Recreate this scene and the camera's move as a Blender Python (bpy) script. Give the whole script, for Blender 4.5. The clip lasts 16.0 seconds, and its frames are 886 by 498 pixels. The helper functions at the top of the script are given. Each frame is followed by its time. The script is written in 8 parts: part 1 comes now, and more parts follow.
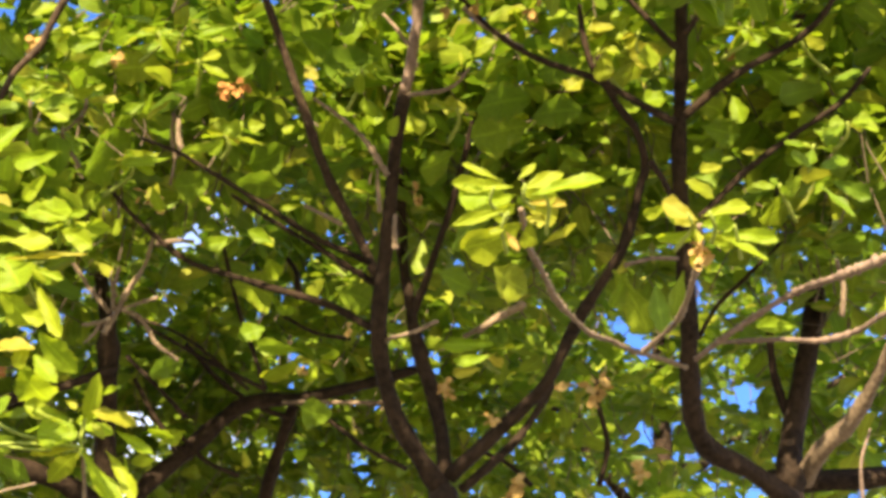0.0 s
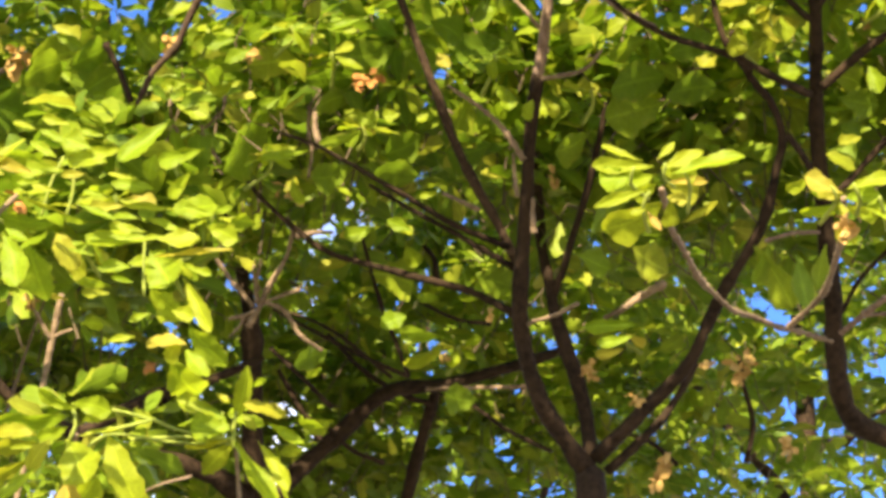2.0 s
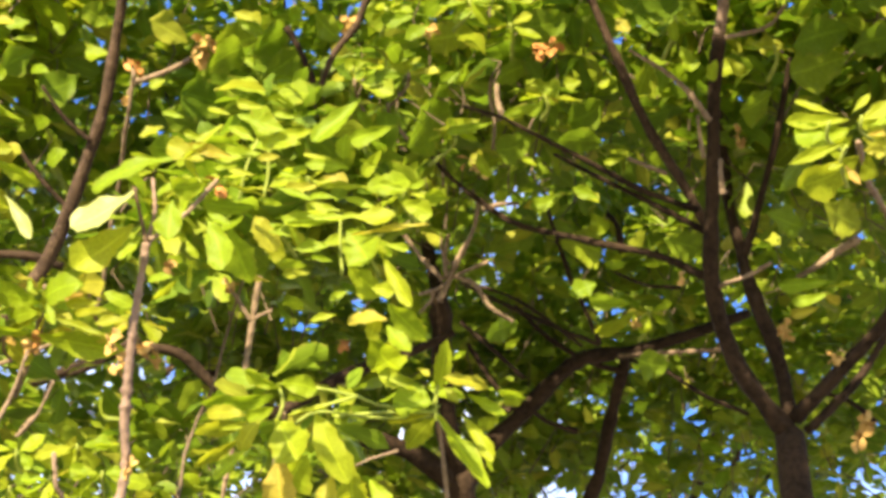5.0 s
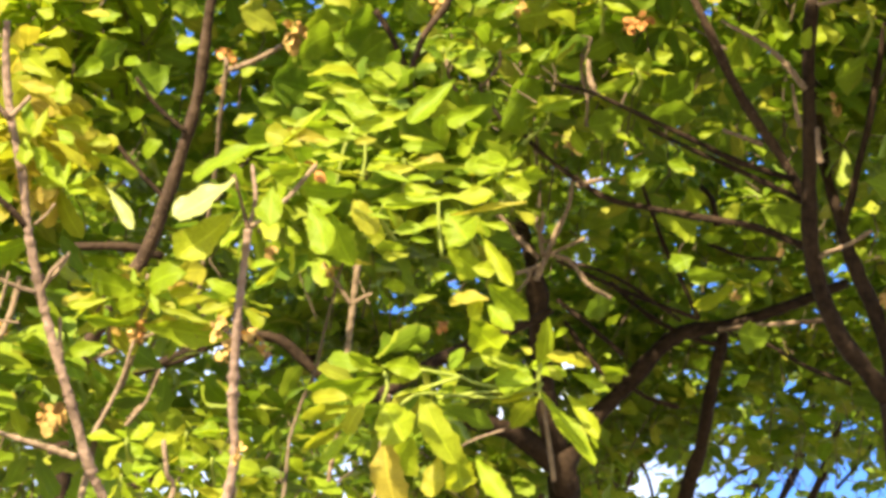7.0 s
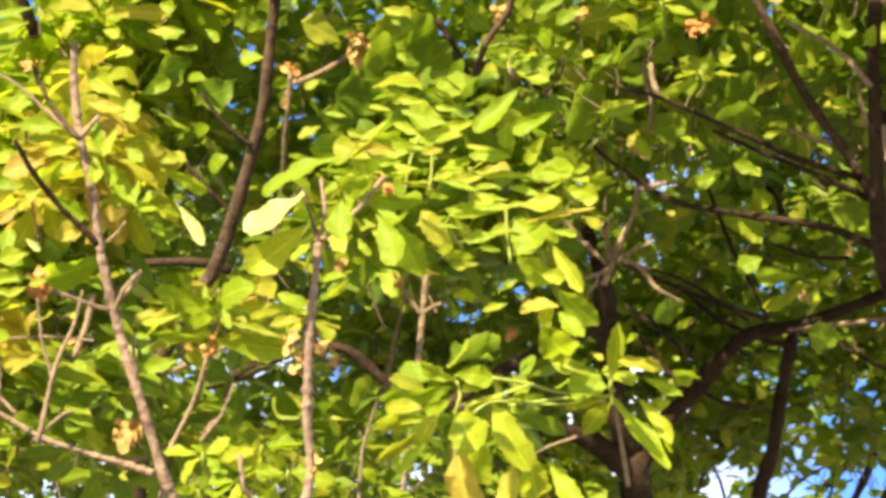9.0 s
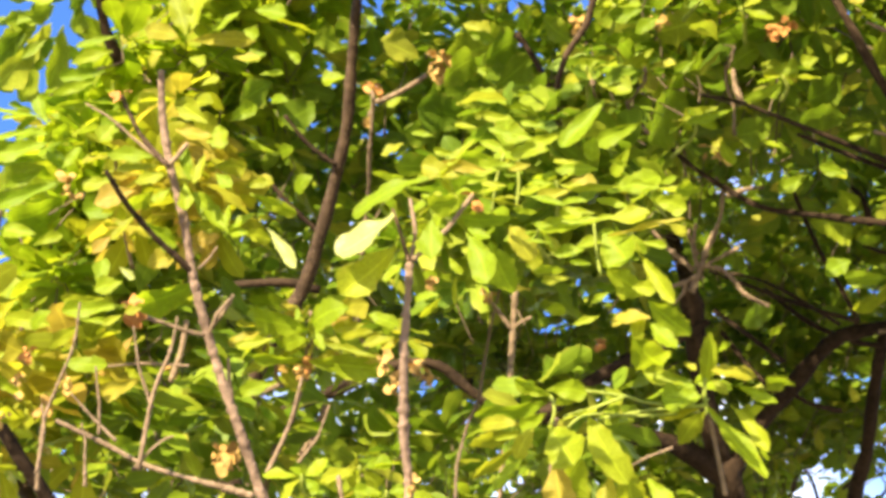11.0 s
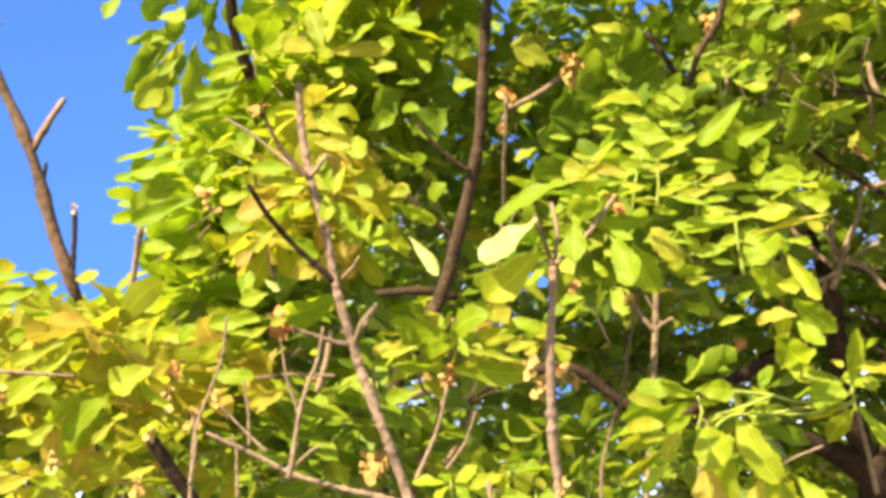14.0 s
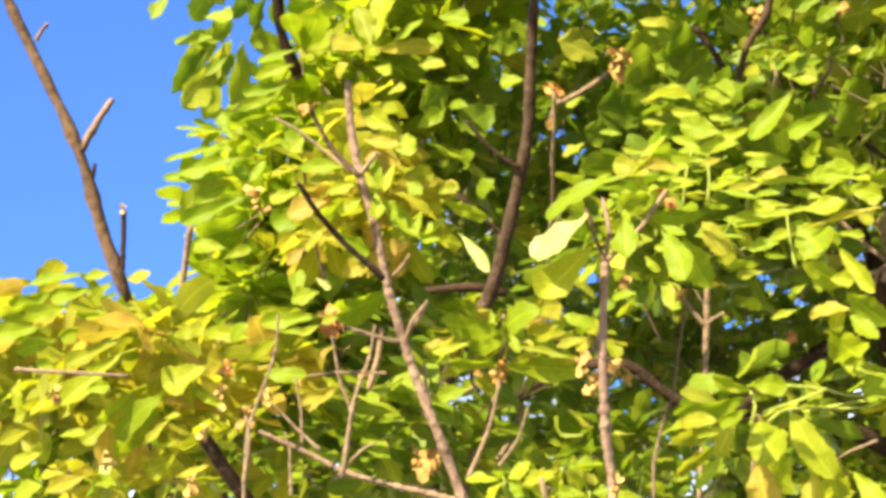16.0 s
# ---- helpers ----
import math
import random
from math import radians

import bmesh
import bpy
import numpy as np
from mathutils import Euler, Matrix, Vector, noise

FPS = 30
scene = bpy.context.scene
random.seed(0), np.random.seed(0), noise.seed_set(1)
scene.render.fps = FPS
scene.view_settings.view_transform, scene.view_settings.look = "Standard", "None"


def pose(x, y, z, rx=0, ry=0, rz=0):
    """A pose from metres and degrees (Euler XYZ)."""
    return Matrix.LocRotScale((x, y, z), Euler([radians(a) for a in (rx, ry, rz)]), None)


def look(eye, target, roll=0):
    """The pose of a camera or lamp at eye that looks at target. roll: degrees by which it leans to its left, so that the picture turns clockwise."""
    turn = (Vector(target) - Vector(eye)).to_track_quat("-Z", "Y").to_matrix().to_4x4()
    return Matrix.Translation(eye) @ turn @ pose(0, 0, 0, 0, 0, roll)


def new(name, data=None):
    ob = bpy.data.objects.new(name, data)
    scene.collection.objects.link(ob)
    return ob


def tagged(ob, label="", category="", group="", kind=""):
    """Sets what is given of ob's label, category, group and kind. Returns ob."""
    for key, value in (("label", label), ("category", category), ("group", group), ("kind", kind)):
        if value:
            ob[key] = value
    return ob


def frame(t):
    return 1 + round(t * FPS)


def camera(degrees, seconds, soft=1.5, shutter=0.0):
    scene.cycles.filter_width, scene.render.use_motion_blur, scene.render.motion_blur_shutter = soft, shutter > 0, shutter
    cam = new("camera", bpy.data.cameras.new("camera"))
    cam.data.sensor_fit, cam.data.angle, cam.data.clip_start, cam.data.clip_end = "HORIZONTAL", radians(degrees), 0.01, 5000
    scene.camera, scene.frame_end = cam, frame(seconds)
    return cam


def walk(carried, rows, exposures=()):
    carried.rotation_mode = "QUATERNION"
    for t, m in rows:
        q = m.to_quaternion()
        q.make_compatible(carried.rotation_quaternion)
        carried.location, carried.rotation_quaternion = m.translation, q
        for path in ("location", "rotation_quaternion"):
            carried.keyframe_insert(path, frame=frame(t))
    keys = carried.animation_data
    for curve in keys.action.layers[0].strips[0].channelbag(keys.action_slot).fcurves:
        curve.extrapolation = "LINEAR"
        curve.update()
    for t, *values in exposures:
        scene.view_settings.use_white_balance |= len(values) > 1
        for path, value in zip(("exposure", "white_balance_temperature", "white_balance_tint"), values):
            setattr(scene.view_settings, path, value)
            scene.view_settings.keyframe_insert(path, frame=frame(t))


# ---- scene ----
FOV = 26.45
cam = camera(FOV, 16.0, soft=3.75)
PATH = [
    (0.0, pose(0.0963, -0.0054, 1.6081, 121.273, 0.230, -14.649)),
    (0.5, pose(0.0887, -0.0102, 1.6046, 121.226, 0.200, -13.510)),
    (1.0, pose(0.0843, -0.0120, 1.6043, 121.112, 0.121, -12.301)),
    (1.5, pose(0.0787, -0.0120, 1.6030, 120.959, -0.045, -11.269)),
    (2.0, pose(0.0726, -0.0117, 1.6032, 120.793, -0.051, -10.210)),
    (2.5, pose(0.0636, -0.0108, 1.6033, 120.697, -0.114, -9.177)),
    (3.0, pose(0.0569, -0.0097, 1.5998, 120.574, -0.160, -8.193)),
    (3.5, pose(0.0498, -0.0099, 1.5988, 120.448, -0.197, -7.256)),
    (4.0, pose(0.0422, -0.0094, 1.5993, 120.258, -0.285, -6.300)),
    (6.5, pose(0.0091, 0.0077, 1.5991, 119.487, -0.200, -1.941)),
    (7.0, pose(0.0057, 0.0044, 1.5988, 119.336, -0.124, -1.234)),
    (7.5, pose(0.0027, 0.0022, 1.5989, 119.296, -0.043, -0.550)),
    (8.0, pose(-0.0000, 0.0000, 1.6000, 119.300, 0.000, -0.000)),
    (8.5, pose(-0.0032, -0.0006, 1.5997, 119.402, 0.082, 0.521)),
    (11.0, pose(-0.0248, -0.0191, 1.6096, 119.785, 0.593, 4.098)),
    (11.5, pose(-0.0317, -0.0201, 1.6081, 119.865, 0.664, 4.976)),
    (12.0, pose(-0.0385, -0.0206, 1.6072, 119.975, 0.607, 5.806)),
    (12.5, pose(-0.0449, -0.0179, 1.6081, 119.971, 0.542, 6.488)),
    (13.0, pose(-0.0508, -0.0180, 1.6084, 119.996, 0.414, 7.103)),
    (13.5, pose(-0.0545, -0.0198, 1.6085, 120.036, 0.293, 7.663)),
    (14.0, pose(-0.0557, -0.0214, 1.6086, 119.996, 0.169, 8.192)),
    (14.5, pose(-0.0589, -0.0221, 1.6091, 119.985, 0.163, 8.658)),
    (15.0, pose(-0.0608, -0.0239, 1.6085, 119.929, 0.140, 9.045)),
    (15.5, pose(-0.0629, -0.0244, 1.6086, 119.982, -0.033, 9.408)),
    (16.0, pose(-0.0655, -0.0221, 1.6106, 119.881, -0.045, 9.647)),
]
walk(cam, PATH, exposures=[(0.0, 2.0), (16.0, 2.0)])

# ---- light: a clear afternoon, the sun low behind the path ----
SUN = Vector((-0.36, -0.84, 0.40)).normalized()
world = bpy.data.worlds.new("sky")
scene.world = world
world.use_nodes = True
wn, wl = world.node_tree.nodes, world.node_tree.links
wn.clear()
w_out, w_bg, w_sky = wn.new("ShaderNodeOutputWorld"), wn.new("ShaderNodeBackground"), wn.new("ShaderNodeTexSky")
w_sky.sky_type, w_sky.sun_disc = "NISHITA", False
w_sky.sun_elevation, w_sky.sun_rotation = math.asin(SUN.z), math.atan2(SUN.x, SUN.y)
w_sky.air_density, w_sky.dust_density, w_sky.ozone_density = 1.0, 0.4, 3.0
w_co, w_cl, w_ramp, w_mix = wn.new("ShaderNodeTexCoord"), wn.new("ShaderNodeTexNoise"), wn.new("ShaderNodeValToRGB"), wn.new("ShaderNodeMix")
w_cl.inputs["Scale"].default_value, w_cl.inputs["Detail"].default_value = 3.1, 5.0
w_ramp.color_ramp.elements[0].position, w_ramp.color_ramp.elements[1].position = 0.57, 0.70
w_mix.data_type = "RGBA"
w_mix.inputs["B"].default_value = (8.2, 8.5, 9.2, 1)
w_bg.inputs["Strength"].default_value = 0.082
wl.new(w_co.outputs["Generated"], w_cl.inputs["Vector"])
w_sep, w_low = wn.new("ShaderNodeSeparateXYZ"), wn.new("ShaderNodeMath")
w_low.operation = "MULTIPLY_ADD"
w_low.inputs[1].default_value = -0.9
w_add = wn.new("ShaderNodeMath")
w_add.operation = "ADD"
w_add.inputs[1].default_value = 0.45
wl.new(w_co.outputs["Generated"], w_sep.inputs["Vector"])
wl.new(w_sep.outputs["Z"], w_low.inputs[0])
wl.new(w_cl.outputs["Fac"], w_low.inputs[2])
wl.new(w_low.outputs[0], w_add.inputs[0])
wl.new(w_add.outputs[0], w_ramp.inputs["Fac"])
wl.new(w_ramp.outputs["Color"], w_mix.inputs["Factor"])
w_tint = wn.new("ShaderNodeVectorMath")
w_tint.operation = "MULTIPLY"
w_tint.inputs[1].default_value = (0.56, 0.80, 1.24)
wl.new(w_sky.outputs["Color"], w_tint.inputs[0])
wl.new(w_tint.outputs["Vector"], w_mix.inputs["A"])
wl.new(w_mix.outputs["Result"], w_bg.inputs["Color"])
wl.new(w_bg.outputs["Background"], w_out.inputs["Surface"])
sun_data = bpy.data.lights.new("sun", "SUN")
sun_data.energy, sun_data.angle, sun_data.color = 5.0, radians(0.55), (1.0, 0.86, 0.58)
sun = new("sun", sun_data)
sun.matrix_world = look(SUN * 30, (0, 0, 0))


# ---- materials ----
def node_material(name):
    m = bpy.data.materials.new(name)
    m.use_nodes = True
    n = m.node_tree.nodes
    n.clear()
    return m, n, m.node_tree.links


def ramp(n, stops):
    r = n.new("ShaderNodeValToRGB")
    e = r.color_ramp.elements
    while len(e) < len(stops):
        e.new(0.5)
    for k, (p, c) in zip(e, stops):
        k.position, k.color = p, (*c, 1)
    return r


def leaf_material(name, stops, glow, singly, rough=0.5, share=0.5, gloss=0.18):
    """A thin leaf: skin with a soft gloss, and light passing through the blade. stops: its colours from plant to plant."""
    m, n, l = node_material(name)
    out, skin, thin, mix = n.new("ShaderNodeOutputMaterial"), n.new("ShaderNodeBsdfPrincipled"), n.new("ShaderNodeBsdfTranslucent"), n.new("ShaderNodeMixShader")
    if singly:
        src = n.new("ShaderNodeObjectInfo").outputs["Random"]
    else:
        src = n.new("ShaderNodeNewGeometry").outputs["Random Per Island"]
    hue = ramp(n, stops)
    l.new(src, hue.inputs["Fac"])
    # blotches and veins along the blade
    uv = n.new("ShaderNodeUVMap")
    uv.uv_map = "blade"
    sep = n.new("ShaderNodeSeparateXYZ")
    l.new(uv.outputs["UV"], sep.inputs["Vector"])
    side = n.new("ShaderNodeMath")
    side.operation = "ABSOLUTE"
    off = n.new("ShaderNodeMath")
    off.operation = "SUBTRACT"
    off.inputs[1].default_value = 0.5
    l.new(sep.outputs["X"], off.inputs[0])
    l.new(off.outputs[0], side.inputs[0])
    rib = n.new("ShaderNodeMapRange")
    rib.inputs["From Min"].default_value, rib.inputs["From Max"].default_value = 0.015, 0.05
    rib.inputs["To Min"].default_value, rib.inputs["To Max"].default_value = 1.35, 1.0
    l.new(side.outputs[0], rib.inputs["Value"])
    slant = n.new("ShaderNodeMath")
    slant.operation = "MULTIPLY_ADD"
    slant.inputs[1].default_value = -0.55
    l.new(side.outputs[0], slant.inputs[0])
    l.new(sep.outputs["Y"], slant.inputs[2])
    wave = n.new("ShaderNodeMath")
    wave.operation = "MULTIPLY"
    wave.inputs[1].default_value = 62.0
    l.new(slant.outputs[0], wave.inputs[0])
    vein = n.new("ShaderNodeMath")
    vein.operation = "SINE"
    l.new(wave.outputs[0], vein.inputs[0])
    geo = n.new("ShaderNodeTexCoord")
    blot = n.new("ShaderNodeTexNoise")
    blot.inputs["Scale"].default_value, blot.inputs["Detail"].default_value = 26.0, 4.0
    l.new(geo.outputs["Object"], blot.inputs["Vector"])
    bl = n.new("ShaderNodeMapRange")
    bl.inputs["From Min"].default_value, bl.inputs["From Max"].default_value = 0.3, 0.7
    bl.inputs["To Min"].default_value, bl.inputs["To Max"].default_value = 0.84, 1.14
    l.new(blot.outputs["Fac"], bl.inputs["Value"])
    amount = n.new("ShaderNodeMath")
    amount.operation = "MULTIPLY"
    l.new(rib.outputs["Result"], amount.inputs[0])
    l.new(bl.outputs["Result"], amount.inputs[1])
    tone = n.new("ShaderNodeVectorMath")
    tone.operation = "SCALE"
    l.new(hue.outputs["Color"], tone.inputs["Vector"])
    l.new(amount.outputs[0], tone.inputs["Scale"])
    rim = n.new("ShaderNodeMapRange")
    rim.inputs["From Min"].default_value, rim.inputs["From Max"].default_value = 0.34, 0.5
    rim.inputs["To Min"].default_value, rim.inputs["To Max"].default_value = 0.0, 0.5
    l.new(side.outputs[0], rim.inputs["Value"])
    dry = n.new("ShaderNodeMapRange")
    dry.inputs["From Min"].default_value, dry.inputs["From Max"].default_value = 0.5, 0.68
    l.new(blot.outputs["Fac"], dry.inputs["Value"])
    rust = n.new("ShaderNodeMath")
    rust.operation = "MULTIPLY"
    l.new(rim.outputs["Result"], rust.inputs[0])
    l.new(dry.outputs["Result"], rust.inputs[1])
    worn = n.new("ShaderNodeMix")
    worn.data_type = "RGBA"
    worn.inputs["B"].default_value = (0.34, 0.20, 0.05, 1)
    l.new(rust.outputs[0], worn.inputs["Factor"])
    l.new(tone.outputs["Vector"], worn.inputs["A"])
    l.new(worn.outputs["Result"], skin.inputs["Base Color"])
    through_tone = n.new("ShaderNodeVectorMath")
    through_tone.operation = "MULTIPLY"
    through_tone.inputs[1].default_value = glow
    l.new(worn.outputs["Result"], through_tone.inputs[0])
    l.new(through_tone.outputs["Vector"], thin.inputs["Color"])
    bump = n.new("ShaderNodeBump")
    bump.inputs["Strength"].default_value, bump.inputs["Distance"].default_value = 0.14, 0.0015
    l.new(vein.outputs[0], bump.inputs["Height"])
    l.new(bump.outputs["Normal"], skin.inputs["Normal"])
    skin.inputs["Roughness"].default_value = rough
    skin.inputs["Specular IOR Level"].default_value = gloss
    mix.inputs["Fac"].default_value = share
    l.new(skin.outputs["BSDF"], mix.inputs[1])
    l.new(thin.outputs["BSDF"], mix.inputs[2])
    l.new(mix.outputs["Shader"], out.inputs["Surface"])
    return m


# leaf green kept dark for leaves in the shade of the crowns
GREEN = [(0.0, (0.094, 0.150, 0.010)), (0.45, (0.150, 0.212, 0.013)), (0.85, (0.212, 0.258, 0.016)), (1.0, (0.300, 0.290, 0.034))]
YOUNG = [(0.0, (0.174, 0.245, 0.009)), (0.5, (0.218, 0.280, 0.012)), (0.9, (0.258, 0.290, 0.015)), (1.0, (0.310, 0.270, 0.034))]
BRONZE = [(0.0, (0.195, 0.228, 0.011)), (0.5, (0.250, 0.258, 0.017)), (0.85, (0.298, 0.252, 0.030)), (1.0, (0.345, 0.222, 0.052))]
GLOW = (2.0, 1.9, 1.12)
# lighter copy of the leaf green, sunlight put into the colour
SUNLIT_GREEN = [(0.0, (0.154, 0.230, 0.009)), (0.5, (0.200, 0.272, 0.011)), (0.9, (0.244, 0.286, 0.014)), (1.0, (0.294, 0.265, 0.028))]
# cream highlight of a few sunward leaves, put into their base colour
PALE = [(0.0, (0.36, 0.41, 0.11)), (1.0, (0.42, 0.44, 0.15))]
leaf_pale_highlight = leaf_material("leaf_pale_highlight", PALE, (1.2, 1.2, 0.6), True, 0.35)
leaf_sunlit = leaf_material("leaf_sunlit", SUNLIT_GREEN, GLOW, True)
leaf_young = leaf_material("leaf_young", YOUNG, GLOW, True)
leaf_bronze = leaf_material("leaf_bronze", BRONZE, GLOW, True)
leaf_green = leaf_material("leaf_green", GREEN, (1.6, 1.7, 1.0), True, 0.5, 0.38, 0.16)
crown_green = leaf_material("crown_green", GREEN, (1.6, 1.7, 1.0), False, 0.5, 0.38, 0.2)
crown_sunlit = leaf_material("crown_sunlit", SUNLIT_GREEN, GLOW, False)
crown_young = leaf_material("crown_young", YOUNG, GLOW, False)
crown_bronze = leaf_material("crown_bronze", BRONZE, GLOW, False)


def bark_material(name, dark, light, grain=60.0, spots=True):
    m, n, l = node_material(name)
    out, skin = n.new("ShaderNodeOutputMaterial"), n.new("ShaderNodeBsdfPrincipled")
    co = n.new("ShaderNodeTexCoord")
    big, fine, dots = n.new("ShaderNodeTexNoise"), n.new("ShaderNodeTexNoise"), n.new("ShaderNodeTexVoronoi")
    big.inputs["Scale"].default_value, big.inputs["Detail"].default_value = 7.0, 4.0
    fine.inputs["Scale"].default_value, fine.inputs["Detail"].default_value = grain, 6.0
    dots.inputs["Scale"].default_value = 95.0
    for k in (big, fine, dots):
        l.new(co.outputs["Object"], k.inputs["Vector"])
    mixf = n.new("ShaderNodeMath")
    mixf.operation = "MULTIPLY_ADD"
    mixf.inputs[1].default_value = 0.55
    half = n.new("ShaderNodeMath")
    half.operation = "MULTIPLY"
    half.inputs[1].default_value = 0.5
    l.new(big.outputs["Fac"], half.inputs[0])
    l.new(fine.outputs["Fac"], mixf.inputs[0])
    l.new(half.outputs[0], mixf.inputs[2])
    tone = ramp(n, [(0.32, dark), (0.62, light)])
    l.new(mixf.outputs[0], tone.inputs["Fac"])
    pale = n.new("ShaderNodeMix")
    pale.data_type = "RGBA"
    spot = n.new("ShaderNodeMapRange")
    spot.inputs["From Min"].default_value, spot.inputs["From Max"].default_value = 0.12, 0.24
    spot.inputs["To Min"].default_value, spot.inputs["To Max"].default_value = (0.6 if spots else 0.15), 0.0
    l.new(dots.outputs["Distance"], spot.inputs["Value"])
    l.new(spot.outputs["Result"], pale.inputs["Factor"])
    l.new(tone.outputs["Color"], pale.inputs["A"])
    pale.inputs["B"].default_value = (0.26, 0.18, 0.12, 1) if spots else (*light, 1)
    l.new(pale.outputs["Result"], skin.inputs["Base Color"])
    skin.inputs["Roughness"].default_value = 0.82
    skin.inputs["Specular IOR Level"].default_value = 0.12
    bump = n.new("ShaderNodeBump")
    bump.inputs["Strength"].default_value, bump.inputs["Distance"].default_value = 0.9, 0.007
    l.new(fine.outputs["Fac"], bump.inputs["Height"])
    l.new(bump.outputs["Normal"], skin.inputs["Normal"])
    l.new(skin.outputs["BSDF"], out.inputs["Surface"])
    return m


# near-black: the shade under the crowns is put into this bark colour
bark_shaded = bark_material("bark_shaded", (0.0045, 0.0027, 0.0016), (0.042, 0.0255, 0.015), 60.0, False)
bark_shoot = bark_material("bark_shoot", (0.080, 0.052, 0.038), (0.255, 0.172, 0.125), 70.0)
bark_fine = bark_material("bark_fine", (0.06, 0.042, 0.028), (0.16, 0.115, 0.075), 90.0)
stem_green = bark_material("stem_green", (0.16, 0.20, 0.03), (0.28, 0.32, 0.06), 60.0, False)
bark_bare = bark_material("bark_bare", (0.026, 0.016, 0.010), (0.135, 0.083, 0.052), 38.0)
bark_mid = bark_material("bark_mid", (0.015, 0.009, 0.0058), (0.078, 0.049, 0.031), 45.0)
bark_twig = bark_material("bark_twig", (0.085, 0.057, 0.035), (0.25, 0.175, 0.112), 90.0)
husk_tan = bark_material("husk_tan", (0.25, 0.135, 0.032), (0.46, 0.30, 0.10), 45.0, False)
husk_red = bark_material("husk_red", (0.26, 0.105, 0.03), (0.44, 0.21, 0.065), 45.0, False)


def ground_material():
    m, n, l = node_material("bounce_ground")
    out, skin, co, a, b = (n.new(k) for k in ("ShaderNodeOutputMaterial", "ShaderNodeBsdfPrincipled", "ShaderNodeTexCoord", "ShaderNodeTexNoise", "ShaderNodeTexNoise"))
    a.inputs["Scale"].default_value, b.inputs["Scale"].default_value, b.inputs["Detail"].default_value = 0.7, 25.0, 8.0
    l.new(co.outputs["Object"], a.inputs["Vector"])
    l.new(co.outputs["Object"], b.inputs["Vector"])
    mixf = n.new("ShaderNodeMath")
    mixf.operation = "MULTIPLY"
    l.new(a.outputs["Fac"], mixf.inputs[0])
    l.new(b.outputs["Fac"], mixf.inputs[1])
    # pale tones chosen to throw light up onto the leaves
    tone = ramp(n, [(0.1, (0.17, 0.155, 0.11)), (0.3, (0.24, 0.215, 0.16)), (0.5, (0.32, 0.285, 0.215))])
    l.new(mixf.outputs[0], tone.inputs["Fac"])
    l.new(tone.outputs["Color"], skin.inputs["Base Color"])
    skin.inputs["Roughness"].default_value = 0.95
    l.new(skin.outputs["BSDF"], out.inputs["Surface"])
    return m


# ---- shapes ----
def mesh_of(name, verts, faces, material, smooth=True, uvs=None):
    me = bpy.data.meshes.new(name)
    verts, faces = np.asarray(verts, float), np.asarray(faces, int)
    k = faces.shape[1]
    me.vertices.add(len(verts))
    me.vertices.foreach_set("co", verts.ravel())
    me.loops.add(faces.size)
    me.loops.foreach_set("vertex_index", faces.ravel())
    me.polygons.add(len(faces))
    me.polygons.foreach_set("loop_start", np.arange(0, faces.size, k))
    me.polygons.foreach_set("use_smooth", np.full(len(faces), smooth))
    if uvs is not None:
        layer = me.uv_layers.new(name="blade")
        layer.data.foreach_set("uv", np.asarray(uvs, float)[faces.ravel()].ravel())
    me.update(calc_edges=True)
    me.materials.append(material)
    return me


def part(name, me, parent, label="", kind=""):
    ob = new(name, me)
    ob.parent = parent
    return tagged(ob, label, "", "", kind)


def thing(name, place, label, category, group=""):
    ob = new(name)
    ob.empty_display_size = 0.3
    ob.location = place
    bpy.context.view_layer.update()
    return tagged(ob, label, category, group)


def spline(points, step):
    """A smooth line through a few places, resampled evenly."""
    p = np.asarray(points, float)
    p = np.vstack([2 * p[0] - p[1], p, 2 * p[-1] - p[-2]])
    out = []
    for i in range(1, len(p) - 2):
        n = max(2, int(np.linalg.norm(p[i + 1] - p[i]) / step))
        for s in np.arange(n) / n:
            a, b, c, d = p[i - 1], p[i], p[i + 1], p[i + 2]
            out.append(0.5 * (2 * b + (c - a) * s + (2 * a - 5 * b + 4 * c - d) * s * s + (3 * b - a - 3 * c + d) * s ** 3))
    out.append(p[-2])
    return np.array(out)


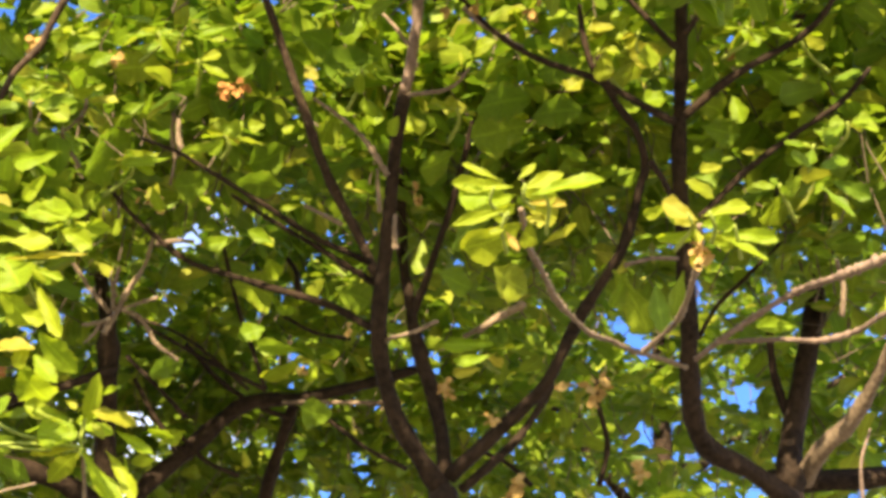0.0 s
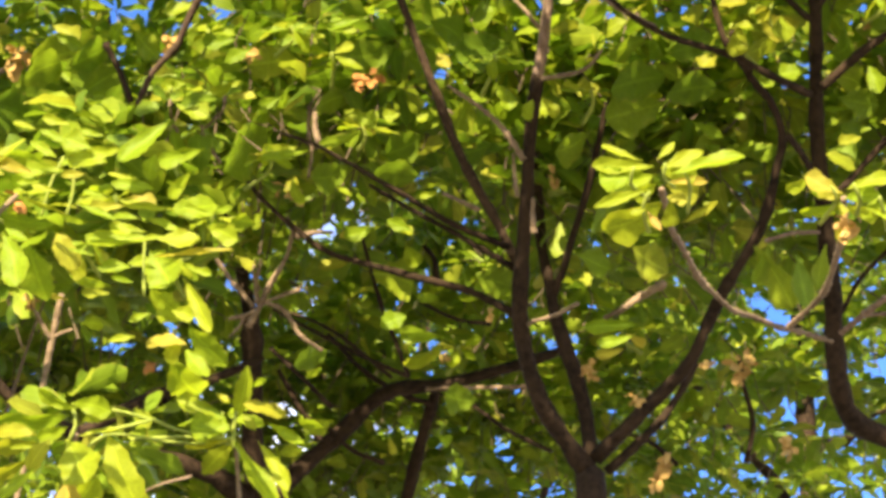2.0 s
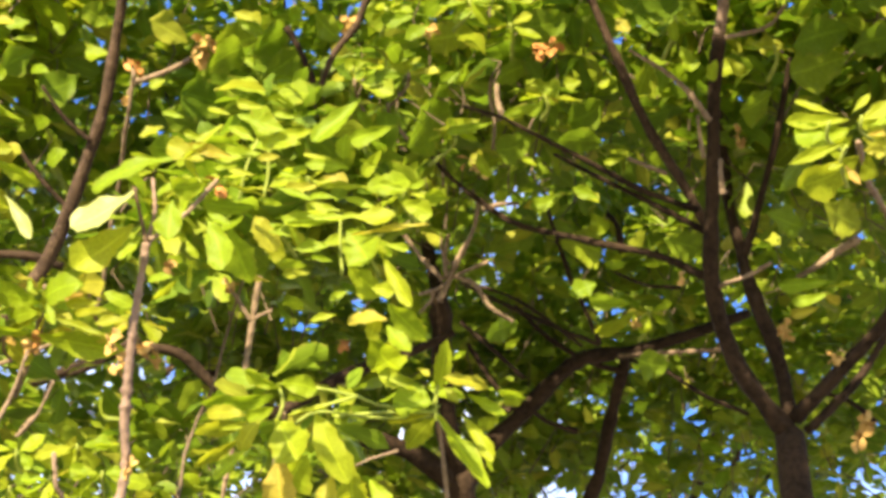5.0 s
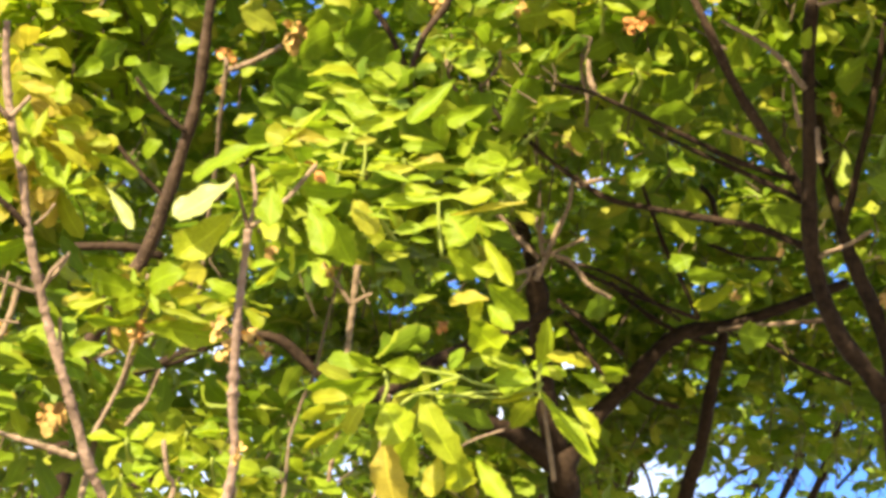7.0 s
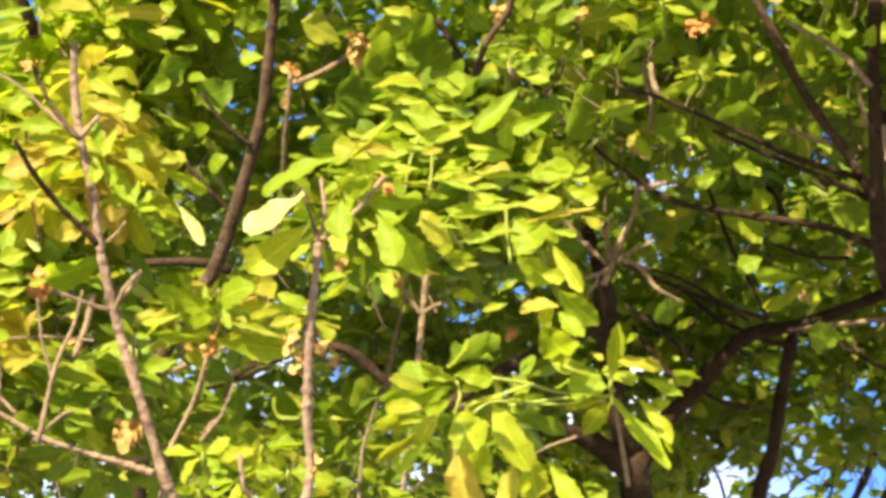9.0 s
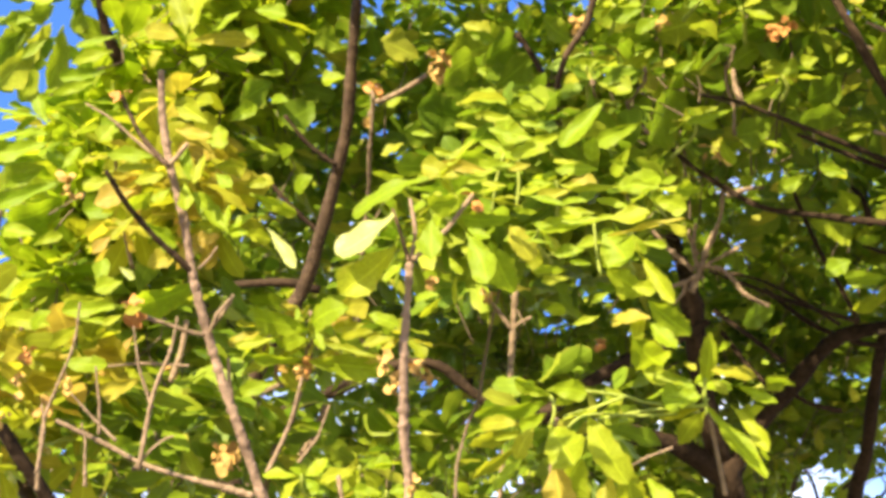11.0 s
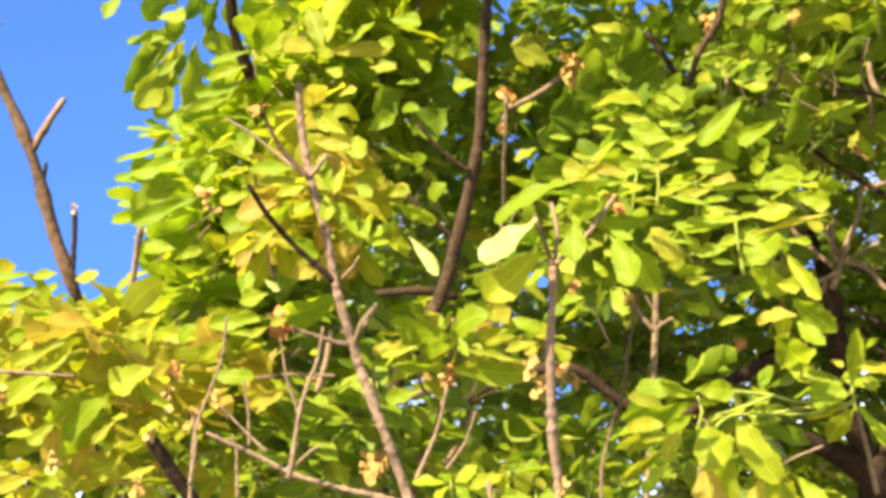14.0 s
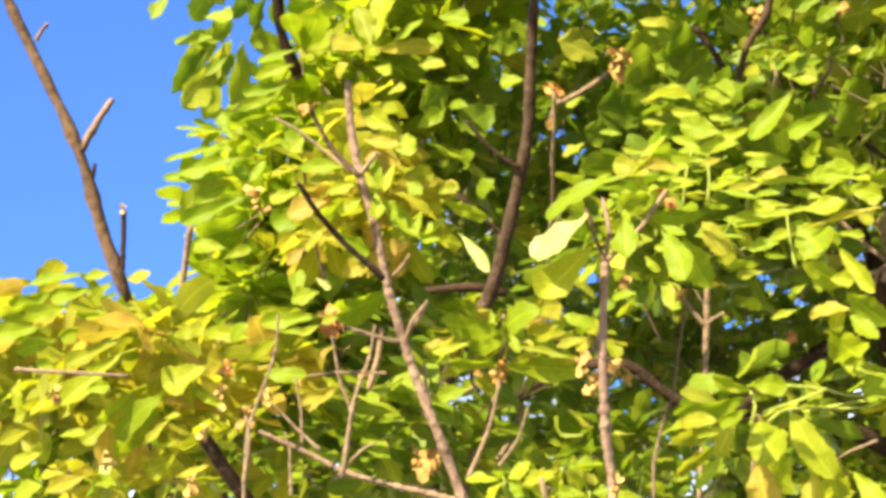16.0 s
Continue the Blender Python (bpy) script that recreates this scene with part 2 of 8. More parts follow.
def tube(points, r0, r1, sides=9, step=0.03, lumps=0.10, rng=None, nodes=0.0, wander=0.0):
    """A tapered, slightly crooked and knobbly stem: vertices and faces."""
    rng = rng or np.random.default_rng(1)
    c = spline(points, step)
    n = len(c)
    along = np.concatenate([[0], np.cumsum(np.linalg.norm(np.diff(c, axis=0), axis=1))])
    if wander:
        k = max(3, int(along[-1] / 0.12))
        w = rng.normal(0, wander, (k, 3))
        w[0] = w[-1] = 0
        c = c + np.stack([np.interp(along, np.linspace(0, along[-1], k), w[:, j]) for j in range(3)], 1)
    t = np.gradient(c, axis=0)
    t /= np.linalg.norm(t, axis=1)[:, None] + 1e-9
    ref = np.array([0.31, -0.87, 0.2])
    u = np.cross(t, ref)
    u /= np.linalg.norm(u, axis=1)[:, None] + 1e-9
    v = np.cross(t, u)
    s = along / max(along[-1], 1e-6)
    r = r0 + (r1 - r0) * s
    r = r * (1 + lumps * 0.6 * np.interp(along, np.linspace(0, along[-1], max(4, int(along[-1] / 0.05))), rng.normal(0, 1, max(4, int(along[-1] / 0.05)))))
    if nodes:
        r = r * (1 + nodes * np.clip(np.cos(along * 2 * np.pi / 0.026 + 2.0 * np.sin(along * 31.0)) * 3 - 2, 0, 1) * rng.uniform(0.3, 1.6, n))
    a = np.arange(sides) * 2 * np.pi / sides
    rr = r[:, None] * (1 + lumps * rng.normal(0, 0.5, (n, sides)))
    ring = c[:, None] + rr[:, :, None] * (np.cos(a)[None, :, None] * u[:, None] + np.sin(a)[None, :, None] * v[:, None])
    verts = np.vstack([ring.reshape(-1, 3), c[0] - t[0] * r[0] * 0.3, c[-1] + t[-1] * r[-1] * 0.5])
    i, j = np.meshgrid(np.arange(n - 1), np.arange(sides), indexing="ij")
    j2 = (j + 1) % sides
    quad = np.stack([i * sides + j, i * sides + j2, (i + 1) * sides + j2, (i + 1) * sides + j], -1).reshape(-1, 4)
    jj = np.arange(sides)
    cap0 = np.stack([np.full(sides, n * sides), (jj + 1) % sides, jj, jj], 1)
    cap1 = np.stack([np.full(sides, n * sides + 1), (n - 1) * sides + jj, (n - 1) * sides + (jj + 1) % sides, (n - 1) * sides + jj], 1)
    tri = np.vstack([cap0[:, :3], cap1[:, :3]])
    return verts, quad, tri


def stem_mesh(name, parts, material):
    """One mesh of one or more tubes."""
    me = bpy.data.meshes.new(name)
    vs, fs, at = [], [], 0
    for v, q, t in parts:
        vs.append(v)
        fs += (q + at).tolist() + (t + at).tolist()
        at += len(v)
    me.from_pydata(np.vstack(vs).tolist(), [], fs)
    me.polygons.foreach_set("use_smooth", np.full(len(me.polygons), True))
    me.materials.append(material)
    return me


stem_rng = np.random.default_rng(5)


def limb(tree, name, points, r0, r1, material=None, label="", nodes=0.0, lumps=0.14, wander=0.003, sides=10):
    p = np.asarray(points, float) - np.array(tree.location)
    me = stem_mesh(name, [tube(p, r0, r1, sides, 0.006 if nodes > 0.15 else max(0.012, min(0.05, r0 * 1.6)), lumps, stem_rng, nodes, wander)], material or bark_shaded)
    return part(name, me, tree, label)


def blade(rows=7, cols=5, rng=None, wide=0.46, tip=0.5, foot=0.8):
    """A leaf blade of length 1 along +y: broadest above the middle, blunt, scalloped at the margin and softly bowed."""
    rng = rng or np.random.default_rng(2)
    s = np.linspace(0, 1, rows) ** 0.85
    w = s ** foot * np.clip(1 - s ** 2.8, 0, 1) ** tip
    w = 0.5 * wide * w / w.max()
    w[0], w[-1] = 0.014, 0.012
    bend, cup, twist, wav = rng.uniform(-0.1, 0.42), rng.uniform(0.06, 0.42), rng.normal(0, 0.28), rng.uniform(0, 6)
    teeth, deep, skew = rng.uniform(30, 44), rng.uniform(0.03, 0.08), rng.normal(0, 0.05)
    v, uv = [], []
    for k, (a, b) in enumerate(zip(s, w)):
        for x in np.linspace(-1, 1, cols):
            edge = 1 + (deep * np.sin(teeth * a + 1.3 * wav * x) + 0.10 * np.sin(10 * a + wav + 2.5 * x)) * abs(x) ** 2
            px = x * b * edge + skew * a * (1 - a) * 4
            py = a + 0.012 * np.sin(teeth * a + wav * x + 1.0) * abs(x)
            pz = cup * abs(x) ** 1.6 * b - bend * a * a + 0.03 * np.sin(13 * a + wav * x) * abs(x) + twist * px * a
            v.append((px, py, pz))
            uv.append((0.5 + 0.5 * x, a))
    f = [(r * cols + c, r * cols + c + 1, (r + 1) * cols + c + 1, (r + 1) * cols + c) for r in range(rows - 1) for c in range(cols - 1)]
    return np.array(v), np.array(f), np.array(uv)


blade_rng = np.random.default_rng(11)
FINE = [blade(21, 7, blade_rng, w, e, b) for w, e, b in ((0.42, 0.85, 0.7), (0.46, 0.7, 1.05), (0.5, 0.6, 0.9), (0.44, 0.8, 1.2), (0.48, 0.65, 0.75), (0.4, 0.95, 1.0))]
PLAIN = [blade(8, 3, blade_rng, w, 0.65, b) for w, b in ((0.40, 0.75), (0.48, 1.0), (0.52, 0.85), (0.44, 1.1), (0.49, 0.75), (0.39, 0.9))]
LEAF_MESH = {}
for mat in (leaf_young, leaf_bronze, leaf_green, leaf_pale_highlight, leaf_sunlit):
    LEAF_MESH[mat.name] = [mesh_of("leaf", v, f, mat, True, uv) for v, f, uv in FINE]
leaf_rng = np.random.default_rng(23)


def turn_to(direction, normal):
    y = Vector(direction).normalized()
    z = Vector(normal)
    z = (z - y * z.dot(y)).normalized()
    x = y.cross(z)
    return Matrix((x, y, z)).transposed()


FACE = Vector((-0.15, -0.68, 0.46))
FRONT = Vector((-0.2, -0.95, -0.05))
MID = Vector((-0.33, -0.56, -0.65))
UNDER = Vector((0.1, -0.35, -0.93))
SUNWARD = Vector((-0.36, -0.84, 0.0))
AWAY = Vector((0.8, -0.5, -0.35))


# leaves and twigs deep in the crowns that a shaft of sun reaches
IN_SUN = [(0.360, 4.330, 4.000), (0.425, 4.250, 4.146), (0.450, 4.350, 3.970), (0.300, 4.300, 4.050), (-0.412, 3.480, 3.990), (-0.250, 3.422, 4.068), (-0.350, 3.522, 4.062), (1.300, 3.968, 3.930), (1.060, 3.966, 3.838)]


def spray(branch, place, material, leaves, face=FACE, loose=0.38, sunlit=False):
    """The leaves round one shoot tip. leaves: start and end of each blade from that place, in centimetres, and its width."""
    for bx, by, bz, tx, ty, tz, w in leaves:
        a, b = Vector((bx, by, bz)) / 100, Vector((tx, ty, tz)) / 100
        n = face + Vector(leaf_rng.normal(0, loose, 3))
        size = (b - a).length
        k = int(leaf_rng.integers(0, 6))
        ob = part("leaf", LEAF_MESH[material.name][k], branch)
        m = turn_to(b - a, n).to_4x4()
        broad = w / 100 / 0.46
        if sunlit:
            IN_SUN.append(tuple(Vector(place) + (a + b) / 2))
        ob.matrix_basis = Matrix.Translation(Vector(place) + a - branch.parent.location) @ m @ Matrix.Diagonal((broad, size, (broad + size) / 2, 1))


def husk(branch, place, size, material=None, n=7):
    """A withered bud: crumpled, partly hanging scales round a short core."""
    at = Vector(place) - branch.parent.location
    vs, fs, k = [], [], 0
    for i in range(n + n // 2):
        v, f, _ = PLAIN[i % 6]
        d = Vector(leaf_rng.normal(0, 0.75, 3)) + Vector((0, 0, leaf_rng.choice([0.9, -1.2, -0.9])))
        m = np.array(turn_to(d, FACE + Vector(leaf_rng.normal(0, 0.6, 3))))
        s = size * leaf_rng.uniform(0.5, 1.1)
        vs.append((v * np.array([1.7, 1, 2.0]) * s) @ m.T + np.array(at) + leaf_rng.normal(0, size * 0.2, 3))
        fs.append(f + k)
        k += len(v)
    return part("withered_bud", mesh_of("withered_bud", np.vstack(vs), np.vstack(fs), material or husk_tan), branch, "dry tan bud scales")


def in_a_shaft(p, radius=0.056):
    """Which places lie in the open shafts between the sun and the leaves that it reaches."""
    s = np.array(SUN)
    hit = np.zeros(len(p), bool)
    for q in IN_SUN:
        r = p - np.array(q)
        along = r @ s
        hit |= (along > 0.04) & (np.linalg.norm(r - along[:, None] * s, axis=1) < radius)
    return hit


def scatter_leaves(at, axis, per, size, rng, spread=(50, 95), flat=0.5, origin=0.0):
    """Rosettes of leaves at many shoot tips, as one set of vertices and faces."""
    n = len(at) * per
    base = np.repeat(at, per, 0)
    ax = np.repeat(axis, per, 0)
    phi = np.tile(np.arange(per) * 2 * np.pi / per, len(at)) + np.repeat(rng.uniform(0, 6.3, len(at)), per) + rng.normal(0, 0.35, n)
    inc = np.radians(rng.uniform(spread[0], spread[1], n))
    ref = rng.normal(0, 1, (n, 3))
    u = np.cross(ax, np.repeat(rng.normal(0, 1, (len(at), 3)), per, 0))
    u /= np.linalg.norm(u, axis=1)[:, None]
    v = np.cross(ax, u)
    d = np.cos(inc)[:, None] * ax + np.sin(inc)[:, None] * (np.cos(phi)[:, None] * u + np.sin(phi)[:, None] * v)
    d[:, 2] -= rng.uniform(-0.08, 0.28, n)
    d /= np.linalg.norm(d, axis=1)[:, None]
    nrm = ax * (1 - flat) + np.array([0, 0, 1.0]) * flat + ref * 0.46
    nrm -= d * np.sum(nrm * d, 1)[:, None]
    nrm /= np.linalg.norm(nrm, axis=1)[:, None]
    x = np.cross(d, nrm)
    ln = rng.uniform(size[0], size[1], n)
    base = base + d * 0.012 + ax * rng.uniform(-0.02, 0.015, n)[:, None]
    kind = rng.integers(0, 6, n)
    kind[in_a_shaft(base + d * ln[:, None] * 0.5 + origin)] = -1
    vs, fs, us, k = [], [], [], 0
    for j in range(6):
        pv, pf, puv = PLAIN[j]
        m = np.where(kind == j)[0]
        if not len(m):
            continue
        p = pv[None] * ln[m][:, None, None]
        w = base[m][:, None] + p[:, :, :1] * x[m][:, None] + p[:, :, 1:2] * d[m][:, None] + p[:, :, 2:] * nrm[m][:, None]
        vs.append(w.reshape(-1, 3))
        fs.append((pf[None] + (np.arange(len(m)) * len(pv))[:, None, None] + k).reshape(-1, 4))
        us.append(np.tile(puv, (len(m), 1)))
        k += len(m) * len(pv)
    return np.vstack(vs), np.vstack(fs), np.vstack(us)


def twig_net(at, axis, rng, length=(0.06, 0.2), r=0.0024):
    """A thin three-sided twig behind every shoot tip."""
    n = len(at)
    L = rng.uniform(length[0], length[1], n)[:, None]
    side = rng.normal(0, 0.25, (n, 3))
    p0, p1, p2 = at, at - axis * L * 0.5 + side * L * 0.3, at - (axis + side) * L
    t = axis
    u = np.cross(t, rng.normal(0, 1, (n, 3)))
    u /= np.linalg.norm(u, axis=1)[:, None]
    v = np.cross(t, u)
    rings = []
    for p, q in ((p0, 0.7), (p1, 1.0), (p2, 1.5)):
        for a in (0, 2.09, 4.19):
            rings.append(p + (u * np.cos(a) + v * np.sin(a)) * r * q)
    verts = np.stack(rings, 1).reshape(-1, 3)
    f = []
    for s in (0, 3):
        for j in range(3):
            f.append((s + j, s + (j + 1) % 3, s + 3 + (j + 1) % 3, s + 3 + j))
    faces = (np.array(f)[None] + (np.arange(n) * 9)[:, None, None]).reshape(-1, 4)
    return verts, faces


def crown(tree, name, blobs, material, seed, size=(0.08, 0.12), per=7, up=0.8, keep=None, label="", twigs=True, spread=(60, 98), flat=0.78):
    """Foliage in a few rounded masses. blobs: centre, three radii and the number of shoot tips."""
    rng = np.random.default_rng(seed)
    P, A = [], []
    for cx, cy, cz, rx, ry, rz, n in blobs:
        q = rng.normal(0, 1, (n, 3))
        q /= np.linalg.norm(q, axis=1)[:, None]
        q *= rng.uniform(0, 1, (n, 1)) ** 0.42
        P.append(np.array((cx, cy, cz)) + q * np.array((rx, ry, rz)))
        a = q * (1 - up) + np.array([0, 0, 1.0]) * up + rng.normal(0, 0.28, (n, 3))
        A.append(a / np.linalg.norm(a, axis=1)[:, None])
    P, A = np.vstack(P), np.vstack(A)
    if keep is not None:
        ok = keep(P)
        P, A = P[ok], A[ok]
    o = np.array(tree.location)
    v, f, uv = scatter_leaves(P - o, A, per, size, rng, spread, flat, o)
    part(name, mesh_of(name, v, f, material, True, uv), tree, label, "stuff")
    if twigs:
        v, f = twig_net(P - o, A, rng)
        part("branchlet", mesh_of("branchlet", v, f, bark_fine), tree, "thin grey-brown twigs among the leaves", "stuff")


# out of view; its paleness is made up, as a reflector for the undersides
# ---- ground ----
gn = 48
g1 = np.linspace(-1, 1, gn)
gx, gy = np.meshgrid(np.sign(g1) * np.abs(g1) ** 3 * 900, np.sign(g1) * np.abs(g1) ** 3 * 900)
gz = 0.04 * np.sin(gx * 0.7) * np.cos(gy * 0.9) * np.exp(-(gx ** 2 + gy ** 2) / 400) - 0.05
gi, gj = np.meshgrid(np.arange(gn - 1), np.arange(gn - 1), indexing="ij")
gf = np.stack([gi * gn + gj, gi * gn + gj + 1, (gi + 1) * gn + gj + 1, (gi + 1) * gn + gj], -1).reshape(-1, 4)
ground = new("ground", mesh_of("ground", np.stack([gx, gy, gz], -1).reshape(-1, 3), gf, ground_material()))
tagged(ground, "flat unseen ground, made pale to bounce light up into the trees", "ground", "", "structure")

# ---- edge of the foliage against the open sky ----
EDGE_UP = [27.8, 28.81, 30.14, 31.65, 33.82, 35.78, 37.5, 40.03]
EDGE_SIDE = [-18.13, -18.22, -18.74, -19.09, -17.49, -16.01, -15.5, -15.25]
# gaps in the crowns: bearing, height and width in degrees
HIGH_GAPS = [(-8.95, 35.42, 0.27), (-8.21, 33.77, 0.47), (-5.95, 33.41, 0.47), (-5.70, 33.31, 0.48), (2.89, 37.58, 0.49), (5.13, 34.25, 0.49), (5.18, 36.55, 0.49), (10.25, 36.48, 0.49), (10.58, 36.15, 0.43), (18.26, 36.26, 0.49), (24.09, 35.61, 0.49), (26.04, 32.54, 0.49), (26.32, 36.87, 0.37), (29.74, 37.26, 0.49)]
MIDDLE_GAPS = [(-6.76, 27.29, 0.32), (-5.52, 29.03, 0.38), (-1.26, 31.55, 0.28), (-0.45, 27.56, 0.47), (1.36, 28.69, 0.43), (1.55, 28.46, 0.48), (1.78, 27.05, 0.32), (1.94, 28.49, 0.59), (3.76, 29.64, 0.49), (4.22, 31.49, 0.47), (6.09, 29.13, 0.43), (6.20, 31.29, 0.49), (7.09, 31.76, 0.53), (12.76, 31.94, 0.49), (14.37, 27.84, 0.49), (22.31, 28.46, 0.80), (24.09, 29.58, 0.49), (27.34, 28.99, 0.64), (30.21, 30.44, 0.64)]
LOW_GAPS = [(-9.63, 25.87, 0.43), (-7.22, 25.29, 0.43), (-4.76, 25.66, 0.47), (1.61, 23.04, 0.28), (5.91, 25.74, 0.43), (7.68, 23.72, 0.43), (7.96, 22.10, 0.55), (9.77, 22.11, 0.34), (11.38, 23.95, 0.40), (12.02, 23.06, 0.40), (12.32, 22.12, 0.49), (12.73, 24.61, 0.48), (13.87, 21.93, 0.51), (20.94, 23.93, 0.64), (22.42, 25.27, 0.75), (23.79, 26.50, 0.49), (24.04, 23.76, 0.49), (25.50, 26.29, 0.59), (25.93, 26.51, 0.49), (29.65, 25.52, 0.49)]


def inside(p):
    """Where leaves grow: right of the open sky, or below it, and not in the gaps."""
    el = np.degrees(np.arctan2(p[:, 2] - 1.6, np.hypot(p[:, 0], p[:, 1])))
    az = np.degrees(np.arctan2(p[:, 0], p[:, 1]))
    ok = (az > np.interp(el, EDGE_UP, EDGE_SIDE)) | (el < 27.69)
    for a, e, r in HIGH_GAPS + MIDDLE_GAPS + LOW_GAPS:
        ok &= np.hypot((az - a) * 0.87, el - e) > r
    return ok



# ---- forked tree ----
fork_tree = thing("tree", (1.300, 4.550, 0.000), "broadleaf tree with shade-darkened bark forking into many upright limbs", "tree", "trees")
part("trunk", stem_mesh("trunk", [tube(np.array([(0, 0, -0.1), (0.03, -0.02, 1.2), (-0.045, -0.235, 2.6), (-0.065, -0.235, 3.595)]), 0.08, 0.039, 14, 0.06, 0.07, stem_rng)], bark_shaded), fork_tree)
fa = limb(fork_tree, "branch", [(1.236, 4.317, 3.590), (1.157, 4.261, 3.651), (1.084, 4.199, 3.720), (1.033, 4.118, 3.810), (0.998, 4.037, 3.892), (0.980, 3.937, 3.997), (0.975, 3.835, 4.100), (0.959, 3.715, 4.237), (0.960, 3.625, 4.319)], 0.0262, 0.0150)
# same limb carried on in paler bark: sunlight put into the colour
limb(fork_tree, "branch", [(0.960, 3.625, 4.319), (0.960, 3.521, 4.423), (0.943, 3.412, 4.543), (0.924, 3.304, 4.660)], 0.0145, 0.0105, bark_shoot, label="upper stem in pale bark standing for sunlight", lumps=0.2)
# lighter bark than its parent limb, for the sun flecks along it
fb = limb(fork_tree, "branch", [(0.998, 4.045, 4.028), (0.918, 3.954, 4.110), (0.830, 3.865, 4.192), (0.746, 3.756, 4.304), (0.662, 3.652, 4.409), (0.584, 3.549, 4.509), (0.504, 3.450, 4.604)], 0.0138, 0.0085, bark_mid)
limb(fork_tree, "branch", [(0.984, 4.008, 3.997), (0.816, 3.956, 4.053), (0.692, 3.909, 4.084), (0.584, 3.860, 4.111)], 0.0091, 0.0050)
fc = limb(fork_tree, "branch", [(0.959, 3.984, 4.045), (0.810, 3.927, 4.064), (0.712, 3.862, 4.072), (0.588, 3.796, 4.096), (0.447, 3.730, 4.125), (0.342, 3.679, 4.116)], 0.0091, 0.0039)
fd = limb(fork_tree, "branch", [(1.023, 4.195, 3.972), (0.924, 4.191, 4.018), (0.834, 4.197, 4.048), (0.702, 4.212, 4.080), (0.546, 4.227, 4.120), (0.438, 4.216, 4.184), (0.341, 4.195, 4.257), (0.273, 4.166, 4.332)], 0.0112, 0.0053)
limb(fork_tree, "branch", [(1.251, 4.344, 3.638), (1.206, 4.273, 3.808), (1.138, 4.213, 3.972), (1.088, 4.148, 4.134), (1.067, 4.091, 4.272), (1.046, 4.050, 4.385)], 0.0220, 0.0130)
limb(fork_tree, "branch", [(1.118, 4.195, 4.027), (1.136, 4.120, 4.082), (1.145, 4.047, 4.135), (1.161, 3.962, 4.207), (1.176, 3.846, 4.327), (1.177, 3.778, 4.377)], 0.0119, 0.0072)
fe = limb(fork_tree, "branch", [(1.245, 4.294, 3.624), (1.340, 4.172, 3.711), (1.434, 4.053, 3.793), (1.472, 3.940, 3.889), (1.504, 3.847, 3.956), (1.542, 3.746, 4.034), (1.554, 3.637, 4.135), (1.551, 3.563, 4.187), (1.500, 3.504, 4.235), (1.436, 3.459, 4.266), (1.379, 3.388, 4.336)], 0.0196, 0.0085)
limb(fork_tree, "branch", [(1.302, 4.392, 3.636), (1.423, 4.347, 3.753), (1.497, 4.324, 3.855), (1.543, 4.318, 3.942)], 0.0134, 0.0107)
limb(fork_tree, "branch", [(1.529, 3.483, 4.122), (1.564, 3.499, 4.082), (1.601, 3.519, 4.033)], 0.0094, 0.0067)
limb(fork_tree, "branch", [(1.533, 3.704, 3.960), (1.592, 3.683, 3.969), (1.658, 3.663, 3.974)], 0.0062, 0.0048, bark_shoot)
limb(fork_tree, "twig", [(0.908, 3.577, 4.040), (0.861, 3.555, 4.095), (0.799, 3.540, 4.145), (0.720, 3.530, 4.194)], 0.0067, 0.0047, bark_twig, label="pale knobbly twig", nodes=0.25, lumps=0.22, wander=0.006)
limb(fork_tree, "twig", [(0.853, 3.828, 4.049), (0.803, 3.827, 4.071), (0.761, 3.828, 4.088)], 0.0064, 0.0046, bark_twig, label="pale knobbly twig", nodes=0.25, lumps=0.22, wander=0.006)
limb(fork_tree, "twig", [(1.019, 4.126, 3.890), (1.032, 3.978, 3.831), (1.078, 3.956, 3.847), (1.121, 3.930, 3.871)], 0.0065, 0.0046, bark_twig, label="pale knobbly twig", nodes=0.25, lumps=0.22, wander=0.006)
limb(fork_tree, "twig", [(0.939, 3.789, 4.074), (0.930, 3.766, 4.116), (0.920, 3.739, 4.163)], 0.0059, 0.0041, bark_twig, label="pale knobbly twig", nodes=0.25, lumps=0.22, wander=0.006)
limb(fork_tree, "twig", [(0.912, 3.391, 4.141), (0.971, 3.370, 4.150), (1.014, 3.352, 4.161), (1.039, 3.326, 4.192)], 0.0055, 0.0039, bark_twig, label="pale knobbly twig", nodes=0.25, lumps=0.22, wander=0.006)
limb(fork_tree, "twig", [(0.935, 3.489, 4.361), (0.894, 3.475, 4.401), (0.868, 3.467, 4.424)], 0.0057, 0.0040, bark_twig, label="pale knobbly twig", nodes=0.25, lumps=0.22, wander=0.006)
limb(fork_tree, "twig", [(0.968, 3.741, 3.946), (0.966, 3.720, 3.980), (0.958, 3.701, 4.015)], 0.0069, 0.0049, bark_twig, label="pale knobbly twig", nodes=0.25, lumps=0.22, wander=0.006)
limb(fork_tree, "twig", [(1.159, 4.540, 3.943), (1.038, 4.569, 3.947), (0.947, 4.593, 3.948), (0.857, 4.616, 3.948)], 0.0073, 0.0051, bark_twig, label="pale knobbly twig", nodes=0.25, lumps=0.22, wander=0.006)
limb(fork_tree, "twig", [(0.449, 3.758, 4.138), (0.436, 3.739, 4.173), (0.428, 3.718, 4.211)], 0.0080, 0.0057, bark_twig, label="pale knobbly twig", nodes=0.25, lumps=0.22, wander=0.006)
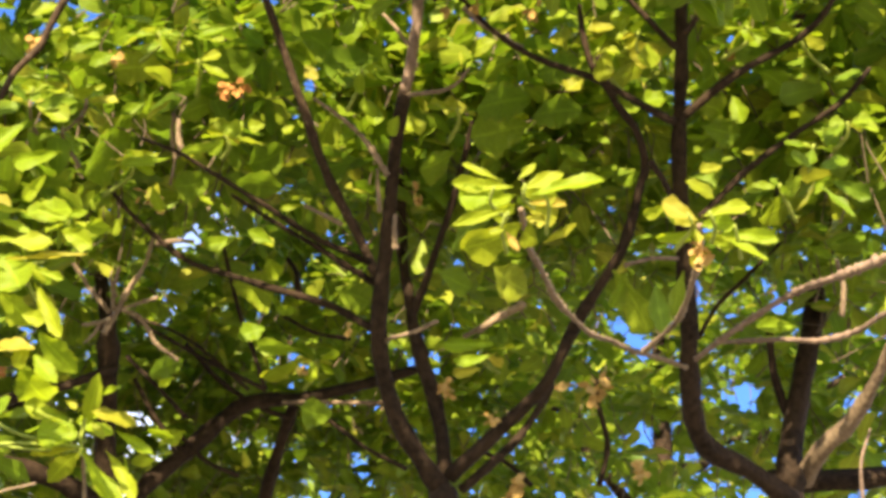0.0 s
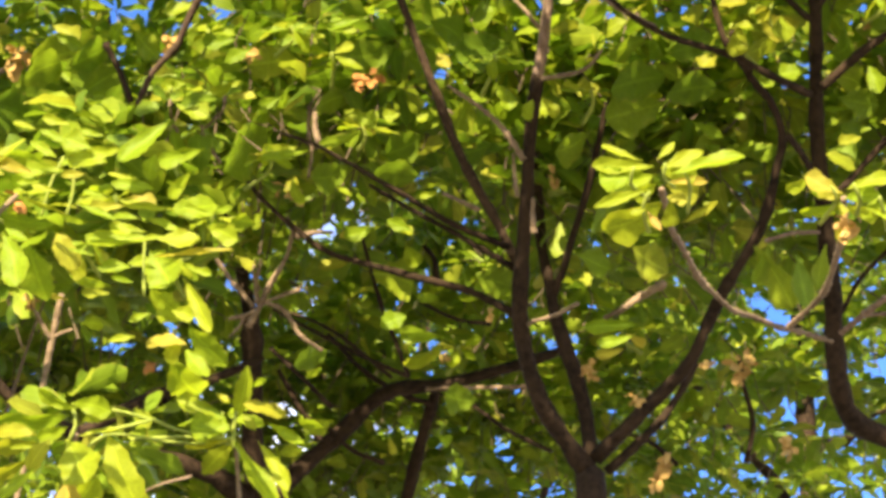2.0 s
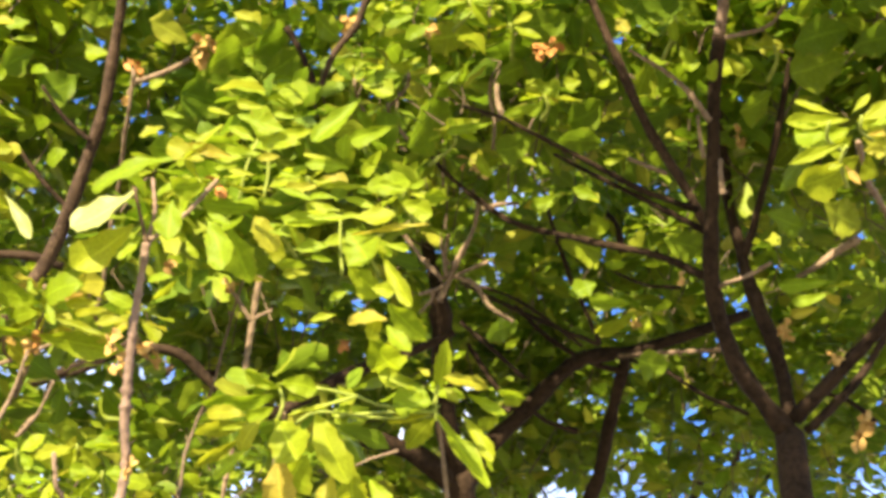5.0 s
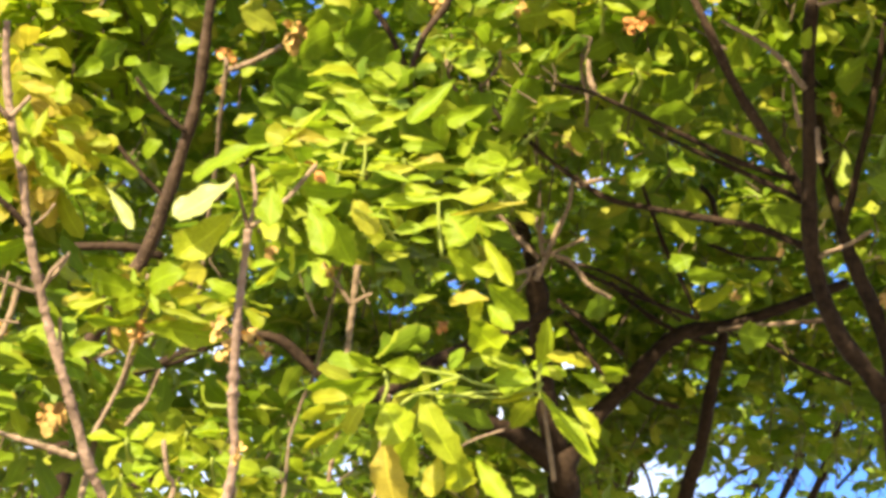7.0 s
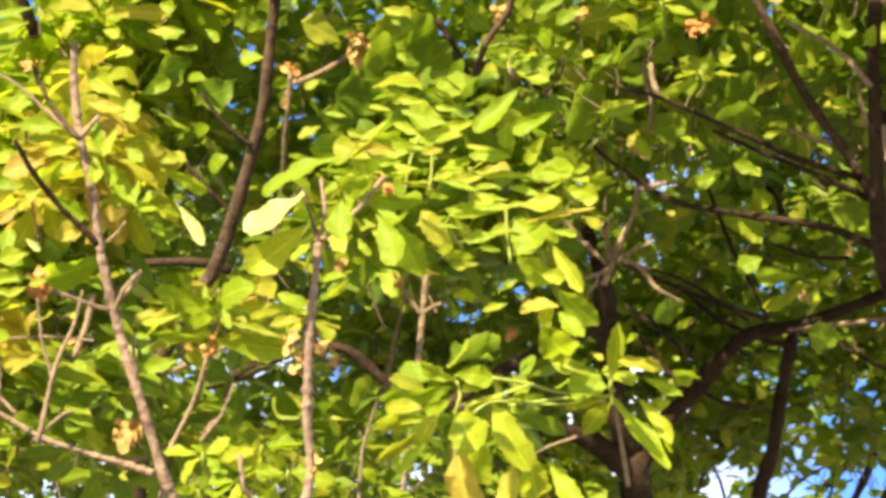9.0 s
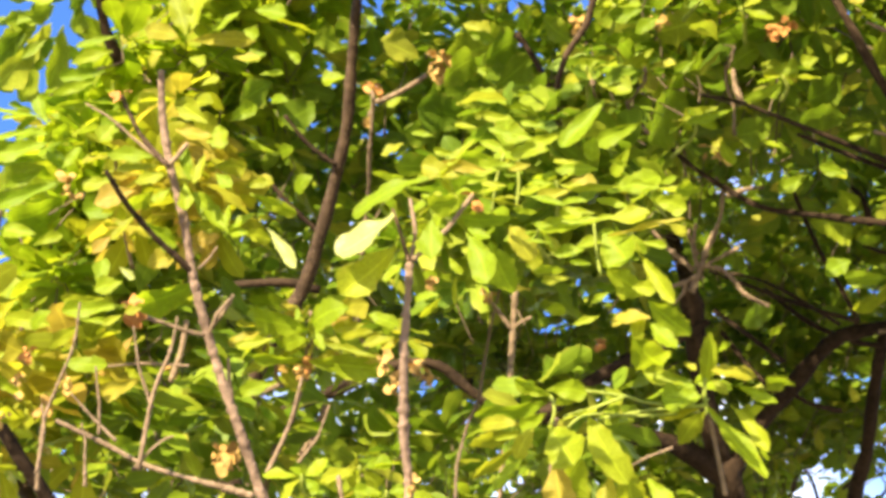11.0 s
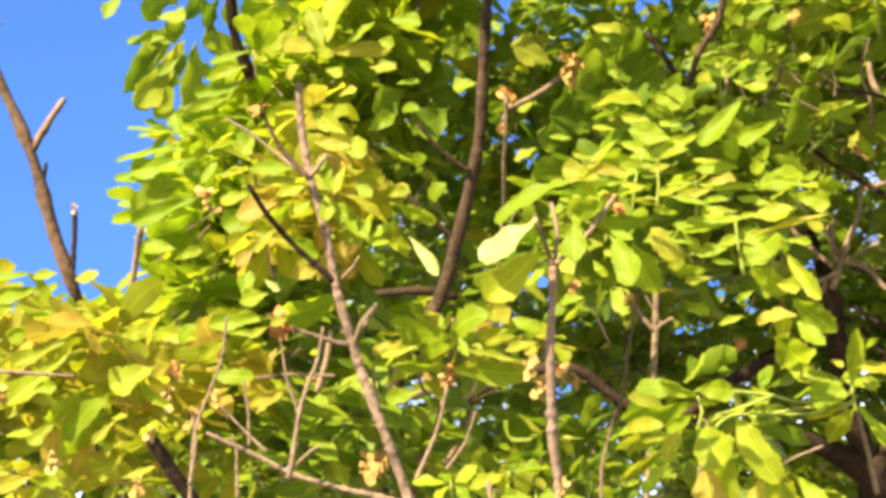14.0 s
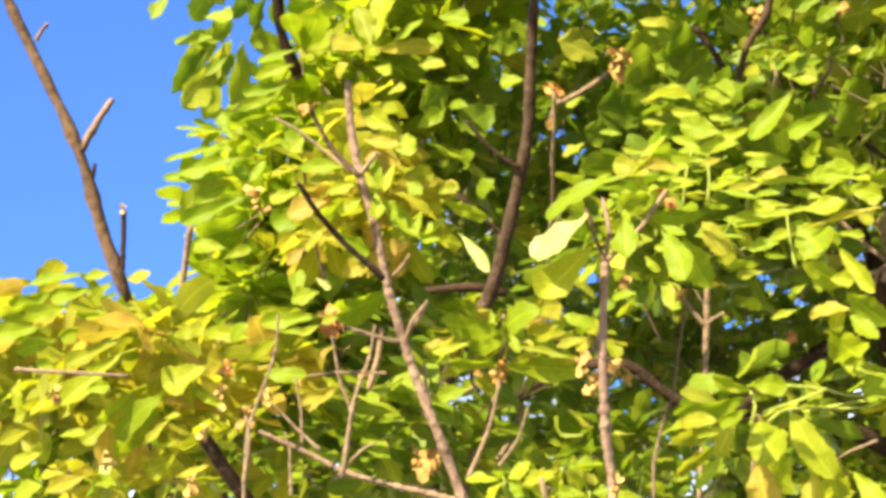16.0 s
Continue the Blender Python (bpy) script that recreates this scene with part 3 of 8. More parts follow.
limb(fork_tree, "twig", [(1.248, 4.144, 3.957), (1.249, 3.997, 3.902), (1.287, 3.973, 3.924), (1.349, 3.938, 3.955)], 0.0050, 0.0121, bark_twig, label="broken pale twig stub", nodes=0.25, lumps=0.25, wander=0.004)
limb(fork_tree, "twig", [(0.821, 4.700, 4.023), (0.767, 4.650, 4.125), (0.725, 4.614, 4.200), (0.678, 4.558, 4.309), (0.652, 4.522, 4.377)], 0.0072, 0.0050, bark_shaded, label="thin dark branchlet")
limb(fork_tree, "twig", [(0.834, 4.788, 4.069), (0.701, 4.789, 4.125), (0.549, 4.785, 4.194), (0.431, 4.781, 4.250)], 0.0073, 0.0051, bark_shaded, label="thin dark branchlet")
limb(fork_tree, "twig", [(0.800, 4.890, 4.115), (0.606, 4.861, 4.242), (0.454, 4.865, 4.299)], 0.0066, 0.0046, bark_shaded, label="thin dark branchlet")
limb(fork_tree, "twig", [(0.625, 4.886, 4.001), (0.519, 4.862, 4.084), (0.438, 4.840, 4.153)], 0.0081, 0.0057, bark_shaded, label="thin dark branchlet")
limb(fork_tree, "twig", [(1.233, 4.711, 3.831), (1.102, 4.711, 3.886), (1.001, 4.699, 3.948), (0.904, 4.704, 3.982)], 0.0072, 0.0050, bark_shaded, label="thin dark branchlet")
limb(fork_tree, "twig", [(1.794, 4.685, 3.830), (1.803, 4.622, 3.926), (1.765, 4.571, 4.023), (1.746, 4.533, 4.093)], 0.0097, 0.0068, bark_shaded, label="thin dark branchlet")
limb(fork_tree, "twig", [(1.033, 4.567, 4.144), (0.939, 4.584, 4.158), (0.840, 4.584, 4.200)], 0.0064, 0.0044, bark_shaded, label="thin dark branchlet")
limb(fork_tree, "twig", [(1.634, 4.822, 3.872), (1.561, 4.806, 3.928), (1.477, 4.810, 3.957)], 0.0082, 0.0058, bark_shaded, label="thin dark branchlet")

# ---- old tree with the arching arm ----
arch_tree = thing("tree", (0.560, 5.814, 0.000), "old broadleaf tree with a knotty trunk and an arching arm", "tree", "trees")
part("trunk", stem_mesh("trunk", [tube(np.array([(0, 0, -0.1), (0.02, -0.05, 1.4), (-0.043, -0.131, 3.725), (-0.050, -0.219, 3.882), (-0.070, -0.272, 3.976)]), 0.12, 0.050, 14, 0.06, 0.10, stem_rng)], bark_shaded), arch_tree)
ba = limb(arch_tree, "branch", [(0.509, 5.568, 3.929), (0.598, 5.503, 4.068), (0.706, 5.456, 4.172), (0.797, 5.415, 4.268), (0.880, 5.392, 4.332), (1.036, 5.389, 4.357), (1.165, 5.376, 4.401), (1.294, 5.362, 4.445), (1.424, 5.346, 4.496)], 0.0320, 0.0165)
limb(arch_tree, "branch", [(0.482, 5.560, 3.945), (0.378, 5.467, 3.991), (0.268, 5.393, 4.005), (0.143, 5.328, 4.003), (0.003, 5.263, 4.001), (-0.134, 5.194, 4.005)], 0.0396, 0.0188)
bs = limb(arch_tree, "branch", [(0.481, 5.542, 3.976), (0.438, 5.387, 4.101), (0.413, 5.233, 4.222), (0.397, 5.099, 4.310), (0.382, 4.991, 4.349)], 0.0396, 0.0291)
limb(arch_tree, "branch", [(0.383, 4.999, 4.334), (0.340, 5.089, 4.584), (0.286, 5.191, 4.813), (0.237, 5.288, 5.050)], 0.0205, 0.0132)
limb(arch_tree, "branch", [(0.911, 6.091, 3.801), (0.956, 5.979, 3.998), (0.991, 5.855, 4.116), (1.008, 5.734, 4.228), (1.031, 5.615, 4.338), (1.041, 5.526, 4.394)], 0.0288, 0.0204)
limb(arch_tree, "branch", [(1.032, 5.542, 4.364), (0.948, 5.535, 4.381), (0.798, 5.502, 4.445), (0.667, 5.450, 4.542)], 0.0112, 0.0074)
limb(fork_tree, "twig", [(0.339, 4.356, 3.956), (0.360, 4.332, 3.999), (0.380, 4.306, 4.046), (0.421, 4.263, 4.123), (0.435, 4.224, 4.193)], 0.0082, 0.0057, bark_twig, label="pale bare twig", nodes=0.3, lumps=0.2, wander=0.004)
limb(fork_tree, "twig", [(0.357, 4.325, 4.011), (0.355, 4.302, 4.052), (0.358, 4.269, 4.111)], 0.0067, 0.0047, bark_twig, label="pale bare twig", nodes=0.3, lumps=0.2, wander=0.004)
limb(fork_tree, "twig", [(0.346, 4.329, 4.005), (0.300, 4.302, 4.052), (0.233, 4.268, 4.111)], 0.0067, 0.0047, bark_twig, label="pale bare twig", nodes=0.3, lumps=0.2, wander=0.004)
limb(fork_tree, "twig", [(0.360, 4.335, 3.994), (0.326, 4.342, 3.982), (0.286, 4.348, 3.970)], 0.0067, 0.0047, bark_twig, label="pale bare twig", nodes=0.3, lumps=0.2, wander=0.004)
limb(fork_tree, "twig", [(0.367, 4.326, 4.011), (0.414, 4.313, 4.035), (0.465, 4.303, 4.052)], 0.0059, 0.0042, bark_twig, label="pale bare twig", nodes=0.3, lumps=0.2, wander=0.004)
limb(fork_tree, "twig", [(0.373, 4.324, 4.015), (0.427, 4.333, 3.999), (0.474, 4.363, 3.947), (0.537, 4.380, 3.917)], 0.0067, 0.0047, bark_twig, label="pale bare twig", nodes=0.3, lumps=0.2, wander=0.004)
limb(fork_tree, "twig", [(0.425, 4.250, 4.146), (0.428, 4.230, 4.181), (0.415, 4.210, 4.216)], 0.0052, 0.0036, bark_twig, label="pale bare twig", nodes=0.3, lumps=0.2, wander=0.004)
limb(fork_tree, "twig", [(0.326, 4.342, 3.982), (0.306, 4.358, 3.953), (0.292, 4.371, 3.929)], 0.0052, 0.0036, bark_twig, label="pale bare twig", nodes=0.3, lumps=0.2, wander=0.004)
limb(fork_tree, "twig", [(0.360, 4.309, 4.041), (0.340, 4.289, 4.076), (0.340, 4.276, 4.099)], 0.0045, 0.0031, bark_twig, label="pale bare twig", nodes=0.3, lumps=0.2, wander=0.004)
limb(arch_tree, "branch", [(0.102, 5.189, 5.027), (-0.048, 5.128, 5.140), (-0.109, 5.066, 5.253), (-0.144, 4.985, 5.399)], 0.0186, 0.0130)
limb(arch_tree, "branch", [(-0.019, 5.146, 5.108), (0.025, 5.081, 5.221), (0.117, 5.016, 5.335)], 0.0139, 0.0098)
limb(arch_tree, "branch", [(0.131, 5.589, 4.314), (0.205, 5.560, 4.363), (0.297, 5.540, 4.395)], 0.0223, 0.0156)
limb(arch_tree, "branch", [(-0.409, 5.564, 4.378), (-0.324, 5.599, 4.313), (-0.221, 5.642, 4.232)], 0.0279, 0.0195)
limb(arch_tree, "branch", [(0.686, 5.441, 4.149), (0.595, 5.399, 4.227), (0.503, 5.339, 4.337)], 0.0108, 0.0076)
limb(arch_tree, "branch", [(0.866, 5.464, 4.102), (0.758, 5.448, 4.134), (0.667, 5.415, 4.196)], 0.0090, 0.0063)
limb(arch_tree, "branch", [(1.018, 5.351, 4.705), (0.989, 5.306, 4.786), (0.960, 5.289, 4.818)], 0.0130, 0.0091)
limb(fork_tree, "twig", [(0.446, 4.273, 4.194), (0.491, 4.266, 4.205), (0.543, 4.262, 4.210)], 0.0075, 0.0052, bark_twig)

# ---- tree with the bent trunk ----
bent_tree = thing("tree", (2.219, 4.389, 0.000), "broadleaf tree with a bent trunk and dark upright limbs", "tree", "trees")
part("trunk", stem_mesh("trunk", [tube(np.array([(0, 0, -0.1), (0.03, -0.05, 1.5), (-0.036, -0.106, 3.535), (-0.067, -0.186, 3.676)]), 0.10, 0.045, 14, 0.06, 0.10, stem_rng)], bark_shaded), bent_tree)
ra = limb(bent_tree, "branch", [(2.166, 4.228, 3.631), (2.032, 4.168, 3.676), (1.892, 4.120, 3.703), (1.825, 4.041, 3.750), (1.782, 3.928, 3.842), (1.726, 3.785, 3.986), (1.655, 3.604, 4.197), (1.606, 3.420, 4.402), (1.560, 3.269, 4.555), (1.523, 3.133, 4.681)], 0.0300, 0.0135)
limb(bent_tree, "branch", [(2.195, 4.295, 3.704), (2.225, 4.267, 3.898), (2.272, 4.196, 4.150), (2.311, 4.124, 4.410), (2.371, 4.134, 4.530), (2.453, 4.083, 4.737), (2.516, 4.047, 4.927)], 0.0336, 0.0185)
rb = limb(bent_tree, "branch", [(1.572, 3.421, 4.201), (1.474, 3.393, 4.224), (1.367, 3.363, 4.252), (1.224, 3.348, 4.271), (1.121, 3.322, 4.292), (1.040, 3.283, 4.325), (0.963, 3.234, 4.370)], 0.0098, 0.0049)
rc = limb(bent_tree, "branch", [(1.596, 3.407, 4.214), (1.680, 3.291, 4.268), (1.780, 3.182, 4.303), (1.828, 3.090, 4.332), (1.845, 2.990, 4.389)], 0.0108, 0.0064)
rd = limb(bent_tree, "branch", [(1.698, 3.598, 4.059), (1.781, 3.492, 4.145), (1.867, 3.406, 4.199), (1.959, 3.319, 4.250), (2.009, 3.238, 4.310)], 0.0097, 0.0061)
limb(bent_tree, "branch", [(1.714, 3.733, 3.741), (1.746, 3.568, 3.740), (1.812, 3.391, 3.745), (1.852, 3.244, 3.712), (1.894, 3.094, 3.682), (1.924, 2.949, 3.650)], 0.0068, 0.0099, bark_shoot, nodes=0.4, lumps=0.22)
limb(bent_tree, "branch", [(1.747, 3.658, 3.751), (1.852, 3.556, 3.715), (1.909, 3.470, 3.674), (1.947, 3.376, 3.653), (1.970, 3.276, 3.649), (1.999, 3.178, 3.639)], 0.0054, 0.0068, bark_shoot, nodes=0.3, lumps=0.2)
ru = limb(bent_tree, "branch", [(1.711, 3.791, 3.747), (1.529, 3.637, 3.683), (1.374, 3.478, 3.616), (1.236, 3.300, 3.572), (1.125, 3.106, 3.542), (1.032, 2.921, 3.491), (0.965, 2.733, 3.433)], 0.0055, 0.0056, bark_twig, nodes=0.4, lumps=0.22, wander=0.004)
rv = limb(bent_tree, "branch", [(1.443, 3.384, 3.545), (1.436, 3.166, 3.510), (1.384, 2.962, 3.471), (1.323, 2.765, 3.424), (1.246, 2.588, 3.354)], 0.0055, 0.0059, bark_twig, nodes=0.4, lumps=0.22, wander=0.004)
limb(bent_tree, "branch", [(1.553, 3.331, 4.352), (1.487, 3.316, 4.404), (1.419, 3.298, 4.462)], 0.0088, 0.0067)
limb(bent_tree, "branch", [(1.571, 3.309, 4.381), (1.601, 3.272, 4.427), (1.639, 3.233, 4.473)], 0.0088, 0.0067)
limb(bent_tree, "branch", [(1.432, 3.428, 4.249), (1.370, 3.405, 4.313), (1.336, 3.370, 4.382), (1.318, 3.339, 4.440)], 0.0088, 0.0067)
limb(bent_tree, "branch", [(1.872, 4.075, 3.997), (1.911, 4.017, 4.074), (1.986, 3.949, 4.150), (2.062, 3.881, 4.227)], 0.0075, 0.0052)
limb(bent_tree, "branch", [(2.212, 4.285, 3.905), (2.158, 4.233, 4.012), (2.123, 4.158, 4.145)], 0.0125, 0.0078)
limb(bent_tree, "branch", [(2.258, 4.370, 3.752), (2.362, 4.338, 3.758), (2.493, 4.297, 3.768), (2.617, 4.263, 3.770)], 0.0312, 0.0265)
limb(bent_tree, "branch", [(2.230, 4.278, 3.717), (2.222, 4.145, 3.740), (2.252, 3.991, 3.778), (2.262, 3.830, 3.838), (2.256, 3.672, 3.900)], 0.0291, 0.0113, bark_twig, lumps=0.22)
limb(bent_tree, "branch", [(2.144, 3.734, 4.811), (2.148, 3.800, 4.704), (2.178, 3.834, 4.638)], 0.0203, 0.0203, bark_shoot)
limb(bent_tree, "twig", [(2.174, 3.855, 3.451), (2.155, 3.800, 3.545), (2.165, 3.754, 3.616)], 0.0048, 0.0034, bark_shoot)
limb(bent_tree, "twig", [(2.063, 3.632, 3.852), (2.054, 3.598, 3.911), (2.032, 3.566, 3.970)], 0.0083, 0.0055, bark_twig)

# ---- tall tree at the edge of the group ----
edge_tree = thing("tree", (-0.896, 4.503, 0.000), "leafy broadleaf tree at the sunny edge of the group", "tree", "trees")
part("trunk", stem_mesh("trunk", [tube(np.array([(0, 0, -0.1), (0.03, -0.05, 1.5), (0.043, -0.158, 3.325), (0.084, -0.309, 3.593)]), 0.095, 0.03, 14, 0.06, 0.10, stem_rng)], bark_shaded), edge_tree)
ka = limb(edge_tree, "branch", [(-0.827, 4.227, 3.532), (-0.801, 4.158, 3.592), (-0.739, 4.077, 3.679), (-0.655, 3.990, 3.784), (-0.590, 3.908, 3.875), (-0.532, 3.801, 4.005), (-0.502, 3.723, 4.081), (-0.472, 3.597, 4.237), (-0.449, 3.486, 4.367), (-0.422, 3.350, 4.540)], 0.0210, 0.0098, bark_mid)
limb(edge_tree, "branch", [(-0.603, 4.073, 3.855), (-0.693, 4.052, 3.868), (-0.819, 4.038, 3.860)], 0.0127, 0.0085)
limb(edge_tree, "branch", [(-0.575, 3.922, 3.921), (-0.651, 3.875, 3.981), (-0.707, 3.832, 4.041)], 0.0076, 0.0048)
limb(edge_tree, "branch", [(-0.524, 3.757, 4.017), (-0.587, 3.724, 4.058), (-0.641, 3.681, 4.116)], 0.0061, 0.0040)
kt = limb(edge_tree, "branch", [(-0.801, 4.158, 3.592), (-0.520, 4.038, 3.693), (-0.470, 3.845, 3.833), (-0.441, 3.704, 3.901), (-0.423, 3.592, 3.937), (-0.413, 3.524, 3.976), (-0.408, 3.478, 4.017)], 0.0058, 0.0044, bark_twig, nodes=0.1)
limb(edge_tree, "branch", [(-0.424, 3.542, 4.010), (-0.409, 3.528, 4.038), (-0.416, 3.514, 4.060)], 0.0058, 0.0058, bark_twig)
kt2 = limb(edge_tree, "branch", [(-0.412, 3.528, 4.038), (-0.378, 3.527, 4.049), (-0.322, 3.519, 4.077), (-0.289, 3.513, 4.096)], 0.0064, 0.0058, bark_twig)
husk(kt2, (-0.257, 3.425, 4.062), 0.036, n=8)
husk(kt2, (-0.240, 3.420, 4.074), 0.026, n=6)
husk(kt, (-0.406, 3.426, 4.014), 0.029, husk_red, n=7)
husk(kt, (-0.428, 3.545, 4.004), 0.019, n=7)
limb(edge_tree, "branch", [(-0.714, 4.482, 3.726), (-0.552, 4.465, 3.796), (-0.438, 4.463, 3.829), (-0.335, 4.479, 3.829), (-0.264, 4.516, 3.783), (-0.194, 4.549, 3.744), (-0.078, 4.582, 3.718)], 0.0105, 0.0165)
limb(edge_tree, "branch", [(-0.078, 4.766, 3.802), (0.036, 4.744, 3.869), (0.117, 4.729, 3.916), (0.198, 4.718, 3.957), (0.293, 4.713, 3.990), (0.406, 4.698, 4.044)], 0.0203, 0.0109)
limb(edge_tree, "branch", [(-0.836, 4.482, 3.694), (-0.714, 4.478, 3.733), (-0.561, 4.471, 3.784), (-0.466, 4.447, 3.849)], 0.0135, 0.0075)
ks = limb(edge_tree, "branch", [(-1.379, 4.151, 3.522), (-1.397, 3.915, 3.720), (-1.357, 3.814, 3.804), (-1.314, 3.705, 3.902)], 0.0097, 0.0074, bark_twig)
km = limb(edge_tree, "branch", [(-0.154, 3.604, 3.073), (-0.134, 3.526, 3.213), (-0.112, 3.436, 3.373), (-0.104, 3.402, 3.433), (-0.098, 3.382, 3.468)], 0.0052, 0.0063, bark_twig, nodes=0.22, lumps=0.16, wander=0.004)
limb(edge_tree, "branch", [(-0.112, 3.427, 3.388), (-0.131, 3.409, 3.413), (-0.157, 3.388, 3.443)], 0.0046, 0.0035, bark_twig)
limb(edge_tree, "branch", [(-0.107, 3.425, 3.393), (-0.086, 3.421, 3.405), (-0.071, 3.420, 3.411)], 0.0046, 0.0035, bark_twig)
husk(km, (-0.160, 3.385, 3.448), 0.022, n=7)
kh = limb(edge_tree, "branch", [(-1.156, 4.047, 4.558), (-1.180, 3.940, 4.634), (-1.170, 3.810, 4.760)], 0.0168, 0.0120)
limb(edge_tree, "branch", [(-1.181, 4.012, 4.611), (-1.242, 4.003, 4.611), (-1.276, 3.978, 4.644)], 0.0069, 0.0054)

# ---- young shoots close to the path ----
young_tree = thing("tree", (-0.550, 3.250, 0.000), "young tree with pale upright shoots and fresh yellow-green leaves", "tree", "trees")
part("trunk", stem_mesh("trunk", [tube(np.array([(0, 0, -0.1), (0.04, -0.03, 0.8), (0.0, 0.02, 1.5), (0.03, -0.1, 2.0)]), 0.075, 0.05, 14, 0.05, 0.09, stem_rng)], bark_shaded), young_tree)
na = limb(young_tree, "branch", [(-0.520, 3.150, 1.980), (-0.420, 2.850, 2.350), (-0.280, 2.824, 2.716), (-0.275, 2.740, 2.865), (-0.263, 2.678, 2.975), (-0.251, 2.611, 3.094)], 0.0099, 0.0063, bark_shoot, label="upright grey-brown shoot with raised dots", nodes=0.36, lumps=0.2)
limb(young_tree, "twig", [(-0.251, 2.612, 3.092), (-0.262, 2.590, 3.131), (-0.275, 2.568, 3.172)], 0.0040, 0.0027, bark_bare)
limb(young_tree, "twig", [(-0.251, 2.627, 3.106), (-0.244, 2.603, 3.150), (-0.248, 2.577, 3.195)], 0.0041, 0.0027, bark_shoot)
na3 = limb(young_tree, "twig", [(-0.246, 2.608, 3.099), (-0.199, 2.606, 3.152), (-0.147, 2.600, 3.211)], 0.0040, 0.0037, bark_twig, nodes=0.22, lumps=0.16, wander=0.004)
husk(na3, (-0.147, 2.604, 3.205), 0.021, husk_red, n=5)
nb = limb(young_tree, "branch", [(-0.520, 3.150, 1.980), (-0.440, 3.330, 2.550), (-0.571, 3.100, 2.930), (-0.607, 3.034, 3.034), (-0.636, 2.971, 3.133), (-0.663, 2.900, 3.248), (-0.680, 2.841, 3.345), (-0.697, 2.793, 3.423), (-0.706, 2.744, 3.504), (-0.705, 2.708, 3.566)], 0.0138, 0.0066, bark_shoot, label="upright grey-brown shoot with raised dots", nodes=0.22)
nb1 = limb(young_tree, "twig", [(-0.690, 2.754, 3.391), (-0.736, 2.714, 3.449), (-0.766, 2.680, 3.498)], 0.0046, 0.0040, bark_mid)
husk(nb1, (-0.766, 2.679, 3.501), 0.019, husk_red, n=5)
limb(young_tree, "twig", [(-0.669, 2.893, 3.259), (-0.731, 2.823, 3.297), (-0.765, 2.761, 3.327), (-0.787, 2.702, 3.356)], 0.0066, 0.0045, bark_shaded)
limb(young_tree, "twig", [(-0.644, 2.956, 3.158), (-0.623, 2.942, 3.186), (-0.602, 2.928, 3.217)], 0.0042, 0.0034, bark_twig)
limb(young_tree, "twig", [(-0.698, 2.779, 3.407), (-0.678, 2.770, 3.427), (-0.661, 2.763, 3.445)], 0.0051, 0.0041, bark_twig)
limb(young_tree, "twig", [(-0.657, 2.894, 3.261), (-0.637, 2.884, 3.283), (-0.621, 2.878, 3.296)], 0.0030, 0.0020, bark_twig)
nb4 = limb(young_tree, "twig", [(-0.648, 2.955, 3.158), (-0.692, 2.928, 3.159), (-0.743, 2.897, 3.167), (-0.768, 2.871, 3.170)], 0.0046, 0.0037, bark_twig)
husk(nb4, (-0.761, 2.871, 3.174), 0.030, husk_red, n=8)
limb(young_tree, "twig", [(-0.709, 2.837, 3.444), (-0.764, 2.821, 3.492), (-0.816, 2.806, 3.537), (-0.864, 2.800, 3.568)], 0.0030, 0.0021, bark_twig)
limb(young_tree, "twig", [(-0.615, 3.083, 3.048), (-0.620, 3.045, 3.111), (-0.619, 3.025, 3.146)], 0.0047, 0.0034, bark_twig)
husk(nb, (-0.624, 3.047, 2.966), 0.028, n=8)
limb(edge_tree, "branch", [(-0.870, 4.460, 2.700), (-1.500, 5.000, 3.600), (-2.064, 5.512, 4.579), (-2.105, 5.426, 4.715), (-2.167, 5.302, 4.909), (-2.225, 5.155, 5.144), (-2.319, 5.009, 5.366), (-2.420, 4.860, 5.593), (-2.490, 4.760, 5.745)], 0.0300, 0.0178, bark_bare, label="bare brown branch reaching into open sky", nodes=0.14, lumps=0.16, wander=0.002)
limb(edge_tree, "twig", [(-2.215, 5.157, 5.144), (-2.160, 5.123, 5.218), (-2.095, 5.089, 5.296)], 0.0127, 0.0136, bark_shoot, label="pale cut side twig", lumps=0.2)
limb(edge_tree, "twig", [(-2.194, 5.228, 5.027), (-2.181, 5.208, 5.066), (-2.171, 5.188, 5.103)], 0.0088, 0.0068, bark_shaded)
limb(edge_tree, "twig", [(-2.336, 4.945, 5.471), (-2.316, 4.935, 5.495), (-2.291, 4.924, 5.522)], 0.0078, 0.0058, bark_shoot)
nc1 = limb(edge_tree, "twig", [(-2.109, 5.384, 4.786), (-2.100, 5.338, 4.867), (-2.087, 5.285, 4.961)], 0.0088, 0.0088, bark_shaded)
husk(nc1, (-2.084, 5.280, 4.971), 0.022, n=4)
nd = limb(young_tree, "branch", [(-0.520, 3.150, 1.980), (-0.700, 3.330, 2.500), (-0.850, 3.210, 2.790), (-0.936, 3.060, 2.904), (-0.972, 2.998, 2.950), (-1.000, 2.943, 2.988)], 0.0173, 0.0141, bark_shaded, label="dark broken stub")
husk(nd, (-0.997, 2.935, 3.003), 0.023, n=7)
ne = limb(young_tree, "branch", [(-0.545, 2.926, 2.834), (-0.595, 2.924, 2.850), (-0.719, 2.900, 2.883), (-0.796, 2.881, 2.921), (-0.878, 2.862, 2.959)], 0.0055, 0.0040, bark_twig, label="long slanting twig", nodes=0.22, lumps=0.16, wander=0.004)
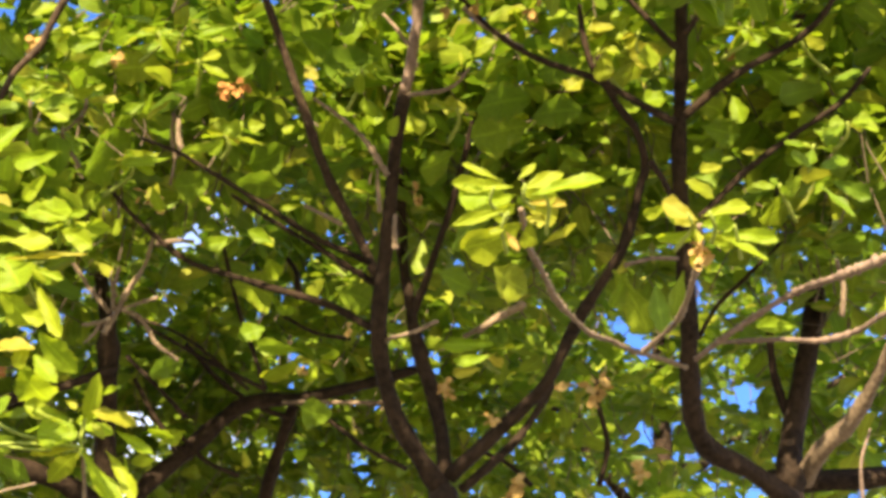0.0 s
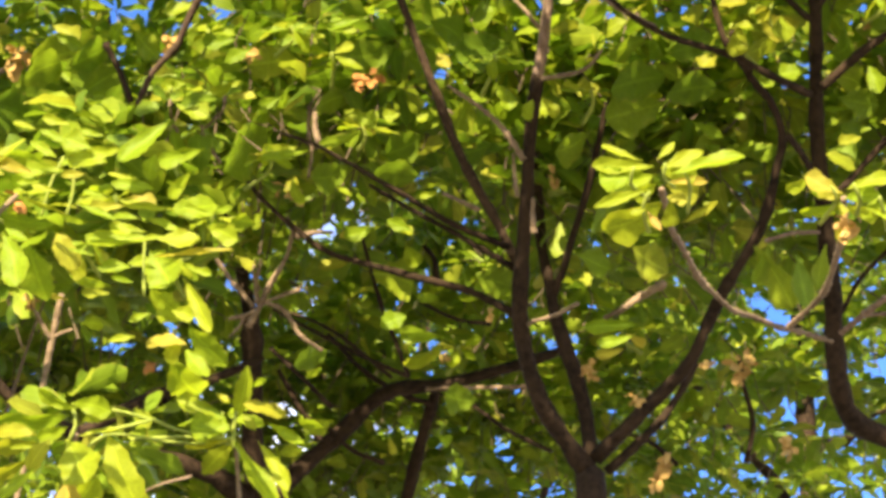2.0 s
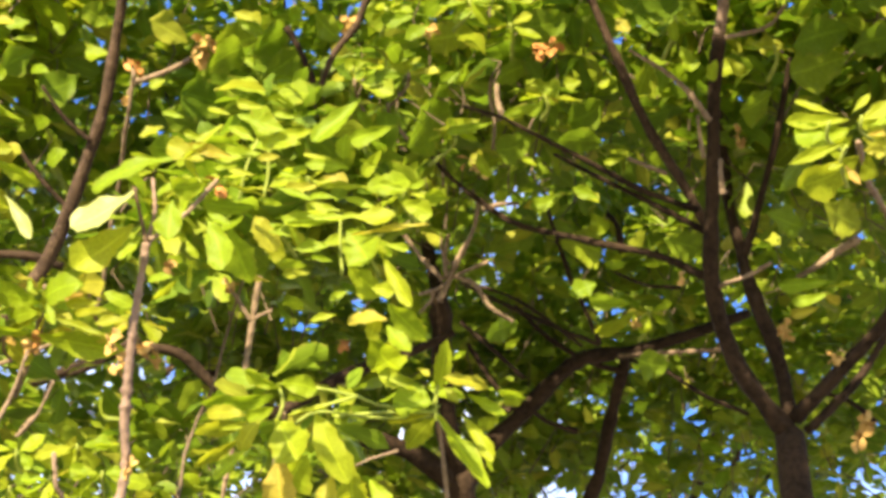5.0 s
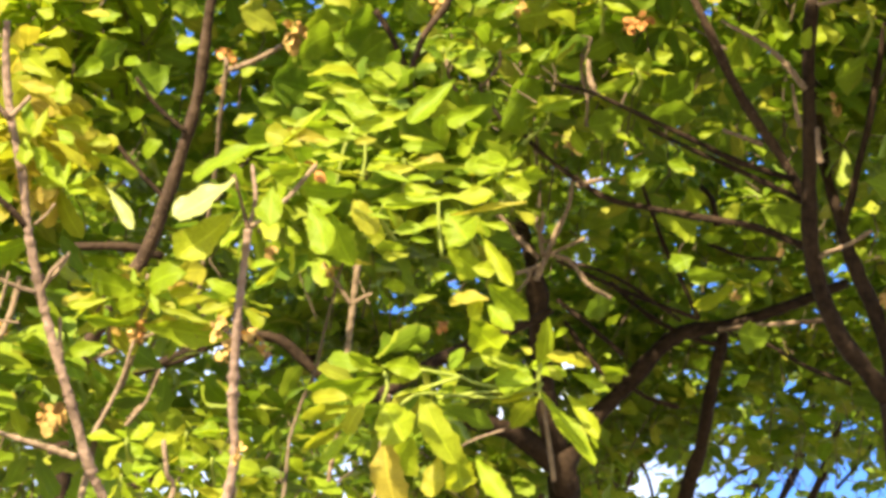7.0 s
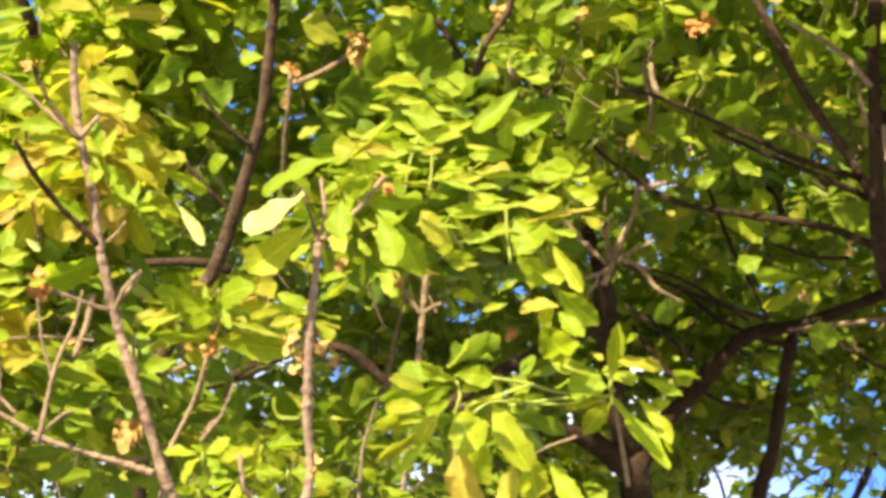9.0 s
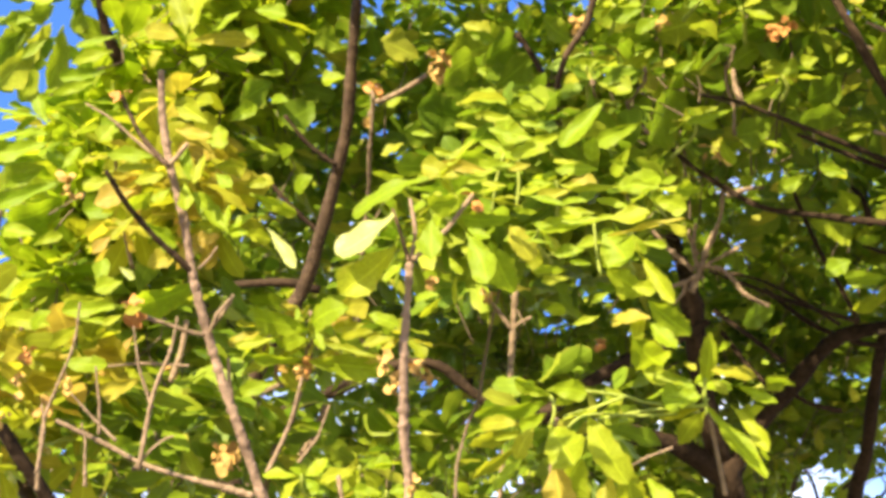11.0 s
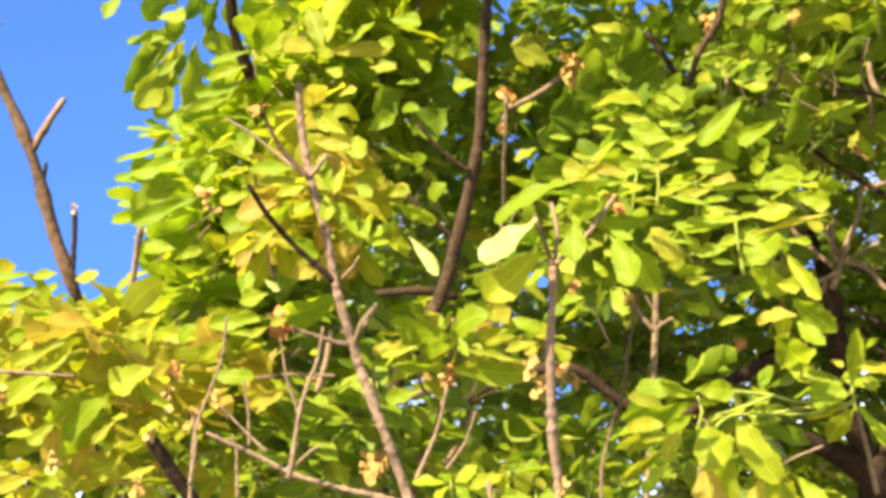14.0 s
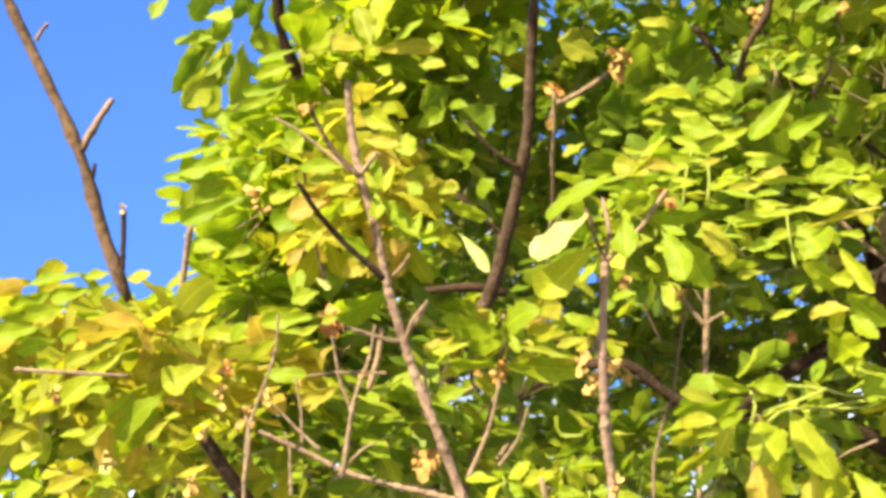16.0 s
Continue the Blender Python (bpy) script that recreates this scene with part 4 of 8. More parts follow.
nf = limb(young_tree, "twig", [(-0.729, 2.859, 2.861), (-0.699, 2.801, 2.969), (-0.667, 2.767, 3.035), (-0.653, 2.741, 3.084)], 0.0041, 0.0023, bark_twig, label="pale slender twig", nodes=0.22, lumps=0.16, wander=0.004)
nf1 = limb(young_tree, "twig", [(-0.702, 2.810, 2.952), (-0.716, 2.774, 3.010), (-0.726, 2.739, 3.068)], 0.0031, 0.0017, bark_twig, label="pale slender twig", nodes=0.22, lumps=0.16, wander=0.004)
limb(young_tree, "twig", [(-0.791, 2.821, 2.911), (-0.793, 2.787, 2.969), (-0.791, 2.763, 3.010)], 0.0028, 0.0016, bark_twig, label="pale slender twig", nodes=0.22, lumps=0.16, wander=0.004)
ng = limb(young_tree, "twig", [(-0.532, 2.983, 2.900), (-0.491, 2.945, 2.975), (-0.465, 2.909, 3.045)], 0.0042, 0.0024, bark_twig, label="pale slender twig", nodes=0.22, lumps=0.16, wander=0.004)
limb(young_tree, "twig", [(-0.477, 2.981, 2.917), (-0.445, 2.959, 2.964), (-0.420, 2.939, 3.004)], 0.0032, 0.0018, bark_twig, label="pale slender twig", nodes=0.22, lumps=0.16, wander=0.004)
limb(young_tree, "twig", [(-0.677, 2.960, 3.102), (-0.757, 2.949, 3.100), (-0.833, 2.940, 3.097)], 0.0030, 0.0017, bark_twig, label="pale slender twig", nodes=0.22, lumps=0.16, wander=0.004)
nh = limb(young_tree, "twig", [(-1.224, 2.599, 2.979), (-1.133, 2.617, 2.972), (-1.042, 2.633, 2.969)], 0.0039, 0.0022, bark_twig, label="pale slender twig", nodes=0.22, lumps=0.16, wander=0.004)
limb(young_tree, "twig", [(-0.739, 2.858, 2.861), (-0.688, 2.841, 2.903), (-0.668, 2.839, 2.911)], 0.0028, 0.0016, bark_twig, label="pale slender twig", nodes=0.22, lumps=0.16, wander=0.004)
limb(young_tree, "twig", [(-0.752, 2.785, 2.882), (-0.786, 2.761, 2.915), (-0.821, 2.737, 2.948)], 0.0028, 0.0016, bark_twig, label="pale slender twig", nodes=0.22, lumps=0.16, wander=0.004)
limb(young_tree, "twig", [(-0.869, 2.749, 2.814), (-0.854, 2.714, 2.878), (-0.856, 2.695, 2.910)], 0.0030, 0.0017, bark_twig, label="pale slender twig", nodes=0.22, lumps=0.16, wander=0.004)
limb(young_tree, "twig", [(-0.793, 2.770, 2.798), (-0.786, 2.738, 2.854), (-0.794, 2.718, 2.886)], 0.0027, 0.0016, bark_twig, label="pale slender twig", nodes=0.22, lumps=0.16, wander=0.004)
limb(young_tree, "twig", [(-0.897, 2.853, 2.829), (-0.879, 2.798, 2.928), (-0.852, 2.768, 2.986), (-0.824, 2.739, 3.043), (-0.812, 2.707, 3.101)], 0.0031, 0.0017, bark_twig, label="pale slender twig", nodes=0.22, lumps=0.16, wander=0.004)
husk(ng, (-0.490, 3.101, 3.148), 0.024, n=7)
husk(nf, (-0.939, 2.979, 3.041), 0.024, n=7)
husk(nf, (-0.897, 2.963, 3.081), 0.021, n=7)
husk(na, (-0.308, 2.780, 3.000), 0.022, n=9)
husk(na, (-0.298, 2.796, 2.970), 0.020, n=8)
husk(na, (-0.250, 2.782, 2.995), 0.018, n=8)
husk(na, (-0.237, 2.793, 2.974), 0.016, n=6)
husk(na, (-0.260, 2.784, 2.786), 0.017, n=5)
husk(nf1, (-0.890, 2.986, 3.242), 0.022, husk_red, n=5)
husk(nh, (-1.163, 2.888, 2.940), 0.025, n=6)
husk(nh, (-0.958, 2.862, 3.038), 0.025, n=6)
nj = limb(young_tree, "branch", [(-0.520, 3.150, 1.980), (-0.200, 2.950, 2.450), (-0.066, 3.247, 2.875), (-0.051, 3.178, 2.935), (-0.036, 3.110, 2.995), (-0.028, 3.063, 3.017)], 0.0057, 0.0035, bark_twig)
nk = limb(young_tree, "branch", [(-0.025, 3.208, 3.044), (0.030, 3.232, 3.102), (0.155, 3.277, 3.119), (0.234, 3.321, 3.140), (0.270, 3.355, 3.181)], 0.0026, 0.0028, stem_green, label="thin green leaf stalk")
nl = limb(young_tree, "branch", [(-0.520, 3.150, 1.980), (-0.450, 2.800, 2.400), (-0.371, 2.831, 2.708), (-0.376, 2.804, 2.755), (-0.382, 2.778, 2.802)], 0.0054, 0.0045, bark_twig)
nm = limb(young_tree, "branch", [(-0.520, 3.150, 1.980), (-0.620, 3.200, 2.500), (-0.583, 3.330, 3.052), (-0.549, 3.277, 3.110), (-0.505, 3.203, 3.206), (-0.493, 3.165, 3.240)], 0.0070, 0.0059, bark_twig)
limb(young_tree, "branch", [(-0.530, 3.318, 3.071), (-0.498, 3.291, 3.118), (-0.472, 3.267, 3.160)], 0.0059, 0.0043, bark_twig)
limb(young_tree, "branch", [(-0.731, 3.064, 3.122), (-0.711, 3.034, 3.175), (-0.697, 3.009, 3.219)], 0.0061, 0.0046, bark_twig)
limb(young_tree, "branch", [(-0.646, 3.013, 3.211), (-0.626, 3.000, 3.233), (-0.609, 2.986, 3.257)], 0.0046, 0.0036, bark_twig)
limb(young_tree, "branch", [(-0.300, 3.600, 2.600), (-0.241, 3.777, 3.265), (-0.192, 3.670, 3.377), (-0.144, 3.540, 3.529), (-0.096, 3.459, 3.595), (-0.085, 3.363, 3.690)], 0.0043, 0.0030, bark_fine)
nq = limb(young_tree, "branch", [(-0.094, 3.395, 3.531), (-0.001, 3.402, 3.549), (0.094, 3.406, 3.573), (0.153, 3.410, 3.597)], 0.0035, 0.0030, stem_green)

limb(young_tree, "twig", [(0.262, 3.315, 3.130), (0.258, 3.298, 3.162), (0.261, 3.282, 3.190)], 0.0049, 0.0033, stem_green, label="soft green shoot")
limb(young_tree, "twig", [(0.256, 3.289, 3.136), (0.158, 3.293, 3.129), (0.066, 3.297, 3.122)], 0.0043, 0.0033, stem_green, label="green leaf stalk")
limb(young_tree, "twig", [(0.234, 3.289, 3.136), (0.158, 3.287, 3.140), (0.104, 3.277, 3.158)], 0.0033, 0.0033, stem_green, label="green leaf stalk")
limb(young_tree, "twig", [(-0.015, 3.185, 3.076), (0.048, 3.178, 3.090), (0.101, 3.168, 3.106)], 0.0031, 0.0031, stem_green, label="green leaf stalk")
limb(young_tree, "twig", [(0.027, 3.162, 3.117), (0.069, 3.166, 3.111), (0.101, 3.168, 3.106)], 0.0021, 0.0026, stem_green, label="green leaf stalk")
limb(young_tree, "twig", [(0.292, 3.411, 3.000), (0.281, 3.368, 3.076), (0.265, 3.331, 3.143)], 0.0049, 0.0038, bark_twig, label="pale slender twig")
limb(young_tree, "twig", [(0.179, 3.124, 2.980), (0.123, 3.137, 2.958), (0.079, 3.145, 2.943)], 0.0024, 0.0019, bark_twig, label="brown leaf stalk")
limb(young_tree, "twig", [(-0.039, 3.029, 2.987), (-0.032, 3.017, 3.009), (-0.036, 3.002, 3.035)], 0.0035, 0.0025, stem_green, label="soft green shoot")

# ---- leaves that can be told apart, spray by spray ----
spray(na, (-0.161, 2.565, 3.159), leaf_pale_highlight, [(-10.6, -6.2, -3.5, -20.1, -2.2, -8.0, 7.1)], SUNWARD, 0.06)
spray(na, (-0.161, 2.565, 3.159), leaf_young, [(-10.7, -1.1, -6.4, -19.7, 1.1, -13.4, 5.1), (-9.6, 5.1, -4.3, -13.3, 6.1, -8.9, 3.0), (-4.9, -8.0, 1.6, -18.4, -5.1, 0.3, 3.4), (-3.9, -4.2, 4.1, 2.4, -5.8, 9.8, 2.6), (8.6, -4.2, 5.8, 0.4, -2.5, 6.4, 2.8), (7.6, -8.6, 5.1, 3.3, -7.8, 8.1, 1.7), (9.1, -8.2, 8.0, 4.5, -7.4, 10.7, 1.5), (-4.9, -2.0, -2.2, -5.0, -1.6, -9.5, 4.9), (-0.4, -1.9, 0.9, -3.4, -1.6, 6.1, 1.5), (0.5, 0.4, -2.9, 4.2, -0.2, -5.3, 1.9), (2.9, -5.1, 0.5, 6.2, -5.8, 0.3, 1.7), (0.4, -1.0, -4.5, 3.5, -1.2, -14.0, 4.9), (-2.2, -2.9, -10.0, -0.7, -3.1, -12.8, 1.3)], FRONT, 0.2)
spray(na, (-0.161, 2.565, 3.159), leaf_young, [(-4.1, 1.7, -14.0, -8.4, 2.5, -13.5, 1.5)], FRONT, 0.2)
spray(na, (-0.161, 2.565, 3.159), leaf_bronze, [(-0.3, -4.7, 3.7, -6.3, -3.6, 7.0, 3.2), (4.2, -5.4, 4.0, -4.0, -3.8, 6.9, 2.1)], FRONT, 0.2)
spray(na, (-0.161, 2.565, 3.159), leaf_young, [(5.2, 1.4, 10.5, -2.1, -0.4, 10.4, 3.1), (8.4, 7.1, 2.7, -0.8, 5.6, 2.3, 3.9), (3.6, 12.3, 1.5, 7.2, 20.9, -3.4, 5.7), (-4.7, 15.2, -7.0, -8.6, 18.8, -8.8, 2.7)], UNDER, 0.2)
spray(na, (-0.161, 2.565, 3.159), leaf_young, [(0.3, 3.5, 5.0, -6.0, 6.7, 5.5, 3.9), (9.5, -1.7, -0.5, 3.1, -1.0, 2.1, 1.3), (-1.7, 4.1, -9.5, -1.8, 7.8, -12.6, 1.7)], MID, 0.2)
spray(nq, (0.067, 2.923, 3.339), leaf_young, [(1.7, -14.5, 16.7, -6.6, -12.3, 8.3, 4.1), (-11.6, -10.2, 11.8, -17.1, -9.1, 14.2, 4.4), (-8.6, -9.5, 9.8, -16.2, -8.0, 11.1, 2.9), (-0.5, -10.0, 11.9, -1.3, -9.6, 7.9, 2.9), (-0.0, -7.8, 6.1, -7.6, -6.3, 7.4, 3.1), (4.1, -4.0, 4.6, -5.1, -2.1, 5.5, 1.5), (-13.2, -4.4, 3.8, -6.1, -5.7, 0.3, 1.9), (-5.1, -5.1, 3.9, -11.2, -3.8, 3.5, 2.2), (-0.6, -5.0, -1.0, -7.3, -3.6, 0.4, 2.9), (1.0, -1.8, -0.3, -11.2, 0.8, -0.5, 4.1), (5.6, -2.2, 1.3, -0.5, -1.0, 4.0, 1.7), (0.9, -6.0, -2.8, 8.8, -7.6, -3.2, 4.3), (3.1, -3.7, 4.5, 10.7, -5.4, 7.0, 4.9)], FRONT, 0.2)
spray(nq, (0.067, 2.923, 3.339), leaf_young, [(0.9, -4.1, -5.4, 14.6, -7.0, -4.3, 1.9), (0.2, -1.9, -3.0, 4.4, -2.4, -10.2, 7.1), (4.9, 1.2, -13.1, 9.1, 0.3, -14.2, 3.1), (6.4, -1.8, -7.9, 12.1, -2.4, -18.5, 3.1), (-3.0, 1.0, -5.1, -8.6, 2.2, -5.2, 2.9), (-16.2, -2.6, -1.4, -12.3, -3.1, -7.1, 4.4), (-1.0, 5.6, -16.4, -5.6, 6.6, -17.3, 1.5), (1.0, 3.1, -12.7, -2.3, 3.8, -14.5, 1.7), (8.0, 4.3, -17.7, 0.8, 5.7, -15.8, 2.9), (7.1, 6.2, -16.1, 4.8, 6.8, -19.6, 3.1), (8.0, 5.1, -18.4, 12.3, 4.5, -23.8, 3.6)], FRONT, 0.2)
spray(nq, (0.067, 2.923, 3.339), leaf_young, [(-6.1, -7.3, 14.3, -12.8, -3.8, 14.7, 2.7), (8.4, -4.7, 17.8, 0.2, 0.5, 17.5, 3.2), (6.3, -2.2, 14.5, 2.8, 3.1, 11.7, 2.5), (9.8, -1.5, 6.4, 14.3, -4.1, 6.4, 1.7), (9.7, -1.4, 3.5, 15.5, -1.6, 0.8, 3.4), (0.9, 5.2, -6.8, 7.7, 6.6, -11.3, 5.9), (-6.1, 7.0, -5.8, -14.6, 10.0, -4.1, 2.2), (-10.7, 12.5, -11.1, -6.9, 11.1, -11.8, 3.2)], MID, 0.2)
spray(nq, (0.067, 2.923, 3.339), leaf_young, [(-13.4, 3.8, 10.3, -7.6, 1.3, 11.9, 5.5), (19.1, 5.6, 9.0, 14.3, 4.5, 8.9, 4.2), (8.6, 16.4, -7.8, 16.3, 24.2, -10.8, 5.5)], UNDER, 0.2)
spray(nq, (0.067, 2.923, 3.339), leaf_bronze, [(-15.4, 6.7, -0.6, -10.7, 7.6, -3.7, 3.7)], MID, 0.2)
spray(nq, (0.067, 2.923, 3.339), leaf_bronze, [(-6.1, 4.3, -8.8, -11.0, 5.3, -8.9, 1.7)], FRONT, 0.2)
spray(nj, (-0.022, 3.019, 2.964), leaf_young, [(-1.2, -1.8, 7.0, -7.7, -2.0, 10.5, 2.9), (-1.2, -1.4, 6.4, -15.3, 6.0, 7.1, 4.8), (5.0, 4.3, -3.8, 8.7, 3.9, -5.4, 1.7)], MID, 0.2)
spray(nj, (-0.022, 3.019, 2.964), leaf_young, [(-2.0, -0.1, 8.9, 5.0, -1.5, 7.2, 4.3), (-6.5, -2.2, -0.6, -11.5, -1.2, -0.8, 0.9), (-4.6, -3.8, 0.1, -7.9, -2.8, -4.8, 3.0), (-1.9, -3.0, 0.8, 2.3, -3.5, -7.2, 7.7), (5.0, -3.7, 1.8, 10.7, -4.3, -9.6, 5.4), (-0.1, -4.5, 0.9, 6.7, -6.0, 1.8, 1.6), (-6.8, -1.8, -4.5, -11.8, -0.5, -10.1, 3.3), (14.9, 3.6, -7.0, 20.8, 2.8, -16.0, 4.0)], FRONT, 0.2)
spray(nj, (-0.022, 3.019, 2.964), leaf_bronze, [(-7.0, -3.9, 0.8, -14.5, -2.5, 2.3, 2.6), (-1.0, 0.9, -4.6, 0.3, 1.2, -16.0, 5.9), (8.2, 1.4, -7.2, 7.2, 2.1, -15.0, 4.9)], FRONT, 0.2)
spray(nj, (-0.022, 3.019, 2.964), leaf_bronze, [(-7.3, 6.2, 4.1, -16.4, 11.6, 4.1, 4.4), (-7.2, 4.5, 0.6, -16.3, 12.5, -1.9, 3.1)], MID, 0.2)
spray(nj, (-0.022, 3.019, 2.964), leaf_young, [(-2.3, 7.0, 7.8, -7.4, 9.6, 6.3, 2.9), (12.0, 14.0, -0.7, 13.8, 23.9, -7.2, 6.0), (3.8, 10.5, 0.5, -0.3, 17.2, -3.3, 7.4)], UNDER, 0.2)
spray(nk, (0.279, 3.285, 3.184), leaf_young, [(-1.6, 4.6, 1.4, -0.2, -4.6, 8.5, 4.2), (0.2, -0.4, 5.7, 3.5, -3.4, 6.6, 1.3), (6.5, 3.8, -4.4, 10.2, 10.7, -12.1, 2.6), (4.0, 1.6, -0.0, 11.8, 1.9, -4.1, 2.6), (14.2, -1.1, 11.3, 11.6, 1.7, 10.2, 1.8)], MID, 0.2)
spray(nk, (0.279, 3.285, 3.184), leaf_bronze, [(-1.2, -3.0, 1.0, 7.5, -4.8, 0.8, 4.4), (-2.3, 0.7, -4.7, -11.1, 2.6, -6.4, 3.6), (-1.0, -5.8, -2.4, 1.7, -6.2, -5.8, 2.1)], FRONT, 0.2)
spray(nk, (0.279, 3.285, 3.184), leaf_young, [(-3.0, -2.1, -3.9, -10.4, -0.6, -3.5, 5.4), (-4.4, -0.3, -0.3, -13.2, 1.4, 3.2, 3.1), (-3.9, -0.7, -1.2, -10.0, 0.4, 1.2, 2.6), (-2.0, -2.2, -6.6, 7.6, -3.4, -21.9, 5.9), (2.4, -2.0, -6.0, 8.6, -2.8, -16.2, 3.1), (-6.3, -6.7, 1.1, -3.9, -7.1, -0.8, 1.3)], FRONT, 0.2)
spray(nk, (0.279, 3.285, 3.184), leaf_young, [(16.7, 10.9, 3.8, 10.8, 8.0, 4.3, 3.8), (-14.8, 6.0, 13.9, -7.7, 16.0, 8.8, 7.0)], UNDER, 0.2)
spray(nk, (0.279, 3.285, 3.184), leaf_bronze, [(-2.0, 5.0, -3.9, -6.7, 11.9, -7.4, 4.5)], MID, 0.2)
spray(ne, (-0.430, 3.028, 3.188), leaf_young, [(-4.4, 0.4, 1.5, -18.6, 4.5, 5.0, 5.8), (1.0, -0.2, 4.8, 7.0, -2.9, 4.4, 4.4), (-4.3, -0.4, -0.9, -10.5, 2.6, -1.0, 2.8)], MID, 0.2)
spray(ne, (-0.430, 3.028, 3.188), leaf_young, [(3.4, -3.1, 3.7, -4.6, -1.4, 2.9, 5.2), (-9.2, -5.4, -2.8, -17.1, -3.7, -3.5, 2.3), (-5.4, -8.6, 1.5, -5.2, -8.5, -1.1, 1.3), (-2.5, -4.0, -0.9, -0.9, -3.9, -5.2, 2.0), (7.2, -4.8, 1.4, 12.3, -5.8, -0.7, 2.8), (11.8, 0.7, 2.1, 9.1, 1.4, 0.4, 1.8), (-10.7, 0.9, -9.0, -17.7, 2.4, -10.4, 3.1)], FRONT, 0.2)
spray(ne, (-0.430, 3.028, 3.188), leaf_bronze, [(6.7, 0.1, 2.2, -0.1, 1.5, 2.1, 2.6), (8.8, 3.8, 1.6, 0.2, 5.6, 3.2, 1.8), (9.0, 0.7, -5.1, -1.6, 2.7, -0.7, 1.3)], FRONT, 0.2)
spray(ne, (-0.430, 3.028, 3.188), leaf_young, [(-5.4, 7.8, -1.2, 10.0, 12.4, -1.2, 5.0), (-5.2, 5.9, -1.9, -15.4, 3.3, -2.1, 2.8)], UNDER, 0.2)
spray(nb, (-0.648, 2.802, 3.463), leaf_bronze, [(-0.7, -13.9, 14.5, -3.4, -14.5, 23.2, 4.1), (-0.6, -12.5, 20.5, 0.9, -13.2, 26.3, 1.5), (-2.3, -11.3, 15.9, -10.6, -9.9, 20.3, 3.3), (-3.9, -3.6, 1.6, 3.3, -5.0, -1.5, 2.6), (8.0, 3.0, -7.4, 12.5, 2.1, -7.0, 2.3), (3.9, 8.7, -12.7, -1.5, 9.7, -10.4, 3.1), (-6.9, -0.7, -4.2, -15.2, 1.0, -3.6, 2.6), (-11.6, 2.1, -7.4, -19.3, 3.8, -8.7, 5.1), (-11.5, 2.7, -12.1, -15.2, 3.7, -16.8, 3.3), (-16.5, 6.7, -13.9, -20.0, 7.5, -16.9, 2.6), (-4.4, 9.3, -17.0, -10.4, 10.6, -18.1, 3.9)], FRONT, 0.2)
spray(nb, (-0.648, 2.802, 3.463), leaf_young, [(0.4, -14.4, 15.3, 3.3, -15.5, 24.8, 5.6), (3.0, -12.0, 16.1, 8.9, -13.4, 19.5, 3.3), (11.6, -14.1, 19.3, 17.4, -15.2, 16.6, 3.3), (9.3, -12.5, 16.1, 12.3, -13.0, 14.4, 2.5), (-0.8, -10.6, 11.9, 2.5, -11.1, 10.0, 2.5), (7.2, -9.2, 12.7, 12.3, -10.2, 11.2, 2.8), (11.3, -5.5, 11.3, 15.8, -6.4, 10.5, 1.5), (-4.8, -13.5, 11.5, -7.7, -12.8, 10.2, 2.5), (2.2, -4.6, 1.8, -4.0, -4.2, 7.3, 4.4), (6.1, -4.6, 2.1, 11.1, -5.8, 4.4, 3.0), (1.9, -11.1, 5.5, 5.5, -11.9, 6.3, 2.0), (4.3, -5.1, 1.0, 5.2, -4.8, -3.9, 4.3), (1.8, -2.1, -2.8, -0.3, -1.3, -8.8, 2.5)], FRONT, 0.2)
spray(nb, (-0.648, 2.802, 3.463), leaf_young, [(-2.0, -2.6, -1.0, -1.5, -2.3, -7.5, 2.3), (3.8, -2.4, -7.4, 6.9, -2.6, -10.7, 2.9), (4.2, 7.1, -13.6, -2.2, 7.2, -5.2, 4.1), (4.5, 5.6, -14.5, 9.9, 4.3, -12.2, 3.3), (4.7, 4.5, -15.1, 5.2, 4.2, -10.1, 1.8), (4.5, 6.0, -14.3, 8.7, 5.1, -15.7, 2.5), (4.5, 6.0, -14.3, 1.1, 5.9, -9.1, 3.4), (-2.4, 0.5, -7.4, -2.0, 0.7, -12.9, 2.5), (-7.4, -3.3, -3.9, -16.2, -1.5, -2.0, 3.0), (-5.3, -0.7, -6.1, -11.3, 0.6, -6.6, 2.8), (-4.5, -1.8, -9.8, -7.6, -1.0, -11.8, 2.8), (-14.9, -4.0, 3.0, -17.5, -3.3, 0.4, 3.2)], FRONT, 0.2)
spray(nb, (-0.648, 2.802, 3.463), leaf_bronze, [(-2.9, -4.0, 20.6, 10.8, -7.8, 17.0, 3.2), (1.4, 6.8, -0.3, 7.8, 4.8, -1.8, 3.2), (2.0, 13.6, -10.9, -3.8, 15.8, -10.3, 3.1)], MID, 0.2)
spray(nb, (-0.648, 2.802, 3.463), leaf_young, [(7.3, -1.2, 1.4, 14.7, -0.8, -2.6, 4.1), (8.2, 7.8, -5.7, 17.1, 7.8, -10.2, 3.6), (6.7, 10.6, -12.4, 11.9, 9.9, -14.4, 3.4), (-11.3, 6.4, -11.5, -4.7, 7.8, -16.0, 3.6)], MID, 0.2)
spray(nb, (-0.648, 2.802, 3.463), leaf_pale_highlight, [(13.0, -0.9, -18.2, 18.3, -0.8, -26.5, 2.6)], SUNWARD, 0.06)
spray(nb, (-0.648, 2.802, 3.463), leaf_young, [(-10.5, 10.8, -2.3, -15.6, 13.8, -4.0, 4.7)], UNDER, 0.2)
